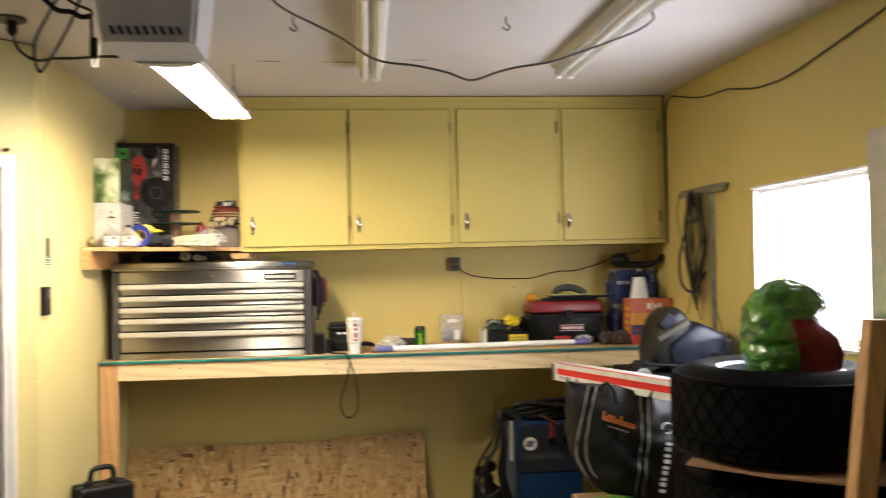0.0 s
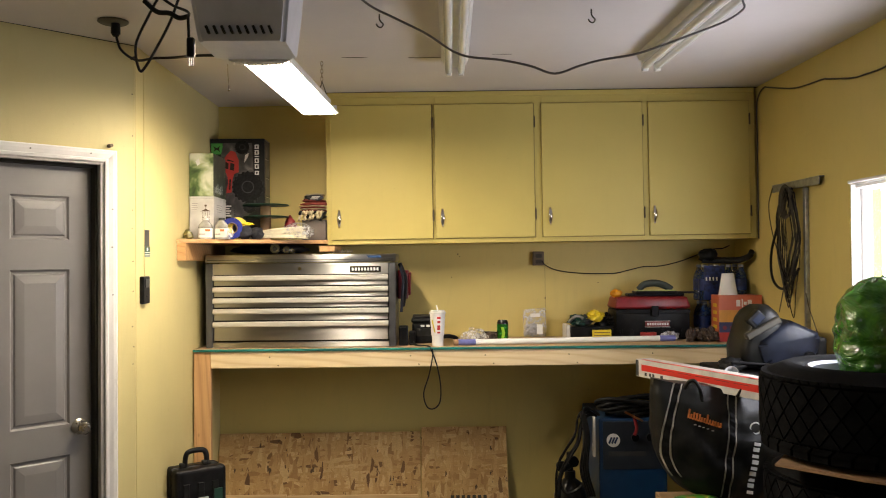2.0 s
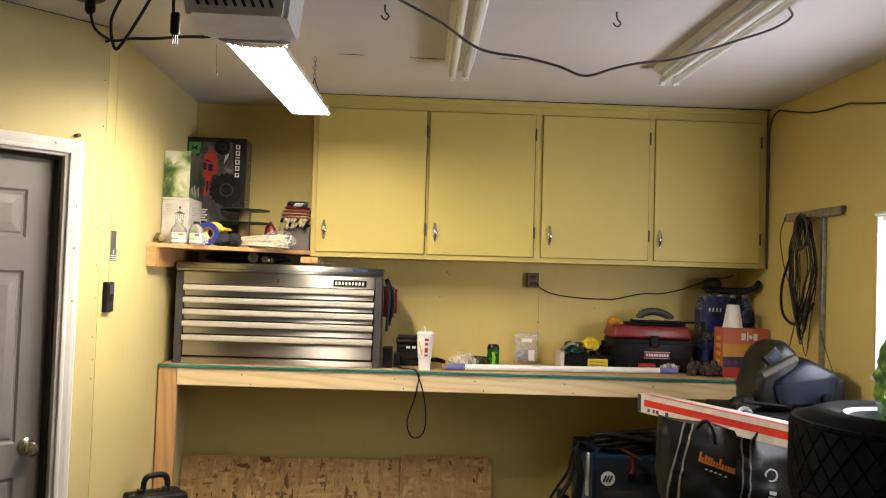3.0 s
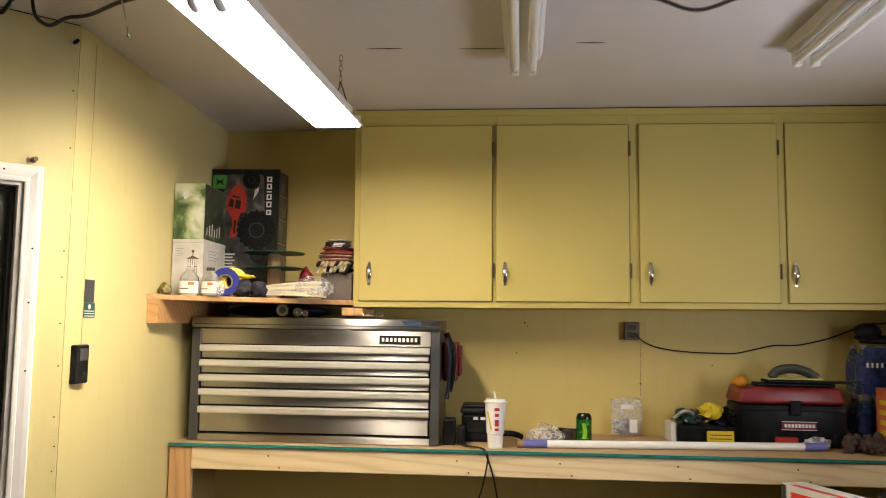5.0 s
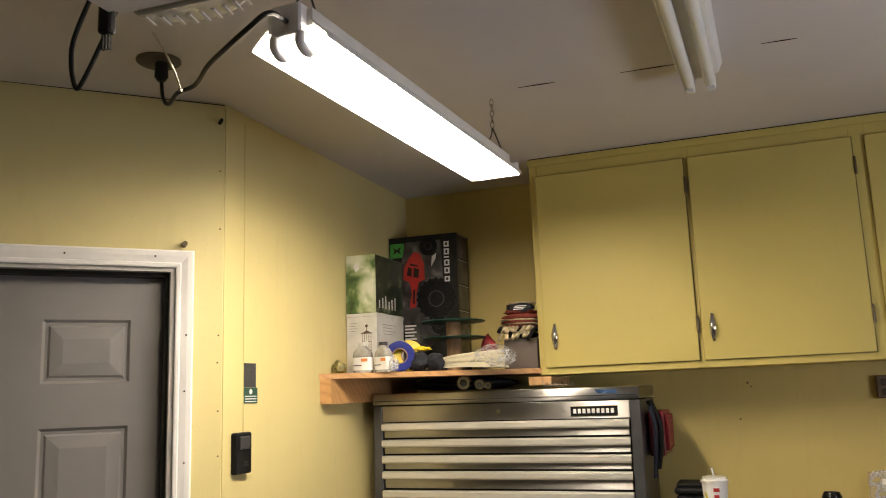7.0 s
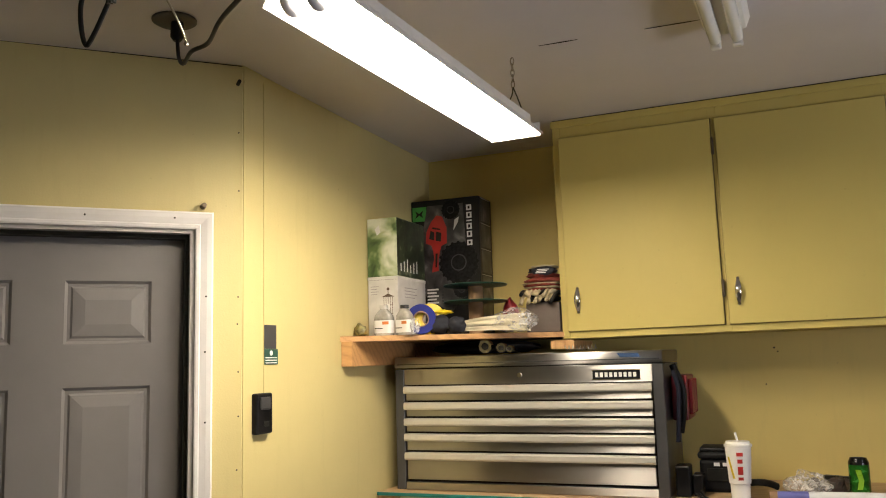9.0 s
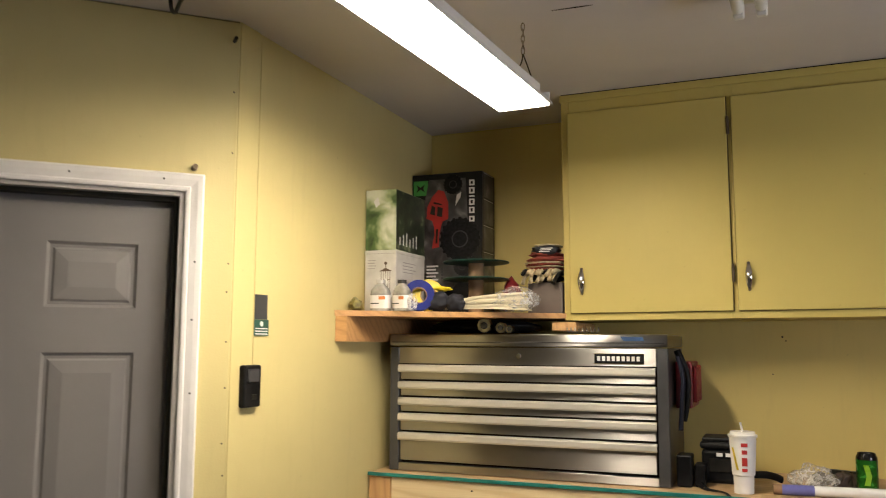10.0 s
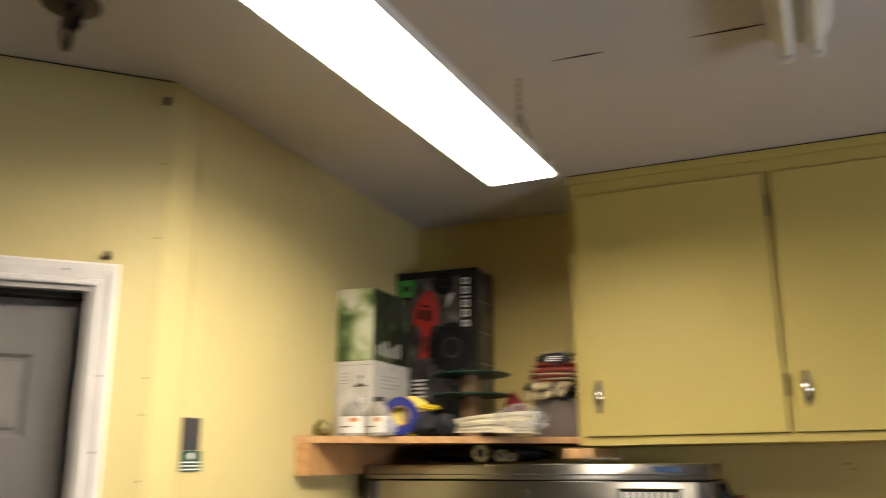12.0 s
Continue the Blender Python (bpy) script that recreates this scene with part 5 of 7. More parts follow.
    # box with glove stack
    c, w, d, h = carton("brown_bin", -0.875, 4.93, z, -0.742, 5.10, z + 0.115, plain("brown plastic bin", (0.11, 0.085, 0.07), 0.4), "small brown plastic bin under the gloves", "bin")
    g = thing("glove_stack", (-0.81, 4.99, z + 0.116), "stack of red, black and cream work gloves", "gloves")
    brick = plain("brick red cloth", (0.20, 0.030, 0.018), 0.85, var=0.25, scale=60)
    cotton = plain("cream cotton", (0.52, 0.43, 0.27), 0.85, var=0.15, scale=60)
    layers = [(0.132, cord_black, 0.064, 0.014), (0.150, cord_black, 0.066, 0.013), (0.166, brick, 0.074, 0.011), (0.176, cotton, 0.078, 0.0045), (0.184, brick, 0.078, 0.007), (0.192, cotton, 0.079, 0.0045), (0.205, brick, 0.079, 0.013), (0.222, brick, 0.066, 0.012), (0.242, card_black, 0.056, 0.016), (0.256, cotton, 0.052, 0.008)]
    for k, (hz, m_, wd, th) in enumerate(layers):
        bm = bmesh.new()
        lump(bm, (-0.812 - 0.003 * (k % 3) + 0.1 * max(0, hz - 0.215), 4.985, z + hz), (wd, 0.07, th), 0.25, 2.2, 3, 40 + k)
        part("glove", bm, m_, g, smooth=180)
    rng = random.Random(15)
    for k in range(16):
        low = k % 2
        x = -0.882 + 0.0088 * k
        tip = (x - 0.008 + rng.uniform(-0.010, 0.010), 4.895 + rng.uniform(-0.01, 0.01), z + (0.108 if low else 0.135) + rng.uniform(0, 0.014))
        bm = bmesh.new()
        cable(bm, [(x, 4.96, z + 0.155), ((x + tip[0]) / 2, 4.915, z + (0.138 if low else 0.158)), tip], 0.0095, 5, 8, 0.8)
        part("glove_finger", bm, cotton if k % 5 else cord_black, g, smooth=180)
    bm = bmesh.new()
    lump(bm, (-0.800, 4.925, z + 0.237), (0.046, 0.014, 0.019), 0.1, 2, 3, 71)
    badge = part("glove_badge", bm, plain("navy badge", (0.012, 0.014, 0.022), 0.6), g, smooth=180)
    for k in range(3):
        bm = bmesh.new()
        box(bm, -0.826 + 0.004 * k, 4.9085, z + 0.228 + 0.006 * k, -0.785 + 0.006 * k, 4.911, z + 0.231 + 0.006 * k)
        part("badge_bar", bm, ink_white, badge)
    # tools under the shelf, lying on the chest
    zc = 1.5975
    t = thing("tool_roll", (-1.05, 4.95, zc), "dark rolled tool pouch on the chest lid", "tool pouch")
    bm = bmesh.new()
    lump(bm, (-1.06, 4.98, zc + 0.025), (0.22, 0.12, 0.028), 0.2, 2, 3, 81, 0.85)
    part("pouch", bm, cord_black, t, smooth=180)
    for k, (x, r) in enumerate(((-1.005, 0.026), (-0.945, 0.019), (-0.915, 0.014))):
        q = thing("ratchet", (x, 4.84, zc), "chrome ratchet head resting on the chest", "ratchet", "ratchets")
        bm = bmesh.new()
        rod(bm, (x, 4.80 + 0.01 * k, zc + r + 0.001), (x, 4.83 + 0.01 * k, zc + r + 0.001), r, seg=9)
        part("ratchet_head", bm, chrome, q)
        bm = bmesh.new()
        rod(bm, (x, 4.795 + 0.01 * k, zc + r + 0.001), (x, 4.7995 + 0.01 * k, zc + r + 0.001), r * 0.5, seg=12)
        part("ratchet_drive", bm, seam_dark, q)
        bm = bmesh.new()
        rod(bm, (x, 4.831 + 0.01 * k, zc + r), (x - 0.02, 5.02, zc + r * 0.6), r * 0.5, seg=10)
        part("ratchet_handle", bm, chrome, q, smooth=40)
    bm = bmesh.new()
    pts = [(-0.705 + 0.12 * i / 60, 4.83 + 0.009 * math.cos(i * 0.9), zc + 0.011 + 0.009 * math.sin(i * 0.9)) for i in range(61)]
    cable(bm, pts, 0.0016, 2, 5)
    solid("coil_spring", bm, nickel, "long thin coil spring on the chest lid", "spring")


shelf_things()

# ---------------------------------------------------------------- on the bench
def spread(build):
    """Builds the goods on the bench and sets those at its back a little further along."""
    before = set(bpy.data.objects)
    build()
    for root in [o for o in bpy.data.objects if o not in before and o.parent is None]:
        meshes = [o for o in [root, *root.children] if o.type == "MESH"]
        spots = [root.matrix_basis @ Vector(c) for o in meshes for c in o.bound_box]
        x, y = [sum(p[i] for p in spots) / len(spots) for i in (0, 1)]
        if y > 4.95 and x > 0.1:
            root.matrix_basis = Matrix.Translation((0.09 * (x + 0.4) * (y - 4.87), 0, 0)) @ root.matrix_basis


def bench_things():
    z = BT + 0.001
    # magnetic holder and clippers on the chest's side
    h = thing("tool_holder", (-0.34, 5.0, 1.38), "red magnetic tool holder on the chest side", "tool holder")
    bx("holder_tray", (-0.3425, 4.92, 1.34, -0.285, 5.14, 1.50), red_plastic, h, 0.006, seg=2)
    for k in range(7):
        bx("holder_tooth", (-0.2845, 4.94 + 0.027 * k, 1.36 + 0.005 * (k % 2), -0.272, 4.955 + 0.027 * k, 1.485), red_plastic, h, 0.002)
    bm = bmesh.new()
    cable(bm, [(-0.325, 4.86, 1.52), (-0.31, 4.86, 1.45), (-0.315, 4.865, 1.36), (-0.322, 4.87, 1.27)], 0.010, 6, 8, 0.6)
    part("tool_grip", bm, plain("navy grip", (0.006, 0.007, 0.016), 0.5, spec=0.3), h, "dark navy tool grip", 60)
    bm = bmesh.new()
    cable(bm, [(-0.33, 4.88, 1.54), (-0.30, 4.885, 1.46), (-0.30, 4.89, 1.38), (-0.315, 4.895, 1.30)], 0.012, 6, 8)
    part("tool_grip", bm, black_plastic, h, smooth=60)
    # charger blocks
    c = thing("charger", (-0.305, 4.86, z), "small black charger block beside the chest", "charger")
    bx("charger_body", (-0.335, 4.83, z, -0.285, 4.91, z + 0.105), black_plastic, c, 0.006, seg=2)
    bx("charger_body", (-0.28, 4.85, z, -0.245, 4.92, z + 0.075), black_plastic, c, 0.006, seg=2)
    r = thing("jobsite_radio", (-0.19, 5.0, z), "black cordless charger with a red top", "charger")
    bx("radio_body", (-0.265, 4.95, z, -0.10, 5.08, z + 0.115), black_plastic, r, 0.014, seg=3)
    bx("radio_top", (-0.27, 4.945, z + 0.1155, -0.105, 5.085, z + 0.140), cord_black, r, 0.010, seg=3)
    bx("radio_cap", (-0.262, 4.95, z + 0.1405, -0.112, 5.08, z + 0.155), cord_black, r, 0.006, seg=2)
    bx("radio_panel", (-0.24, 4.945, z + 0.04, -0.15, 4.9495, z + 0.085), helmet_grey, r, 0.002)
    for k in range(3):
        bx("radio_mark", (-0.215 + 0.03 * k, 4.9435, z + 0.092, -0.195 + 0.03 * k, 4.9445, z + 0.104), ink_white, r)
    bm = bmesh.new()
    cable(bm, [(-0.11, 5.0, z + 0.03), (-0.06, 4.98, z + 0.035), (-0.03, 4.98, z + 0.03), (-0.01, 4.99, z + 0.02)], 0.014, 6, 8, 0.7)
    part("radio_grip", bm, black_plastic, r, smooth=60)
    # cup
    x, y = -0.122, 4.80
    m = Matrix.Translation((x, y, z))
    c = thing("drink_cup", (x, y, z), "white paper drink cup with red marks, lid and straw", "cup")
    bm = bmesh.new()
    lathe(bm, [(0.0, 0.0), (0.030, 0.0), (0.0315, 0.055), (0.035, 0.058), (0.042, 0.176), (0.0, 0.176)], m, 28)
    part("cup_body", bm, paper_white, c, smooth=40)
    bm = bmesh.new()
    lathe(bm, [(0.042, 0.1765), (0.0455, 0.1765), (0.0455, 0.184), (0.040, 0.186), (0.038, 0.194), (0.0, 0.194)], m, 28)
    part("lid", bm, lens_white, c, "white plastic lid", 40)
    bm = bmesh.new()
    rod(bm, (x, y, z + 0.194), (x - 0.006, y, z + 0.222), 0.0035, seg=8)
    part("straw", bm, paper_white, c)
    for k, (zz, hh, ww) in enumerate(((0.148, 0.012, 0.010), (0.125, 0.013, 0.008), (0.088, 0.026, 0.008), (0.070, 0.010, 0.008))):
        rr = 0.0352 + (zz + hh / 2 - 0.058) * 0.06
        bm = bmesh.new()
        rows = [[bm.verts.new((x + (rr + 0.0012) * math.sin(a), y - (rr + 0.0012) * math.cos(a), q)) for a in [0.15 + ww / rr * (i / 3 - 0.5) * 2 for i in range(4)]] for q in (z + zz, z + zz + hh)]
        for i in range(3):
            bm.faces.new((rows[0][i], rows[0][i + 1], rows[1][i + 1], rows[1][i]))
        part("red_mark", bm, ink_red, c)
    bm = bmesh.new()
    rows = [[bm.verts.new((x + (rr + 0.0012) * math.sin(a), y - (rr + 0.0012) * math.cos(a), q)) for a in (a0, a0 + 0.22)] for q, rr, a0 in ((z + 0.075, 0.0365, -0.55), (z + 0.145, 0.0405, -0.95))]
    bm.faces.new((rows[0][0], rows[0][1], rows[1][1], rows[1][0]))
    part("yellow_mark", bm, ink_yellow, c)
    bm = bmesh.new()
    cable(bm, [(-0.26, 4.86, z + 0.02), (-0.235, 4.80, z + 0.006), (-0.20, 4.755, z + 0.007), (-0.165, 4.715, z + 0.004), (-0.150, 4.70, z - 0.03), (-0.17, 4.70, z - 0.14), (-0.20, 4.70, z - 0.24), (-0.185, 4.70, z - 0.31), (-0.150, 4.70, z - 0.325), (-0.115, 4.70, z - 0.29), (-0.110, 4.70, z - 0.20), (-0.130, 4.70, z - 0.09), (-0.160, 4.701, z - 0.01), (-0.18, 4.74, z + 0.006), (-0.24, 4.78, z + 0.006), (-0.27, 4.84, z + 0.01)], 0.0035, 8, 6)
    solid("charging_cable", bm, cord_black, "thin black cord looped over the bench edge", "cord", smooth=60)
    # crumpled bag, brown scraps
    bm = bmesh.new()
    lump(bm, (0.085, 4.92, z + 0.040), (0.07, 0.05, 0.046), 0.34, 2.0, 4, 3, 0.85)
    solid("plastic_bag", bm, clear("milky film", (0.72, 0.69, 0.62), 0.15, 0.55), "crumpled clear plastic bag on the bench", "plastic bag", smooth=180)
    rng = random.Random(12)
    for k in range(6):
        bm = bmesh.new()
        x0 = 0.10 + 0.022 * k
        lump(bm, (x0, 5.03 + 0.02 * rng.random(), z + 0.018), (0.03, 0.02, 0.018 + 0.02 * rng.random()), 0.7, 2.5, 2, 14 + k, 0.9)
        solid("leather_scrap", bm, leather if k % 2 else cord_brown, "crumpled dark scrap on the bench", "scrap", "bench scraps")
    bm = bmesh.new()
    prism(bm, [(0.13, 5.08), (0.215, 5.04), (0.22, 5.06), (0.14, 5.10)], z + 0.001, z + 0.052)
    solid("grey_bracket", bm, helmet_grey, "small grey wedge behind the can", "bracket")
    # can
    m = Matrix.Translation((0.243, 5.005, z))
    c = thing("soda_can", (0.243, 5.005, z), "green and black soda can on the bench", "can")
    bm = bmesh.new()
    lathe(bm, [(0.0, 0.003), (0.024, 0.0), (0.0325, 0.010), (0.033, 0.100)], m, 24)
    part("can_body", bm, plain("green can", (0.02, 0.20, 0.02), 0.25, metal=0.5, var=0.4, scale=40), c, smooth=40)
    bm = bmesh.new()
    lathe(bm, [(0.033, 0.1003), (0.0325, 0.108), (0.027, 0.120), (0.0265, 0.122), (0.0245, 0.118), (0.0, 0.117)], m, 24)
    part("can_top", bm, plain("black can top", (0.02, 0.02, 0.02), 0.25, metal=0.6), c, smooth=40)
    bm = bmesh.new()
    rows = [[bm.verts.new((0.243 + 0.0337 * math.sin(a), 5.005 - 0.0337 * math.cos(a), q)) for a in (a0 - 0.25, a0, a0 + 0.25)] for q, a0 in ((z + 0.02, -0.1), (z + 0.05, 0.1), (z + 0.085, -0.15))]
    for i in range(2):
        for j in range(2):
            bm.faces.new((rows[i][j], rows[i][j + 1], rows[i + 1][j + 1], rows[i + 1][j]))
    part("can_print", bm, plain("lime print", (0.25, 0.5, 0.03), 0.3), c)
    # clear bag with parts, leaning on the wall
    b = thing("parts_bag", pose(0.435, 5.25, z, -8, 0, 0), "clear bag of hardware with a white label", "parts bag", own=True)
    bm = bmesh.new()
    lump(bm, (0, 0, 0.088), (0.075, 0.014, 0.085), 0.2, 2.6, 4, 17)
    for v in bm.verts:
        v.co.x = max(-0.066, min(0.070, v.co.x * 1.5)) + 0.006 * noise.noise(v.co * 40)
        v.co.z = max(0.003, min(0.172 + 0.1 * v.co.x, 0.088 + (v.co.z - 0.088) * 1.25)) + 0.004 * noise.noise(v.co * 35)
    part("bag_film", bm, film, b, "clear shiny film", 180)
    bx("bag_label", (-0.025, -0.0215, 0.120, 0.032, -0.0195, 0.140), ink_white, b)
    bx("bag_label", (0.012, -0.0215, 0.018, 0.046, -0.0195, 0.075), ink_white, b)
    bm = bmesh.new()
    lump(bm, (-0.015, -0.002, 0.045), (0.042, 0.014, 0.034), 0.5, 4, 3, 19)
    part("bag_contents", bm, galvanised, b)
    # long tube on the bench
    t = thing("led_tube", (0.6, 4.87, z), "long white tube with blue taped ends", "tube")
    bm = bmesh.new()
    rod(bm, (0.085, 4.822, z + 0.0165), (1.125, 4.925, z + 0.0165), 0.016, seg=14)
    part("tube_body", bm, tube_off, t, smooth=40)
    for a, b2 in (((-0.01, 4.8125, z + 0.0165), (0.0845, 4.8219, z + 0.0165)), ((1.1255, 4.925, z + 0.0165), (1.215, 4.934, z + 0.0165))):
        bm = bmesh.new()
        rod(bm, a, b2, 0.0165, seg=14)
        part("tube_end", bm, plain("violet-blue sleeve", (0.14, 0.15, 0.42), 0.4), t, "violet-blue sleeve", 40)
    bm = bmesh.new()
    rod(bm, (-0.035, 4.810, z + 0.0165), (-0.0102, 4.8124, z + 0.0165), 0.0164, seg=14)
    part("tube_end", bm, cardboard, t, smooth=40)
    # open black tray with tools
    b = thing("tool_tray", (0.76, 5.12, z), "black plastic tray full of hand tools", "tool tray")
    bx("tray_body", (0.625, 5.06, z, 0.90, 5.22, z + 0.075), black_plastic, b, 0.008, seg=2)
    bx("tray_end", (0.600, 5.07, z, 0.6245, 5.21, z + 0.085), card_white, b, 0.004)
    for k, (dx, m_, s_) in enumerate(((0.03, spool_green, 0.045), (0.09, grey_dark, 0.04), (0.14, ink_yellow, 0.045), (0.19, black_plastic, 0.05), (0.23, black_plastic, 0.04), (0.12, ink_yellow, 0.03))):
        bm = bmesh.new()
        lump(bm, (0.64 + dx, 5.12 + 0.015 * (k % 2), z + 0.10 + (0.03 if m_ is ink_yellow else 0.008)), (s_, 0.04, s_ * 0.75), 0.7, 2.4, 3, 90 + k)
        part("hand_tool", bm, m_, b, smooth=40)
    bm = bmesh.new()
    cable(bm, [(0.62, 5.10, z + 0.10), (0.66, 5.08, z + 0.135), (0.70, 5.09, z + 0.12)], 0.009, 5, 8)
    part("hand_tool", bm, galvanised, b)
    bx("yellow_tag", (0.745, 5.035, z + 0.001, 0.855, 5.045, z + 0.058), ink_yellow, b, 0.002, label="bright yellow tag")
    for k in range(2):
        bx("tag_line", (0.755, 5.0338, z + 0.024 + 0.016 * k, 0.845, 5.0348, z + 0.028 + 0.016 * k), cord_brown, b)
    rng = random.Random(3)
    for k in range(6):
        bm = bmesh.new()
        a = rng.random() * 3
        x0, y0 = 0.63 + 0.02 * k, 5.02 + 0.012 * (k % 3)
        rod(bm, (x0, y0, z + 0.005), (x0 + 0.02 * math.cos(a), y0 + 0.02 * math.sin(a), z + 0.005), 0.0045, seg=8)
        solid("bolt", bm, galvanised, "small loose bolt on the bench", "bolt", "loose bolts")
    # red and black toolbox
    t = thing("toolbox", (1.09, 5.14, z), "black plastic toolbox with a red lid", "toolbox")
    bm = bmesh.new()
    box(bm, 0.888, 5.02, z, 1.288, 5.24, z + 0.175, bevel=0.010, seg=2)
    for k in range(7):
        box(bm, 0.91 + 0.055 * k, 5.0165, z + 0.012, 0.925 + 0.055 * k, 5.0205, z + 0.060, bevel=0.001)
    box(bm, 0.886, 5.0145, z + 0.150, 1.290, 5.0205, z + 0.172, bevel=0.002)
    part("toolbox_body", bm, black_plastic, t, smooth=40)
    bm = bmesh.new()
    made = box(bm, 0.884, 5.014, z + 0.176, 1.292, 5.246, z + 0.245, bevel=0.016, seg=3)
    for v in made:
        if v.co.z > z + 0.22:
            v.co.x = 1.09 + (v.co.x - 1.09) * 0.95
            v.co.y = 5.13 + (v.co.y - 5.13) * 0.9
    lid = part("toolbox_lid", bm, red_plastic, t, "dark red lid", 40)
    bx("latch", (1.075, 4.998, z + 0.135, 1.115, 5.0095, z + 0.195), black_plastic, t, 0.004)
    bg = bx("toolbox_badge", (1.045, 5.0135, z + 0.075, 1.175, 5.0195, z + 0.105), red_plastic, t, 0.001, label="red badge with pale bars")
    for k in range(9):
        bx("badge_mark", (1.054 + 0.0132 * k, 5.0122, z + 0.083, 1.063 + 0.0132 * k, 5.0133, z + 0.097), ink_white, bg)
    for a in (0.072, 0.1055):
        bx("badge_mark", (1.042, 5.0125, z + a, 1.178, 5.0133, z + a + 0.0025), ink_white, bg)
    bx("carry_handle", (0.97, 5.09, z + 0.2455, 1.28, 5.17, z + 0.262), black_plastic, t, 0.006, seg=2)
    t.matrix_basis = t.matrix_basis @ Matrix.Diagonal((1.07, 1, 1, 1))
    bm = bmesh.new()
    lump(bm, (0.895, 5.10, z + 0.264), (0.034, 0.03, 0.022), 0.4, 2.5, 3, 121)
    solid("orange_cap", bm, plain("amber plastic", (0.62, 0.25, 0.01), 0.35), "amber plastic cap on the toolbox lid", "cap", smooth=180)
    g = thing("sander_tool", (1.12, 5.13, z + 0.262), "grey curved power tool lying on the toolbox", "power tool")
    bm = bmesh.new()
    cable(bm, [(1.03, 5.12, z + 0.283), (1.06, 5.12, z + 0.312), (1.12, 5.12, z + 0.322), (1.18, 5.12, z + 0.308), (1.22, 5.12, z + 0.283)], 0.022, 6, 10, 0.8)
    part("tool_housing", bm, plain("grey-green rubber", (0.045, 0.055, 0.045), 0.6), g, smooth=60)
    bx("tool_sole", (1.0, 5.06, z + 0.263, 1.24, 5.17, z + 0.277), black_plastic, g, 0.004)
    bx("tool_stripe", (0.99, 5.05, z + 0.2775, 1.23, 5.10, z + 0.283), plain("olive stripe", (0.42, 0.45, 0.12), 0.5), g, 0.001)
    bx("small_tool", (1.24, 5.05, z + 0.2625, 1.345, 5.09, z + 0.274), cord_black, g, 0.004)
    bm = bmesh.new()
    box(bm, 1.02, 4.99, z + 0.0, 1.11, 5.012, z + 0.045, bevel=0.003)
    solid("red_packet", bm, plain("bright red packet", (0.40, 0.02, 0.015), 0.4), "small red packet before the toolbox", "packet")
    bm = bmesh.new()
    lump(bm, (1.185, 4.985, z + 0.022), (0.05, 0.025, 0.026), 0.6, 3, 3, 131, 0.8)
    solid("foil_scrap", bm, clear("silver film", (0.7, 0.7, 0.72), 0.15, 0.2), "crumpled silver wrapper before the toolbox", "wrapper", smooth=40)
    # pack of water bottles
    w = thing("water_pack", (1.5, 5.13, z), "shrink-wrapped pack of blue water bottles", "water bottles")
    m_cap = plain("pale cap", (0.22, 0.24, 0.27), 0.4)
    lab = plain("blue bottle label", (0.010, 0.025, 0.12), 0.35, var=0.5, scale=30)
    for lvl in range(2):
        for i in range(4):
            for j in range(2):
                bxx, byy, bz = 1.395 + 0.072 * i, 5.085 + 0.10 * j, z + 0.215 * lvl
                mm = Matrix.Translation((bxx, byy, bz))
                bm = bmesh.new()
                lathe(bm, [(0.0, 0.0), (0.031, 0.002), (0.033, 0.02), (0.031, 0.05), (0.033, 0.06), (0.033, 0.13), (0.028, 0.155), (0.014, 0.185), (0.013, 0.196), (0.0, 0.196)], mm, 12)
                q = part("water_bottle", bm, bottle_plastic, w, smooth=40)
                bm = bmesh.new()
                lathe(bm, [(0.0338, 0.062), (0.0338, 0.128)], mm, 12)
                part("bottle_label", bm, lab, q, smooth=40)
                bm = bmesh.new()
                lathe(bm, [(0.015, 0.1965), (0.015, 0.212), (0.0, 0.212)], mm, 10)
                part("bottle_cap", bm, m_cap, q)
    bx("wrap_print", (1.38, 5.045, z + 0.225, 1.50, 5.047, z + 0.42), plain("dark blue wrap", (0.008, 0.02, 0.10), 0.5, var=0.6, scale=40, spec=0.3), w)
    for k in range(4):
        bx("wrap_mark", (1.39 + 0.02 * k, 5.0435, z + 0.335, 1.398 + 0.02 * k, 5.0448, z + 0.355), ink_white, w)
    c = thing("angle_grinder", (1.5, 5.1, z + 0.43), "black hand tool lying on the water bottles", "power tool")
    bm = bmesh.new()
    cable(bm, [(1.40, 5.12, z + 0.455), (1.48, 5.11, z + 0.452), (1.56, 5.08, z + 0.45), (1.60, 5.04, z + 0.455), (1.63, 4.99, z + 0.475), (1.635, 4.965, z + 0.50)], 0.021, 6, 10, 0.8)
    part("tool_handle", bm, cord_black, c, smooth=60)
    bm = bmesh.new()
    lump(bm, (1.435, 5.12, z + 0.482), (0.055, 0.05, 0.04), 0.25, 2, 3, 140)
    part("tool_head", bm, cord_black, c, smooth=180)
    # drink carton with paper cup
    c, w_, d_, h_ = carton("drink_carton", 1.442, 4.86, z, 1.684, 4.99, 1.345, plain("coral carton", (0.50, 0.12, 0.06), 0.4, var=0.06), "coral and yellow drink carton on the bench", "carton")
    on_front(c, d_, -w_, h_ * 0.42, w_, h_ * 0.68, plain("amber carton", (0.55, 0.26, 0.03), 0.4, var=0.1), up=0.001)
    on_front(c, d_, -w_, h_ * 0.2, w_, h_ * 0.42, plain("navy carton", (0.02, 0.03, 0.10), 0.4, var=0.2), up=0.001)
    on_front(c, d_, -w_, 0.0, w_, h_ * 0.2, ink_red, up=0.001)
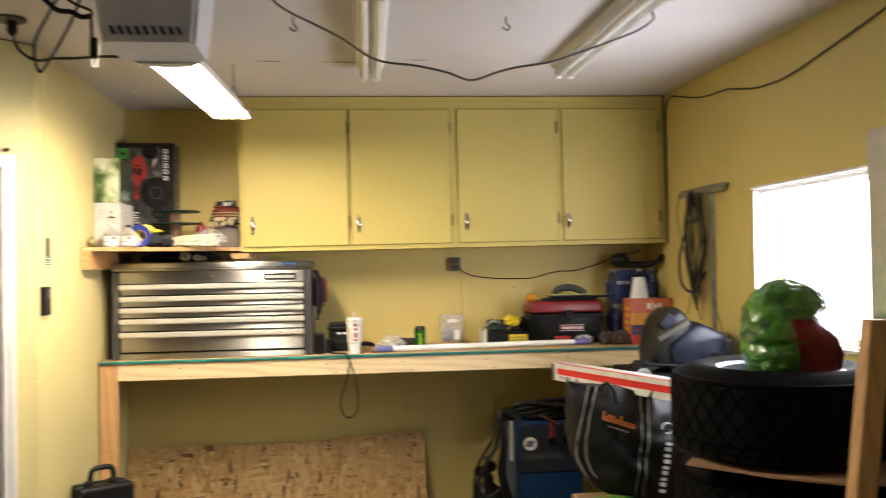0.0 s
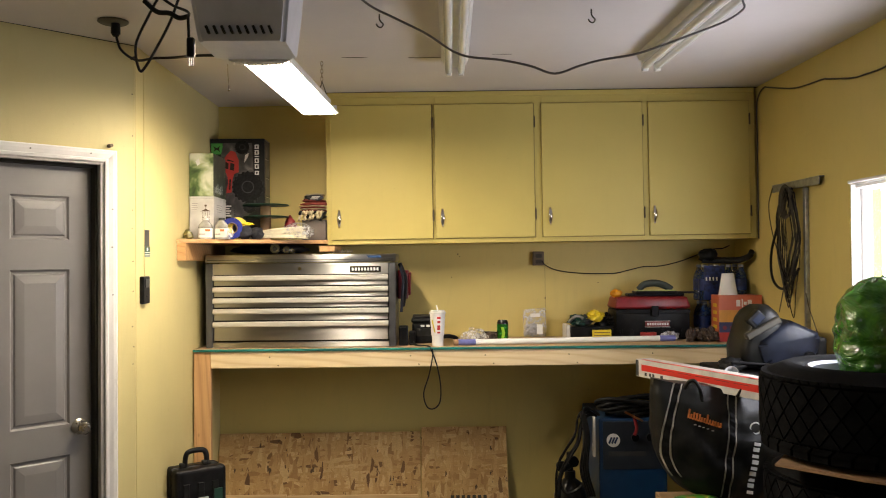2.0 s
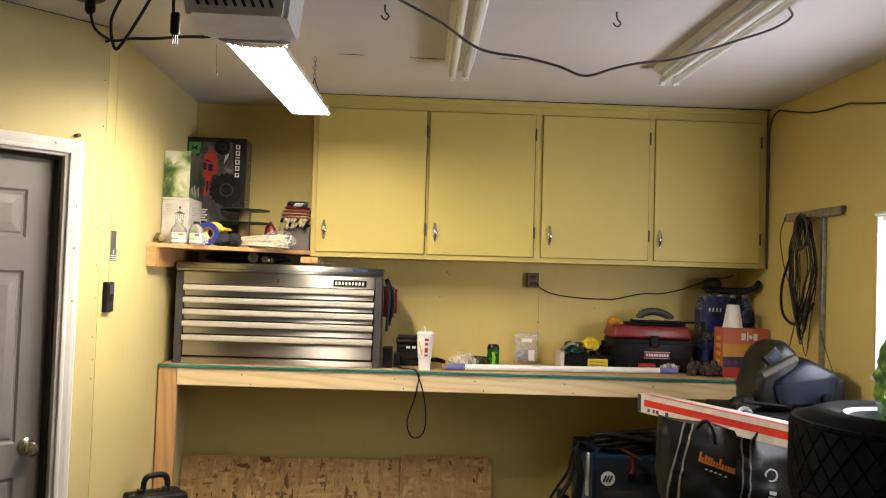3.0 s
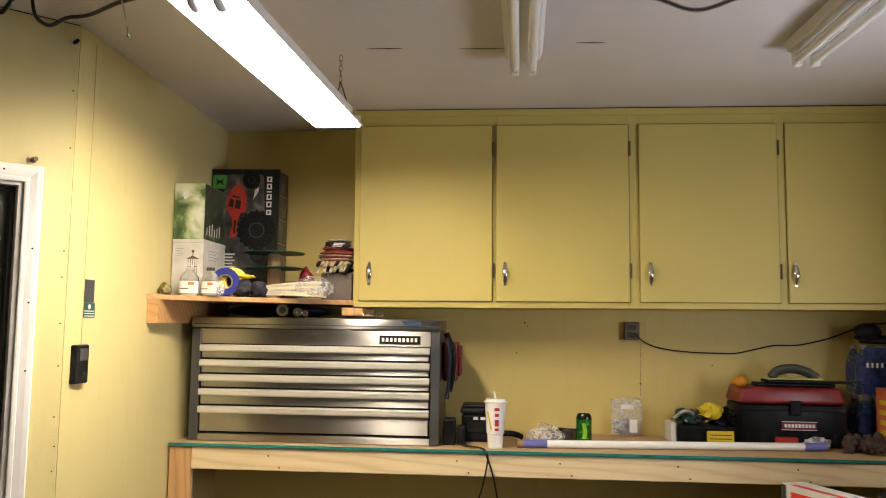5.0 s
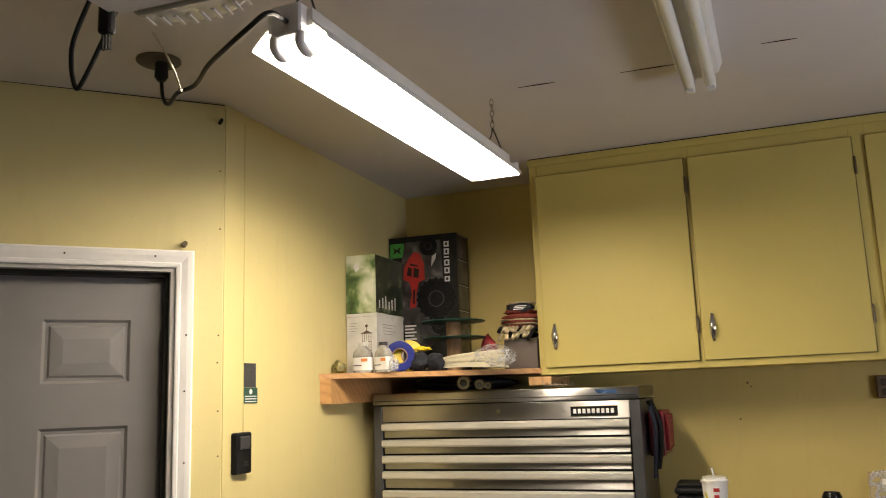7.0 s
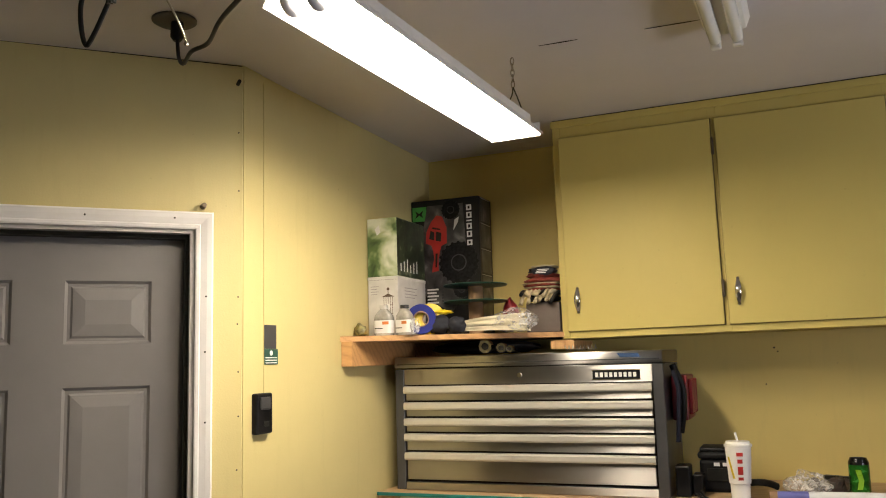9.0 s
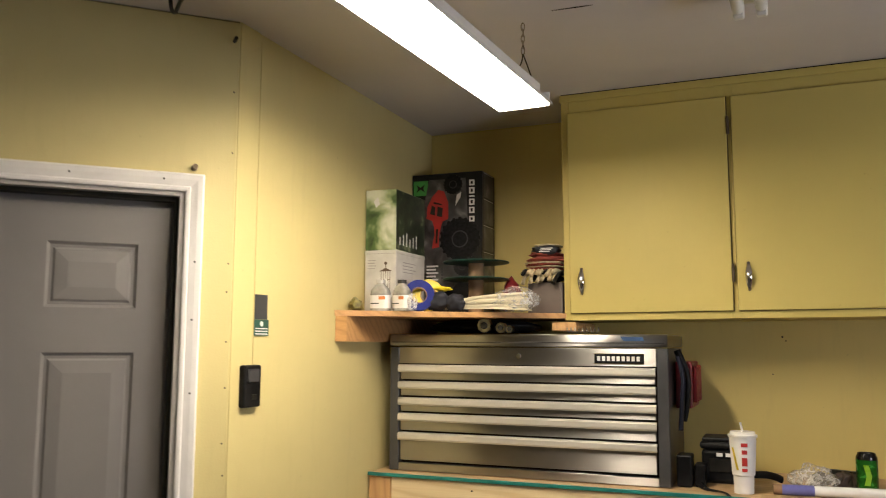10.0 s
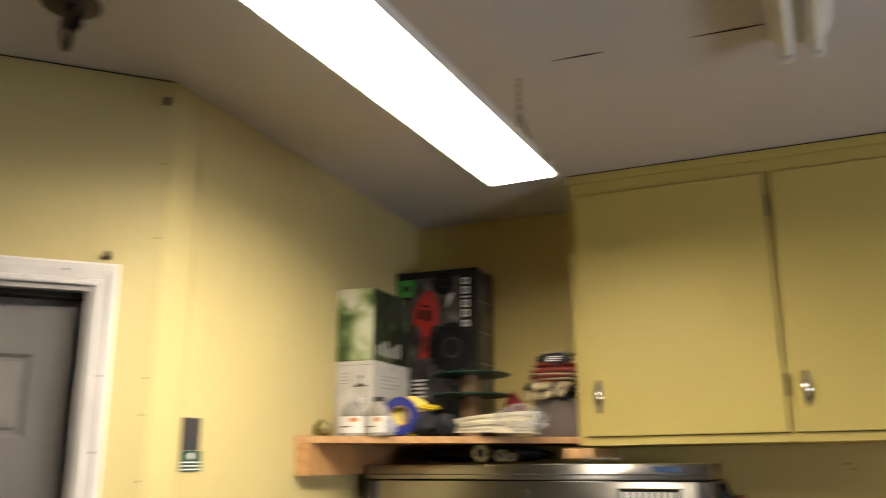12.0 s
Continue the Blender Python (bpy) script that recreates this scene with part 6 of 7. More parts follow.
    for x0, x1, q0, q1 in ((-0.024, -0.002, 0.76, 0.90), (0.006, 0.013, 0.74, 0.92), (0.018, 0.034, 0.79, 0.86), (0.040, 0.062, 0.76, 0.90)):
        on_front(c, d_, x0, h_ * q0, x1, h_ * q1, ink_white, up=0.0016)
    for k in range(3):
        poly_front(c, d_, disc(-0.09 + 0.04 * k, h_ * 0.3, 0.012, 10), plain("dark red dots", (0.2, 0.02, 0.04), 0.5), up=0.0016)
    bm = bmesh.new()
    for k in range(5):
        box(bm, -w_ - 0.0012, -0.03, 0.03 + 0.04 * k, -w_ - 0.0003, 0.03, 0.05 + 0.04 * k)
    part("side_print", bm, ink_yellow, c)
    bm = bmesh.new()
    lathe(bm, [(0.053, 0.0), (0.050, 0.008), (0.033, 0.118), (0.030, 0.120), (0.0, 0.120)], Matrix.Translation((1.515, 4.92, 1.3465)), 24)
    solid("paper_cup", bm, paper_white, "white paper cup upside down on the carton", "cup", smooth=40)
    rng = random.Random(5)
    for k in range(10):
        bm = bmesh.new()
        lump(bm, (1.29 + 0.14 * rng.random(), 4.84 + 0.12 * rng.random(), z + 0.03), (0.026, 0.022, 0.02 + 0.02 * rng.random()), 0.7, 2.5, 3, 150 + k, 0.9)
        solid("scrap_metal", bm, leather, "rusty dark scrap piled on the bench", "scrap", "bench scraps")


spread(bench_things)

# ---------------------------------------------------------------- right-hand foreground
def tyre(x, y, z0, ro, width, ri, label):
    t = thing("car_tyre", (x, y, z0), label, "tyre", "stacked tyres")
    m = Matrix.Translation((x, y, z0))
    w = width
    bm = bmesh.new()
    lathe(bm, [(ri, 0.028), (ri + 0.012, 0.014), (ri + 0.05, 0.0), (ro - 0.060, 0.006), (ro - 0.026, 0.026), (ro - 0.009, 0.05), (ro - 0.008, w / 2), (ro - 0.009, w - 0.05), (ro - 0.030, w - 0.030), (ro - 0.070, w - 0.010), (ri + 0.06, w), (ri + 0.012, w - 0.014), (ri, w - 0.028)], m, 64, close=True)
    part("casing", bm, rubber, t, smooth=45)
    # tread: a lattice of long diamond blocks between crossing grooves, with shoulder blocks on both sides
    bm = bmesh.new()
    n = 34
    step = 2 * math.pi / n

    def block(corners, rin, rout):
        """A raised block over corners given as (angle, height)."""
        low = [bm.verts.new((x + rin * math.cos(p), y + rin * math.sin(p), z0 + q)) for p, q in corners]
        top = [bm.verts.new((x + rout * math.cos(p), y + rout * math.sin(p), z0 + q)) for p, q in corners]
        for i in range(len(corners)):
            j = (i + 1) % len(corners)
            bm.faces.new((low[i], low[j], top[j], top[i]))
        bm.faces.new(top)

    z_low, z_high, bands = w * 0.24, w * 0.84, 4
    dz = (z_high - z_low) / bands
    slant = step * 0.45
    for row in range(bands + 1):
        zc = z_low + dz * row
        for i in range(n):
            c = (i + 0.5 * (row % 2)) * step
            up, down = (0.0 if row == bands else dz * 0.90), (0.0 if row == 0 else dz * 0.90)
            ring = [(c + slant, zc)] + ([(c, zc + up)] if up else []) + [(c - slant, zc)] + ([(c, zc - down)] if down else [])
            block(ring, ro - 0.012, ro)
    for i in range(n):
        c = i * step
        block([(c, 0.047), (c + step * 0.84, 0.047), (c + step * 1.1, z_low - 0.006), (c + step * 0.26, z_low - 0.006)], ro - 0.014, ro - 0.002)
        block([(c, 0.024), (c + step * 0.84, 0.024), (c + step * 0.84, 0.046), (c, 0.046)], ro - 0.036, ro - 0.006)
        for b0 in (0.0, 0.5):
            block([(c + step * b0, z_high + 0.006), (c + step * (b0 + 0.44), z_high + 0.006), (c + step * (b0 + 0.36), w - 0.032), (c + step * (b0 - 0.08), w - 0.032)], ro - 0.030, ro - 0.008)
    tagged(part("tread", bm, rubber, t, "diamond tread blocks between crossing grooves"), kind="stuff")
    return t, m


def squared(build, along=0.047, lift=0.0104):
    """Builds loose goods on a plan that runs a little skew to the room, and squares them: nearer things move left and rise a touch."""
    before = set(bpy.data.objects)
    build()
    for root in [o for o in bpy.data.objects if o not in before and o.parent is None]:
        meshes = [o for o in [root, *root.children, *[g for c in root.children for g in c.children]] if o.type == "MESH"]
        spots = [root.matrix_basis @ Vector(c) for o in meshes for c in o.bound_box]
        ys, tops = [p.y for p in spots], [p.z for p in spots]
        off = CF - (min(ys) + max(ys)) / 2
        m = Matrix.Translation((-along * off, 0, 0 if root.name.startswith("car_tyre") else lift * off))
        if min(tops) < 0.02 and not root.name.startswith("car_tyre"):
            m = Matrix.Translation((-along * off, 0, 0)) @ Matrix.Diagonal((1, 1, 1 + lift * off / max(tops), 1))
        root.matrix_basis = m @ root.matrix_basis


def foreground():
    tx, ty, ro, w = 1.417, 3.02, 0.365, 0.275
    z1 = 0.890
    zs = [0.0, 0.292, 0.585]
    for k, zz in enumerate(zs):
        tyre(tx + 0.012 * (k - 1), ty + 0.01 * k, zz, ro - 0.006, w, 0.21, "worn black car tyre in the stack")
    bm = bmesh.new()
    pts = [(tx - 0.385, ty - 0.12), (tx - 0.20, ty - 0.33), (tx - 0.02, ty - 0.46), (tx + 0.2, ty - 0.5), (tx + 0.30, ty), (tx - 0.1, ty + 0.3)]
    prism(bm, pts, 0.8625, 0.8690)
    solid("cardboard_sheet", bm, cardboard, "torn brown cardboard between the tyres", "cardboard")
    t, m = tyre(tx, ty, z1, ro, 0.305, 0.205, "black car tyre with crossed tread on an alloy rim")
    bm = bmesh.new()
    lathe(bm, [(0.204, 0.03), (0.204, 0.275), (0.212, 0.288), (0.205, 0.292), (0.192, 0.282), (0.185, 0.20), (0.175, 0.12), (0.15, 0.10), (0.0, 0.09)], m, 48)
    rim = part("rim", bm, plain("alloy rim", (0.11, 0.115, 0.13), 0.38, metal=1.0, var=0.06), t, "bright alloy rim", 40)
    for k in range(10):
        q = m @ pose(0, 0, 0, 0, 0, 36 * k)
        bm = bmesh.new()
        box(bm, 0.04, -0.014, 0.105, 0.18, 0.014, 0.15, bevel=0.006, m=q)
        part("spoke", bm, chrome, rim)
    # soil bag standing in the rim
    b = thing("soil_bag", (tx + 0.03, ty - 0.02, z1 + 0.14), "crumpled green plastic soil bag with a red label", "bag")
    sections = [(0.98, -0.12, 0.14, 0.10), (1.148, -0.145, 0.175, 0.125), (1.22, -0.155, 0.172, 0.125), (1.28, -0.157, 0.135, 0.115), (1.325, -0.152, 0.085, 0.10), (1.345, -0.150, 0.082, 0.095), (1.368, -0.146, 0.125, 0.092), (1.398, -0.138, 0.130, 0.084), (1.425, -0.120, 0.105, 0.070), (1.448, -0.095, 0.055, 0.052), (1.463, -0.055, 0.005, 0.02)]

    def bag_skin(v, a, out=0.0):
        """A point of the bag at the height v (0 to 1) and the angle a round it."""
        f = v * (len(sections) - 1)
        i = min(int(f), len(sections) - 2)
        g = f - i
        z, l0, r0_, d0 = [p * (1 - g) + q * g for p, q in zip(sections[i], sections[i + 1])]
        ca, sa = math.cos(a), math.sin(a)
        cx = math.copysign(abs(ca) ** 0.7, ca)
        sy = math.copysign(abs(sa) ** 0.8, sa)
        k = 1 + 0.10 * noise.noise(Vector((ca * 1.6, sa * 1.6, z * 9))) + 0.07 * noise.noise(Vector((ca * 2.5, sa * 2.5, z * 30))) - 0.09 * abs(noise.noise(Vector((ca * 2.2 + z * 6, sa * 2.2, z * 14 + 5)))) + out
        return Vector((tx + 0.015 + (l0 + r0_) / 2 + (r0_ - l0) / 2 * cx * k, ty - 0.05 + d0 * sy * k - 0.02 * v, z + 0.012 * noise.noise(Vector((ca * 3, sa * 3, 7)))))

    bm = bmesh.new()
    NV, NA = 64, 72
    rings = [[bm.verts.new(bag_skin(i / NV, 2 * math.pi * j / NA)) for j in range(NA)] for i in range(NV + 1)]
    for p0, p1 in zip(rings, rings[1:]):
        for j in range(NA):
            bm.faces.new((p0[j], p0[(j + 1) % NA], p1[(j + 1) % NA], p1[j]))
    bm.faces.new(rings[0][::-1])
    bm.faces.new(rings[-1])
    m2, n2, l2, p2 = shader("glossy green bag film")
    f = noise_tex(n2, l2, mapped(n2, l2, 1.0), 8, 4, 0.55, 0.5)
    l2.new(ramp(n2, l2, f, [(0.3, (0.014, 0.06, 0.006)), (0.45, (0.035, 0.16, 0.014)), (0.6, (0.08, 0.26, 0.02)), (0.72, (0.14, 0.18, 0.04)), (0.8, (0.07, 0.06, 0.024))]), p2.inputs["Base Color"])
    p2.inputs["Roughness"].default_value, p2.inputs["Coat Weight"].default_value = 0.2, 0.6
    crink = noise_tex(n2, l2, mapped(n2, l2, (1, 1, 1.6)), 7, 3, 0.5, 1.8)
    bumped(n2, l2, p2, crink, 1.0, 0.03)
    body = part("bag_body", bm, m2, b, "shiny green crinkled film", 180)
    # red label wrapped on the bag's flank
    bm = bmesh.new()
    rows = [[bm.verts.new(bag_skin(0.04 + 0.42 * i / 14, -1.78 + 0.2 * i / 14 + (1.65 - 0.3 * i / 14) * k / 14, 0.015)) for k in range(15)] for i in range(15)]
    for p0, p1 in zip(rows, rows[1:]):
        for i in range(14):
            bm.faces.new((p0[i], p0[i + 1], p1[i + 1], p1[i]))
    bmesh.ops.solidify(bm, geom=bm.faces[:], thickness=0.002)
    part("bag_label", bm, photo_print("dark red label", [(0.35, (0.16, 0.01, 0.012)), (0.6, (0.36, 0.02, 0.025)), (0.8, (0.16, 0.05, 0.03))], 16), body, "dark red label", 180)
    # loose 2x4 leaning on the tyres
    bm = bmesh.new()
    mm = Matrix(((1, 0, 0.137, 1.195), (0, 1, 0.02, 2.36), (0, 0, 1, 0), (0, 0, 0, 1)))
    box(bm, 0.0, 0.0, 0.0, 0.062, 0.05, 1.358, bevel=0.003, m=mm)
    solid("timber_post", bm, pine_up, "rough pine stud leaning on the tyre stack", "timber")
    # vinyl sports bag
    b = thing("sports_bag", (1.05, 3.80, 0.0), "black vinyl sports bag with cream straps", "bag")
    bm = bmesh.new()
    nx, nz = 28, 26
    def bag_point(u, v, side):
        bulge = math.sin(math.pi * min(1, max(0, u))) ** 0.5 * (math.sin(math.pi * (0.12 + 0.86 * v)) ** 0.6)
        crumple = 0.022 * noise.noise(Vector((u * 5, v * 5, side * 3))) + 0.008 * noise.noise(Vector((u * 14, v * 12, side))) - 0.014 * abs(noise.noise(Vector((u * 9 + v * 4, v * 3, side + 9))))
        left = 0.850 - 0.012 * math.sin(math.pi * v) + 0.10 * (1 - v) ** 4
        top = 1.025 + 0.02 * noise.noise(Vector((u * 4, 1, 2))) - 0.09 * u
        foot = 0.515 + 0.05 * (1 - u) ** 6
        return Vector((left + (1.42 - left) * u, 3.86 + side * (0.03 + 0.115 * bulge) + crumple * 1.2, foot + v * (top - foot)))
    def on_bag(x, z):
        """The point of the bag's front at a given x and height."""
        u = v = 0.5
        for k in range(12):
            q = bag_point(u, v, -1)
            u, v = min(1, max(0, u + (x - q.x) / 0.57)), min(1, max(0, v + (z - q.z) / 0.5))
        return bag_point(u, v, -1)
    grids = []
    for side in (-1, 1):
        g = [[bm.verts.new(bag_point(i / nx, k / nz, side)) for i in range(nx + 1)] for k in range(nz + 1)]
        grids.append(g)
        for k in range(nz):
            for i in range(nx):
                bm.faces.new((g[k][i], g[k][i + 1], g[k + 1][i + 1], g[k + 1][i]))
    a, c = grids
    rim_loop = [(0, i) for i in range(nx)] + [(k, nx) for k in range(nz)] + [(nz, i) for i in range(nx, 0, -1)] + [(k, 0) for k in range(nz, 0, -1)]
    for (k0, i0), (k1, i1) in zip(rim_loop, rim_loop[1:] + rim_loop[:1]):
        bm.faces.new((a[k0][i0], a[k1][i1], c[k1][i1], c[k0][i0]))
    part("bag_body", bm, vinyl, b, "crumpled black vinyl", 50)
    def strap(points):
        path = smooth_path([Vector((x, 0, z)) for x, z in points], 6)
        for name, du, m_, wd, up in (("strap", 0.0, cord_black, 0.012, 0.003), ("strap_edge", -0.016, strap_cream, 0.0034, 0.0045), ("strap_edge", 0.016, strap_cream, 0.0034, 0.0045)):
            bm = bmesh.new()
            lanes = [[bm.verts.new(on_bag(p.x + du + e, p.z) + Vector((0, -up, 0))) for p in path] for e in (-wd, wd)]
            for i in range(len(path) - 1):
                bm.faces.new((lanes[0][i], lanes[1][i], lanes[1][i + 1], lanes[0][i + 1]))
            bmesh.ops.solidify(bm, geom=bm.faces[:], thickness=0.003)
            part(name, bm, m_, b)
    strap([(0.948, 1.012), (0.920, 0.93), (0.890, 0.83), (0.882, 0.74), (0.905, 0.655), (0.930, 0.615)])
    strap([(1.172, 0.962), (1.156, 0.88), (1.143, 0.77), (1.130, 0.64), (1.124, 0.53)])
    for pts in ([(0.955, 3.735, 0.995), (0.968, 3.72, 1.024), (0.990, 3.71, 1.028), (1.012, 3.71, 0.99), (1.024, 3.725, 0.945)], [(1.172, 3.72, 0.96), (1.195, 3.70, 1.005), (1.225, 3.69, 1.012), (1.25, 3.70, 0.97)]):
        bm = bmesh.new()
        cable(bm, pts, 0.013, 6, 10, 0.6)
        part("carry_handle", bm, vinyl, b, "shiny black folded handle", 60)
    # printed mark in orange strokes
    for k in range(13):
        f = k / 12
        q = on_bag(0.974 + 0.120 * f, 0.868 - 0.036 * f)
        hh = 0.038 if k in (0, 7) else 0.030 if k in (2, 3, 4) else 0.020
        bm = bmesh.new()
        box(bm, -0.0036, -0.006, 0.0, 0.0036, -0.002, hh, m=Matrix.Translation(q) @ pose(0, 0, 0, 0, 10, 0))
        if k not in (0, 6):
            box(bm, -0.006, -0.0062, 0.0, 0.006, -0.002, 0.005, m=Matrix.Translation(q))
        part("print_stroke", bm, ink_orange, b)
    for k in range(5):
        q = on_bag(1.000 + 0.016 * k, 0.838 - 0.005 * k)
        bm = bmesh.new()
        box(bm, -0.005, -0.004, 0.0, 0.005, -0.002, 0.004, m=Matrix.Translation(q))
        part("print_stroke", bm, ink_white, b)
    # pale round mark and upright strokes on the end
    q = on_bag(1.252, 0.825)
    bm = bmesh.new()
    lathe(bm, [(0.020, 0.004), (0.026, 0.004), (0.026, 0.006), (0.020, 0.006)], Matrix.Translation(q) @ pose(0, 0, 0, 90, 0, 0), 24, close=True)
    part("print_ring", bm, ink_white, b)
    for k in range(9):
        q = on_bag(1.249 - 0.0028 * k, 0.765 - 0.026 * k)
        bm = bmesh.new()
        box(bm, -0.013, -0.006, -0.009, 0.013, -0.003, 0.004 + 0.004 * (k % 2), m=Matrix.Translation(q) @ pose(0, 0, 0, 0, 10, 0))
        part("print_stroke", bm, ink_white, b)
    # what the bag rests on
    c, w_, d_, h_ = carton("brown_carton", 0.90, 3.72, 0.001, 1.42, 4.02, 0.485, cardboard, "plain brown carton under the sports bag", "carton", 0)
    bm = bmesh.new()
    lump(bm, (1.02, 3.76, 0.512), (0.115, 0.06, 0.026), 0.35, 2.2, 3, 61, 0.9)
    lawn = photo_print("bright green film", [(0.35, (0.02, 0.10, 0.012)), (0.55, (0.05, 0.24, 0.02)), (0.72, (0.30, 0.02, 0.02)), (0.8, (0.5, 0.5, 0.45))], 14)
    solid("green_packet", bm, lawn, "bright green plastic packet squashed under the bag", "packet", smooth=180)
    # long lamp carton on top of the bag
    ang = math.degrees(math.atan2(3.60 - 4.365, 1.215 - 0.90))
    c = thing("lamp_carton", pose(0.90, 4.365, 0.962, 0, 0, ang), "long white and red lamp carton across the bag", "carton", own=True)
    L, W, Hh = 0.93, 0.085, 0.085
    bx("carton_body", (0.0, 0.0, 0.0, L, W, Hh), card_white, c, 0.002)
    bx("red_band", (0.045, -0.001, 0.032, L, -0.0002, 0.062), plain("bright red band", (0.62, 0.03, 0.02), 0.4, var=0.05), c)
    bx("red_band", (0.045, 0.0, Hh + 0.0002, L, 0.02, Hh + 0.001), plain("bright red band", (0.62, 0.03, 0.02), 0.4, var=0.05), c)
    bx("end_panel", (-0.001, 0.004, 0.004, -0.0002, W - 0.004, Hh - 0.004), grey_dark, c)
    bx("corner_print", (0.0, -0.001, 0.004, 0.022, -0.0002, Hh - 0.004), grey_dark, c)
    for k, (a0, a1) in enumerate(((0.07, 0.085), (0.105, 0.12), (0.128, 0.145), (0.19, 0.21))):
        bx("small_print", (a0, -0.001, 0.010, a1, -0.0002, 0.025), grey_dark, c)
    for k in range(5):
        bx("band_line", (0.2 + 0.12 * k, -0.0016, 0.052, 0.29 + 0.12 * k, -0.0011, 0.054), grey_dark, c)
    # crate with the welding helmets
    s = thing("storage_crate", (1.45, 4.15, 0.0), "dark plastic crate piled up beside the bench", "crate")
    bx("crate_body", (1.215, 3.96, 0.0, 1.71, 4.36, 0.99), black_plastic, s, 0.02, seg=2)
    bx("crate_lid", (1.205, 3.95, 0.991, 1.715, 4.37, 1.03), cord_black, s, 0.008, seg=2)
    for k in range(4):
        bx("crate_rib", (1.25 + 0.11 * k, 3.952, 0.10, 1.28 + 0.11 * k, 3.9595, 0.9), black_plastic, s, 0.003)
    zz = 1.031

    def shell(h, name, centre, size, turn, mat, power=0.72, cut=None):
        bm = bmesh.new()
        made = bmesh.ops.create_uvsphere(bm, u_segments=28, v_segments=16, radius=1.0)["verts"]
        q = pose(*centre, *turn)
        for v in made:
            n = v.co
            w = Vector([math.copysign(abs(c) ** power, c) for c in n])
            v.co = q @ Vector((w.x * size[0], w.y * size[1] * (1 - 0.15 * w.x), w.z * size[2] * (1 - 0.18 * w.x)))
            v.co.z = max(v.co.z, zz + 0.001)
        return part(name, bm, mat, h, smooth=50)

    h = thing("welding_helmet", (1.33, 4.12, zz), "dark grey welding helmet lying on its side", "helmet", "welding helmets")
    hood = [(1.195, 1.034), (1.192, 1.13), (1.225, 1.20), (1.257, 1.27), (1.297, 1.307), (1.344, 1.328), (1.399, 1.328), (1.455, 1.297), (1.485, 1.26), (1.46, 1.13), (1.44, 1.034)]
    hood = [(1.47 + (x - 1.47) * 0.66, z) for x, z in hood]
    mid = Vector((1.385, 0, 1.16))
    bm = bmesh.new()
    loops = []
    for y, k in ((3.985, 0.62), (3.992, 0.80), (4.005, 0.92), (4.035, 0.985), (4.09, 1.01), (4.17, 0.99), (4.23, 0.90), (4.255, 0.72)):
        loops.append([bm.verts.new((mid.x + (x - mid.x) * k, y, max(zz + 0.001, mid.z + (z - mid.z) * k))) for x, z in hood])
    for p0, p1 in zip(loops, loops[1:]):
        for i in range(len(hood)):
            bm.faces.new((p0[i], p0[(i + 1) % len(hood)], p1[(i + 1) % len(hood)], p1[i]))
    bm.faces.new(loops[0])
    bm.faces.new(loops[-1][::-1])
    part("shell", bm, helmet_grey, h, smooth=62)
    bx("visor_frame", (-0.036, -0.024, -0.026, 0.036, 0.03, 0.026), helmet_grey, h, 0.006, m=pose(1.345, 3.995, 1.268, 0, -45, 0), seg=2)
    bx("visor_glass", (-0.022, -0.028, -0.017, 0.030, -0.0245, 0.017), plain("dark lens glass", (0.02, 0.028, 0.05), 0.08), h, 0.001, m=pose(1.349, 3.995, 1.266, 0, -45, 0))
    bx("chin_edge", (-0.13, -0.02, -0.006, 0.08, 0.02, 0.006), cord_black, h, 0.004, m=pose(1.355, 3.99, 1.065, 0, 4, 0))
    h = thing("welding_helmet", (1.55, 4.08, zz), "blue-grey welding helmet leaning on another", "helmet", "welding helmets")
    bm = bmesh.new()
    front = [(1.345, 1.155), (1.50, 1.262), (1.645, 1.198), (1.625, 1.10), (1.59, 1.065), (1.375, 1.05)]
    mid = Vector((1.505, 0, 1.15))
    loops = []
    for y, k in ((3.965, 0.80), (3.975, 0.93), (4.0, 1.0), (4.12, 1.04), (4.2, 0.96)):
        loops.append([bm.verts.new((mid.x + (x - mid.x) * k, y, max(zz + 0.001, mid.z + (z - mid.z) * k))) for x, z in front])
    for p0, p1 in zip(loops, loops[1:]):
        for i in range(6):
            bm.faces.new((p0[i], p0[(i + 1) % 6], p1[(i + 1) % 6], p1[i]))
    bm.faces.new(loops[0])
    bm.faces.new(loops[-1][::-1])
    bmesh.ops.bevel(bm, geom=[e for e in bm.edges if abs(e.verts[0].co.y - e.verts[1].co.y) > 0.004], offset=0.012, segments=2, affect="EDGES")
    part("shell", bm, helmet_blue, h, smooth=40)
    bx("head_band", (-0.085, -0.02, -0.014, 0.085, 0.02, 0.014), plain("olive webbing", (0.045, 0.040, 0.026), 0.6), h, 0.004, m=pose(1.372, 3.975, 1.226, 0, -28, 0), label="worn olive band")
    bm = bmesh.new()
    rod(bm, (1.575, 3.945, 1.10), (1.575, 3.972, 1.10), 0.022, seg=14)
    part("knob", bm, black_plastic, h, smooth=40)
    bx("rear_rim", (1.62, 4.0, 1.035, 1.68, 4.18, 1.18), cord_black, h, 0.015, seg=2)
    bm = bmesh.new()
    lump(bm, (1.255, 4.03, 1.055), (0.055, 0.06, 0.03), 0.6, 2.5, 3, 170, 0.7)
    solid("dark_rag", bm, cord_black, "dark rag beside the helmets", "rag", smooth=180)
    c, w_, d_, h_ = carton("black_carton", 1.19, 3.87, 0.985, 1.40, 3.945, 1.03, card_black, "low black carton with green marks", "carton", 0)
    for k in range(4):
        on_front(c, d_, -0.08 + 0.022 * k, 0.015, -0.066 + 0.022 * k, 0.036, ink_green)
    bm = bmesh.new()
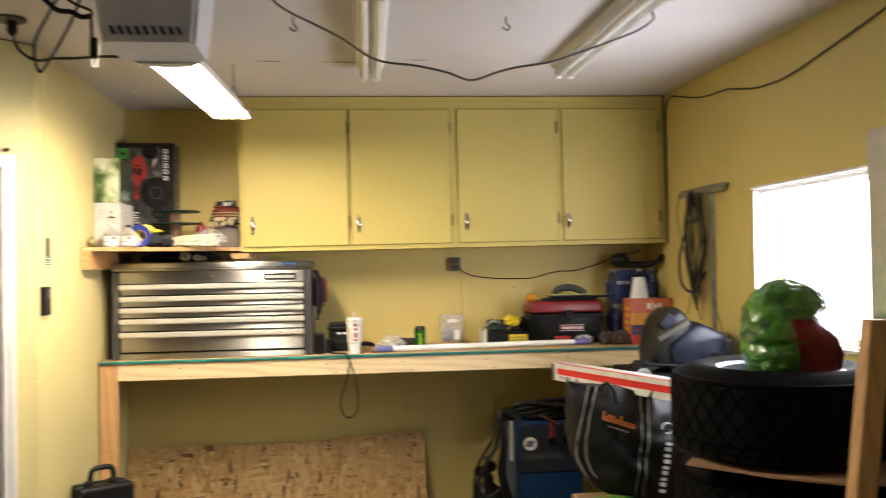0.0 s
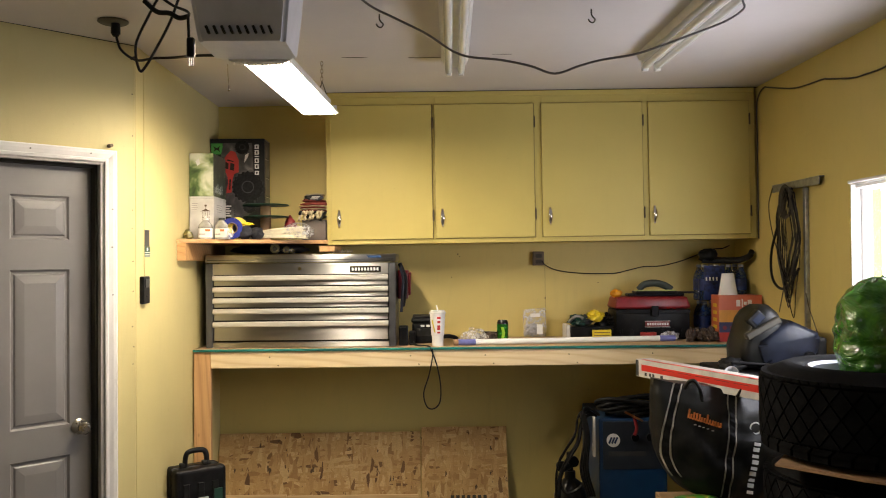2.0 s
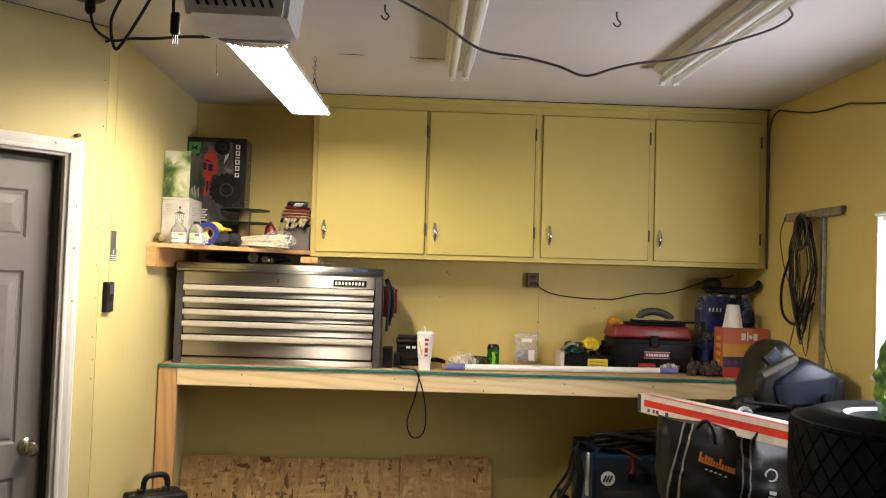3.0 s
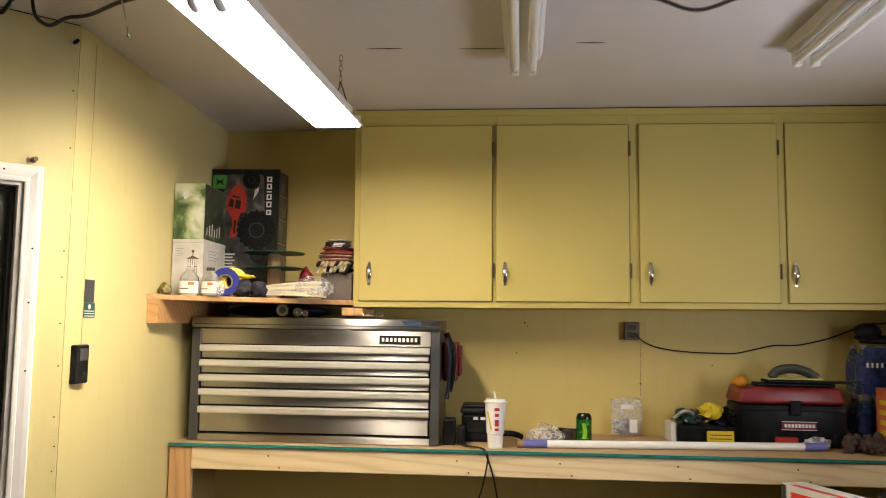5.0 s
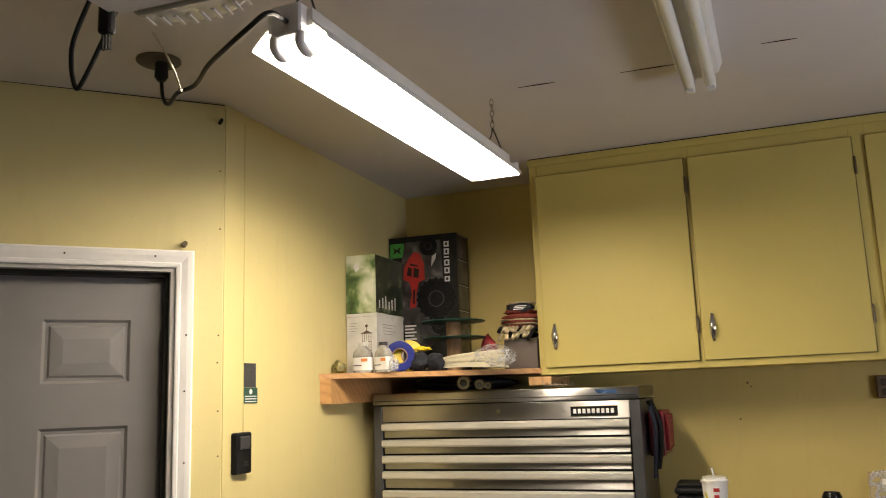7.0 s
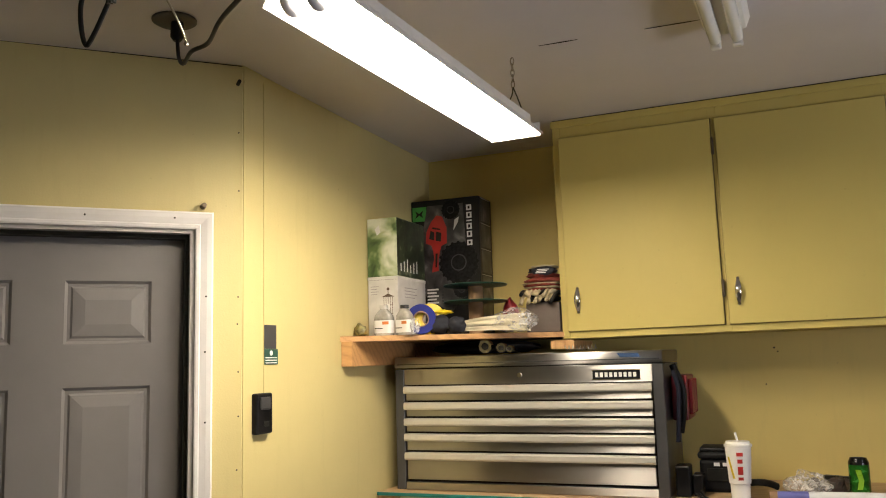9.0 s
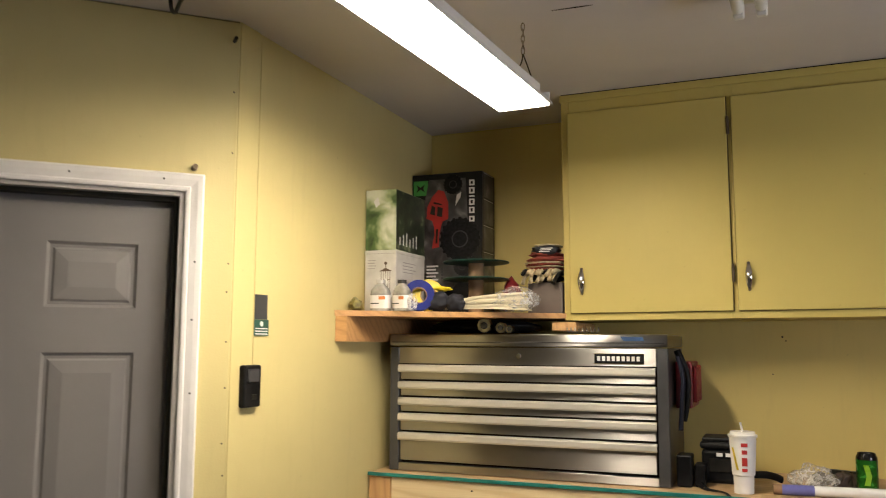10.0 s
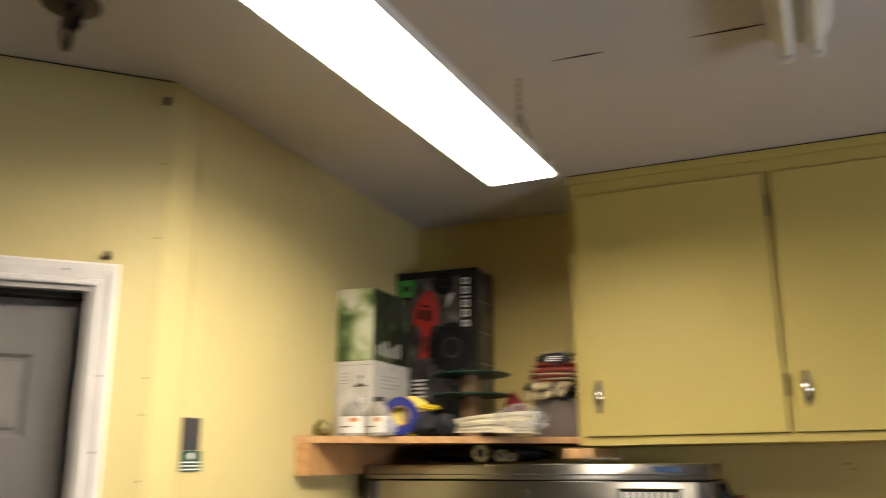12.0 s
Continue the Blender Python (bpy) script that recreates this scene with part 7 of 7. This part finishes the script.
    box(bm, 1.23, 3.905, 0.80, 1.39, 3.949, 0.984, bevel=0.006)
    solid("crate_bracket", bm, black_plastic, "dark bracket under the black carton", "bracket")
    bm = bmesh.new()
    cable(bm, [(1.185, 3.93, 1.005), (1.20, 3.93, 1.045), (1.225, 3.93, 1.05), (1.24, 3.93, 1.032)], 0.018, 5, 6, 0.15)
    solid("paper_curl", bm, paper_white, "curled white paper strip", "paper")
    # lower goods in front of the tyres
    bm = bmesh.new()
    box(bm, 0.84, 3.60, 0.0, 1.12, 3.95, 0.295, bevel=0.01)
    solid("carton_base", bm, cardboard, "brown carton under the sports bag", "carton")
    bm = bmesh.new()
    lump(bm, (0.98, 3.64, 0.38), (0.11, 0.06, 0.10), 0.3, 2.5, 3, 180)
    solid("green_packet", bm, ink_green, "small green packet below the sports bag", "packet", smooth=180)


squared(foreground)
bm = bmesh.new()
box(bm, -0.05, 2.45, 0.0, -0.004, 2.975, 2.0, bevel=0.004, m=EM)
solid("metal_locker", bm, beige, "tall beige metal cupboard by the window", "locker")

# ---------------------------------------------------------------- under the bench
def welder():
    w = thing("welding_machine", (0.95, 4.85, 0.0), "blue wire-feed welding machine on a cart", "welder")
    x0, x1, y0, y1, z0, z1 = 0.735, 1.10, 4.70, 5.20, 0.20, 0.70
    bx("cabinet", (x0, y0, z0, x1, y1, z1), welder_blue, w, 0.008, label="blue steel cabinet", seg=2)
    bx("front_panel", (x0 + 0.02, y0 - 0.004, 0.43, x1 - 0.02, y0 - 0.0005, z1 - 0.015), plain("dark panel", (0.015, 0.02, 0.03), 0.35), w, 0.001)
    bm = bmesh.new()
    rod(bm, (x0 + 0.075, y0 - 0.0065, 0.585), (x0 + 0.075, y0 - 0.0045, 0.585), 0.036, seg=24)
    dial = part("round_mark", bm, ink_white, w, "round white mark")
    for k in range(3):
        bm = bmesh.new()
        box(bm, -0.005, y0 - 0.008, -0.018, 0.005, y0 - 0.0067, 0.018, m=pose(x0 + 0.059 + 0.015 * k, 0, 0.585, 0, 24, 0))
        part("mark_bar", bm, welder_blue, dial)
    for k in range(2):
        bm = bmesh.new()
        rod(bm, (x0 + 0.19 + 0.08 * k, y0 - 0.02, 0.60), (x0 + 0.19 + 0.08 * k, y0 - 0.0045, 0.60), 0.02, seg=16)
        part("dial", bm, black_plastic, w)
    bx("name_bar", (x0 + 0.05, y0 - 0.0055, 0.50, x0 + 0.25, y0 - 0.0045, 0.525), grey_dark, w)
    bx("cart_tray", (x0 - 0.04, y0 - 0.06, 0.15, x1 + 0.03, y1, 0.199), cord_black, w, 0.004)
    for px in (x0, x1 - 0.03):
        for py in (y0, y1 - 0.08):
            bm = bmesh.new()
            rod(bm, (px, py, 0.075), (px + 0.03, py, 0.075), 0.0745, seg=20)
            part("cart_wheel", bm, rubber, w, smooth=40)
    bx("side_handle", (x0 - 0.036, y0 - 0.02, 0.50, x0 - 0.022, y0 + 0.01, 0.715), lens_white, w, 0.004, label="pale upright handle strip")
    rng = random.Random(6)
    for k in range(7):
        bm = bmesh.new()
        r = 0.10 + 0.02 * k % 3 * 0.02
        q = []
        for i in range(15):
            a = 2 * math.pi * i / 14
            q.append((0.93 + (0.13 + 0.012 * k) * math.cos(a), 4.80 + 0.07 * math.sin(a) - 0.01 * k, 0.715 + 0.012 * k + 0.02 * math.sin(a * 2 + k)))
        cable(bm, q, 0.011, 4, 7)
        part("gun_cable", bm, cord_black, w, smooth=60)
    for k in range(4):
        bm = bmesh.new()
        dx = 0.012 * k
        cable(bm, [(0.70 - dx, 4.66, 0.30), (0.66 - dx, 4.64, 0.45), (0.67 - dx * 0.6, 4.64, 0.62), (0.645 - dx * 0.4, 4.65, 0.76 - 0.01 * k), (0.69, 4.67, 0.755), (0.735, 4.69, 0.72)], 0.0065, 8, 7)
        part("gun_cable", bm, cord_black, w, smooth=60)
    bm = bmesh.new()
    cable(bm, [(0.86, 4.64, 0.745), (0.90, 4.63, 0.725), (0.95, 4.62, 0.70)], 0.006, 5, 7)
    part("copper_tip", bm, plain("copper", (0.55, 0.22, 0.10), 0.3, metal=1.0), w, "copper torch tip")
    bm = bmesh.new()
    cable(bm, [(0.91, 4.65, 0.72), (0.925, 4.65, 0.66), (0.915, 4.655, 0.62)], 0.009, 5, 7)
    part("red_lead", bm, red_plastic, w, "red lead")
    # regulator and clamps on the side
    r = thing("gas_regulator", (0.56, 4.72, 0.0), "gas bottle with dark regulator and gauge", "gas bottle")
    bm = bmesh.new()
    lathe(bm, [(0.0, 0.0), (0.085, 0.0), (0.088, 0.02), (0.088, 0.27), (0.07, 0.33), (0.03, 0.36), (0.028, 0.40), (0.0, 0.40)], Matrix.Translation((0.60, 4.80, 0.0)), 24)
    part("cylinder", bm, helmet_grey, r, smooth=40)
    bm = bmesh.new()
    rod(bm, (0.545, 4.72, 0.43), (0.60, 4.80, 0.43), 0.02, seg=12)
    rod(bm, (0.60, 4.80, 0.40), (0.60, 4.80, 0.50), 0.018, seg=12)
    part("regulator", bm, cord_black, r)
    for dx, zz in ((-0.04, 0.445), (0.025, 0.47)):
        bm = bmesh.new()
        rod(bm, (0.58 + dx, 4.70, zz), (0.58 + dx, 4.725, zz), 0.028, seg=18)
        part("gauge", bm, black_plastic, r, "dark gauge")
    rng = random.Random(33)
    for k in range(4):
        dx, dz = rng.uniform(-0.03, 0.03), rng.uniform(-0.04, 0.04)
        bm = bmesh.new()
        cable(bm, [(0.50 + dx, 4.69, 0.27), (0.505 + dx, 4.68, 0.42 + dz), (0.55 + dx, 4.675 - 0.004 * k, 0.52 + dz), (0.60 + dx, 4.67, 0.60 + dz), (0.62 + dx, 4.67 - 0.004 * k, 0.70 + dz), (0.68, 4.68, 0.73 + dz * 0.4), (0.73, 4.70, 0.715)], 0.005 + 0.002 * (k % 2), 6, 7)
        part("gas_hose", bm, cord_black, r, smooth=60)
    bm = bmesh.new()
    cable(bm, [(0.545, 4.71, 0.42), (0.53, 4.70, 0.36), (0.56, 4.69, 0.31), (0.62, 4.68, 0.33), (0.68, 4.68, 0.40)], 0.009, 6, 7)
    part("gas_hose", bm, cord_black, r, smooth=60)


squared(welder)


def hard_case():
    c = thing("hard_case", pose(-1.275, 4.32, 0.0, 0, 0, 36), "black ribbed hard plastic case standing on end", "case", own=True)
    bx("case_half", (-0.125, -0.075, 0.0, 0.125, -0.002, 0.565), black_plastic, c, 0.018, seg=3)
    bx("case_half", (-0.125, 0.002, 0.0, 0.125, 0.075, 0.565), black_plastic, c, 0.018, seg=3)
    for k in range(2):
        bx("latch", (-0.08 + 0.11 * k, -0.012, 0.5655, -0.045 + 0.11 * k, 0.012, 0.585), helmet_grey, c, 0.003)
    bm = bmesh.new()
    cable(bm, [(-0.055, 0.0, 0.565), (-0.05, 0.0, 0.615), (-0.03, 0.0, 0.635), (0.03, 0.0, 0.635), (0.05, 0.0, 0.615), (0.055, 0.0, 0.565)], 0.013, 6, 8)
    part("handle", bm, black_plastic, c, smooth=60)
    for k in range(3):
        bx("rib", (-0.09 + 0.07 * k, -0.081, 0.06, -0.06 + 0.07 * k, -0.0755, 0.50), black_plastic, c, 0.002)
    bx("case_label", (-0.02, -0.0835, 0.38, 0.03, -0.0815, 0.43), ink_white, c)
    bx("case_label", (0.06, -0.0835, 0.40, 0.10, -0.0765, 0.46), spool_green, c)


squared(hard_case)
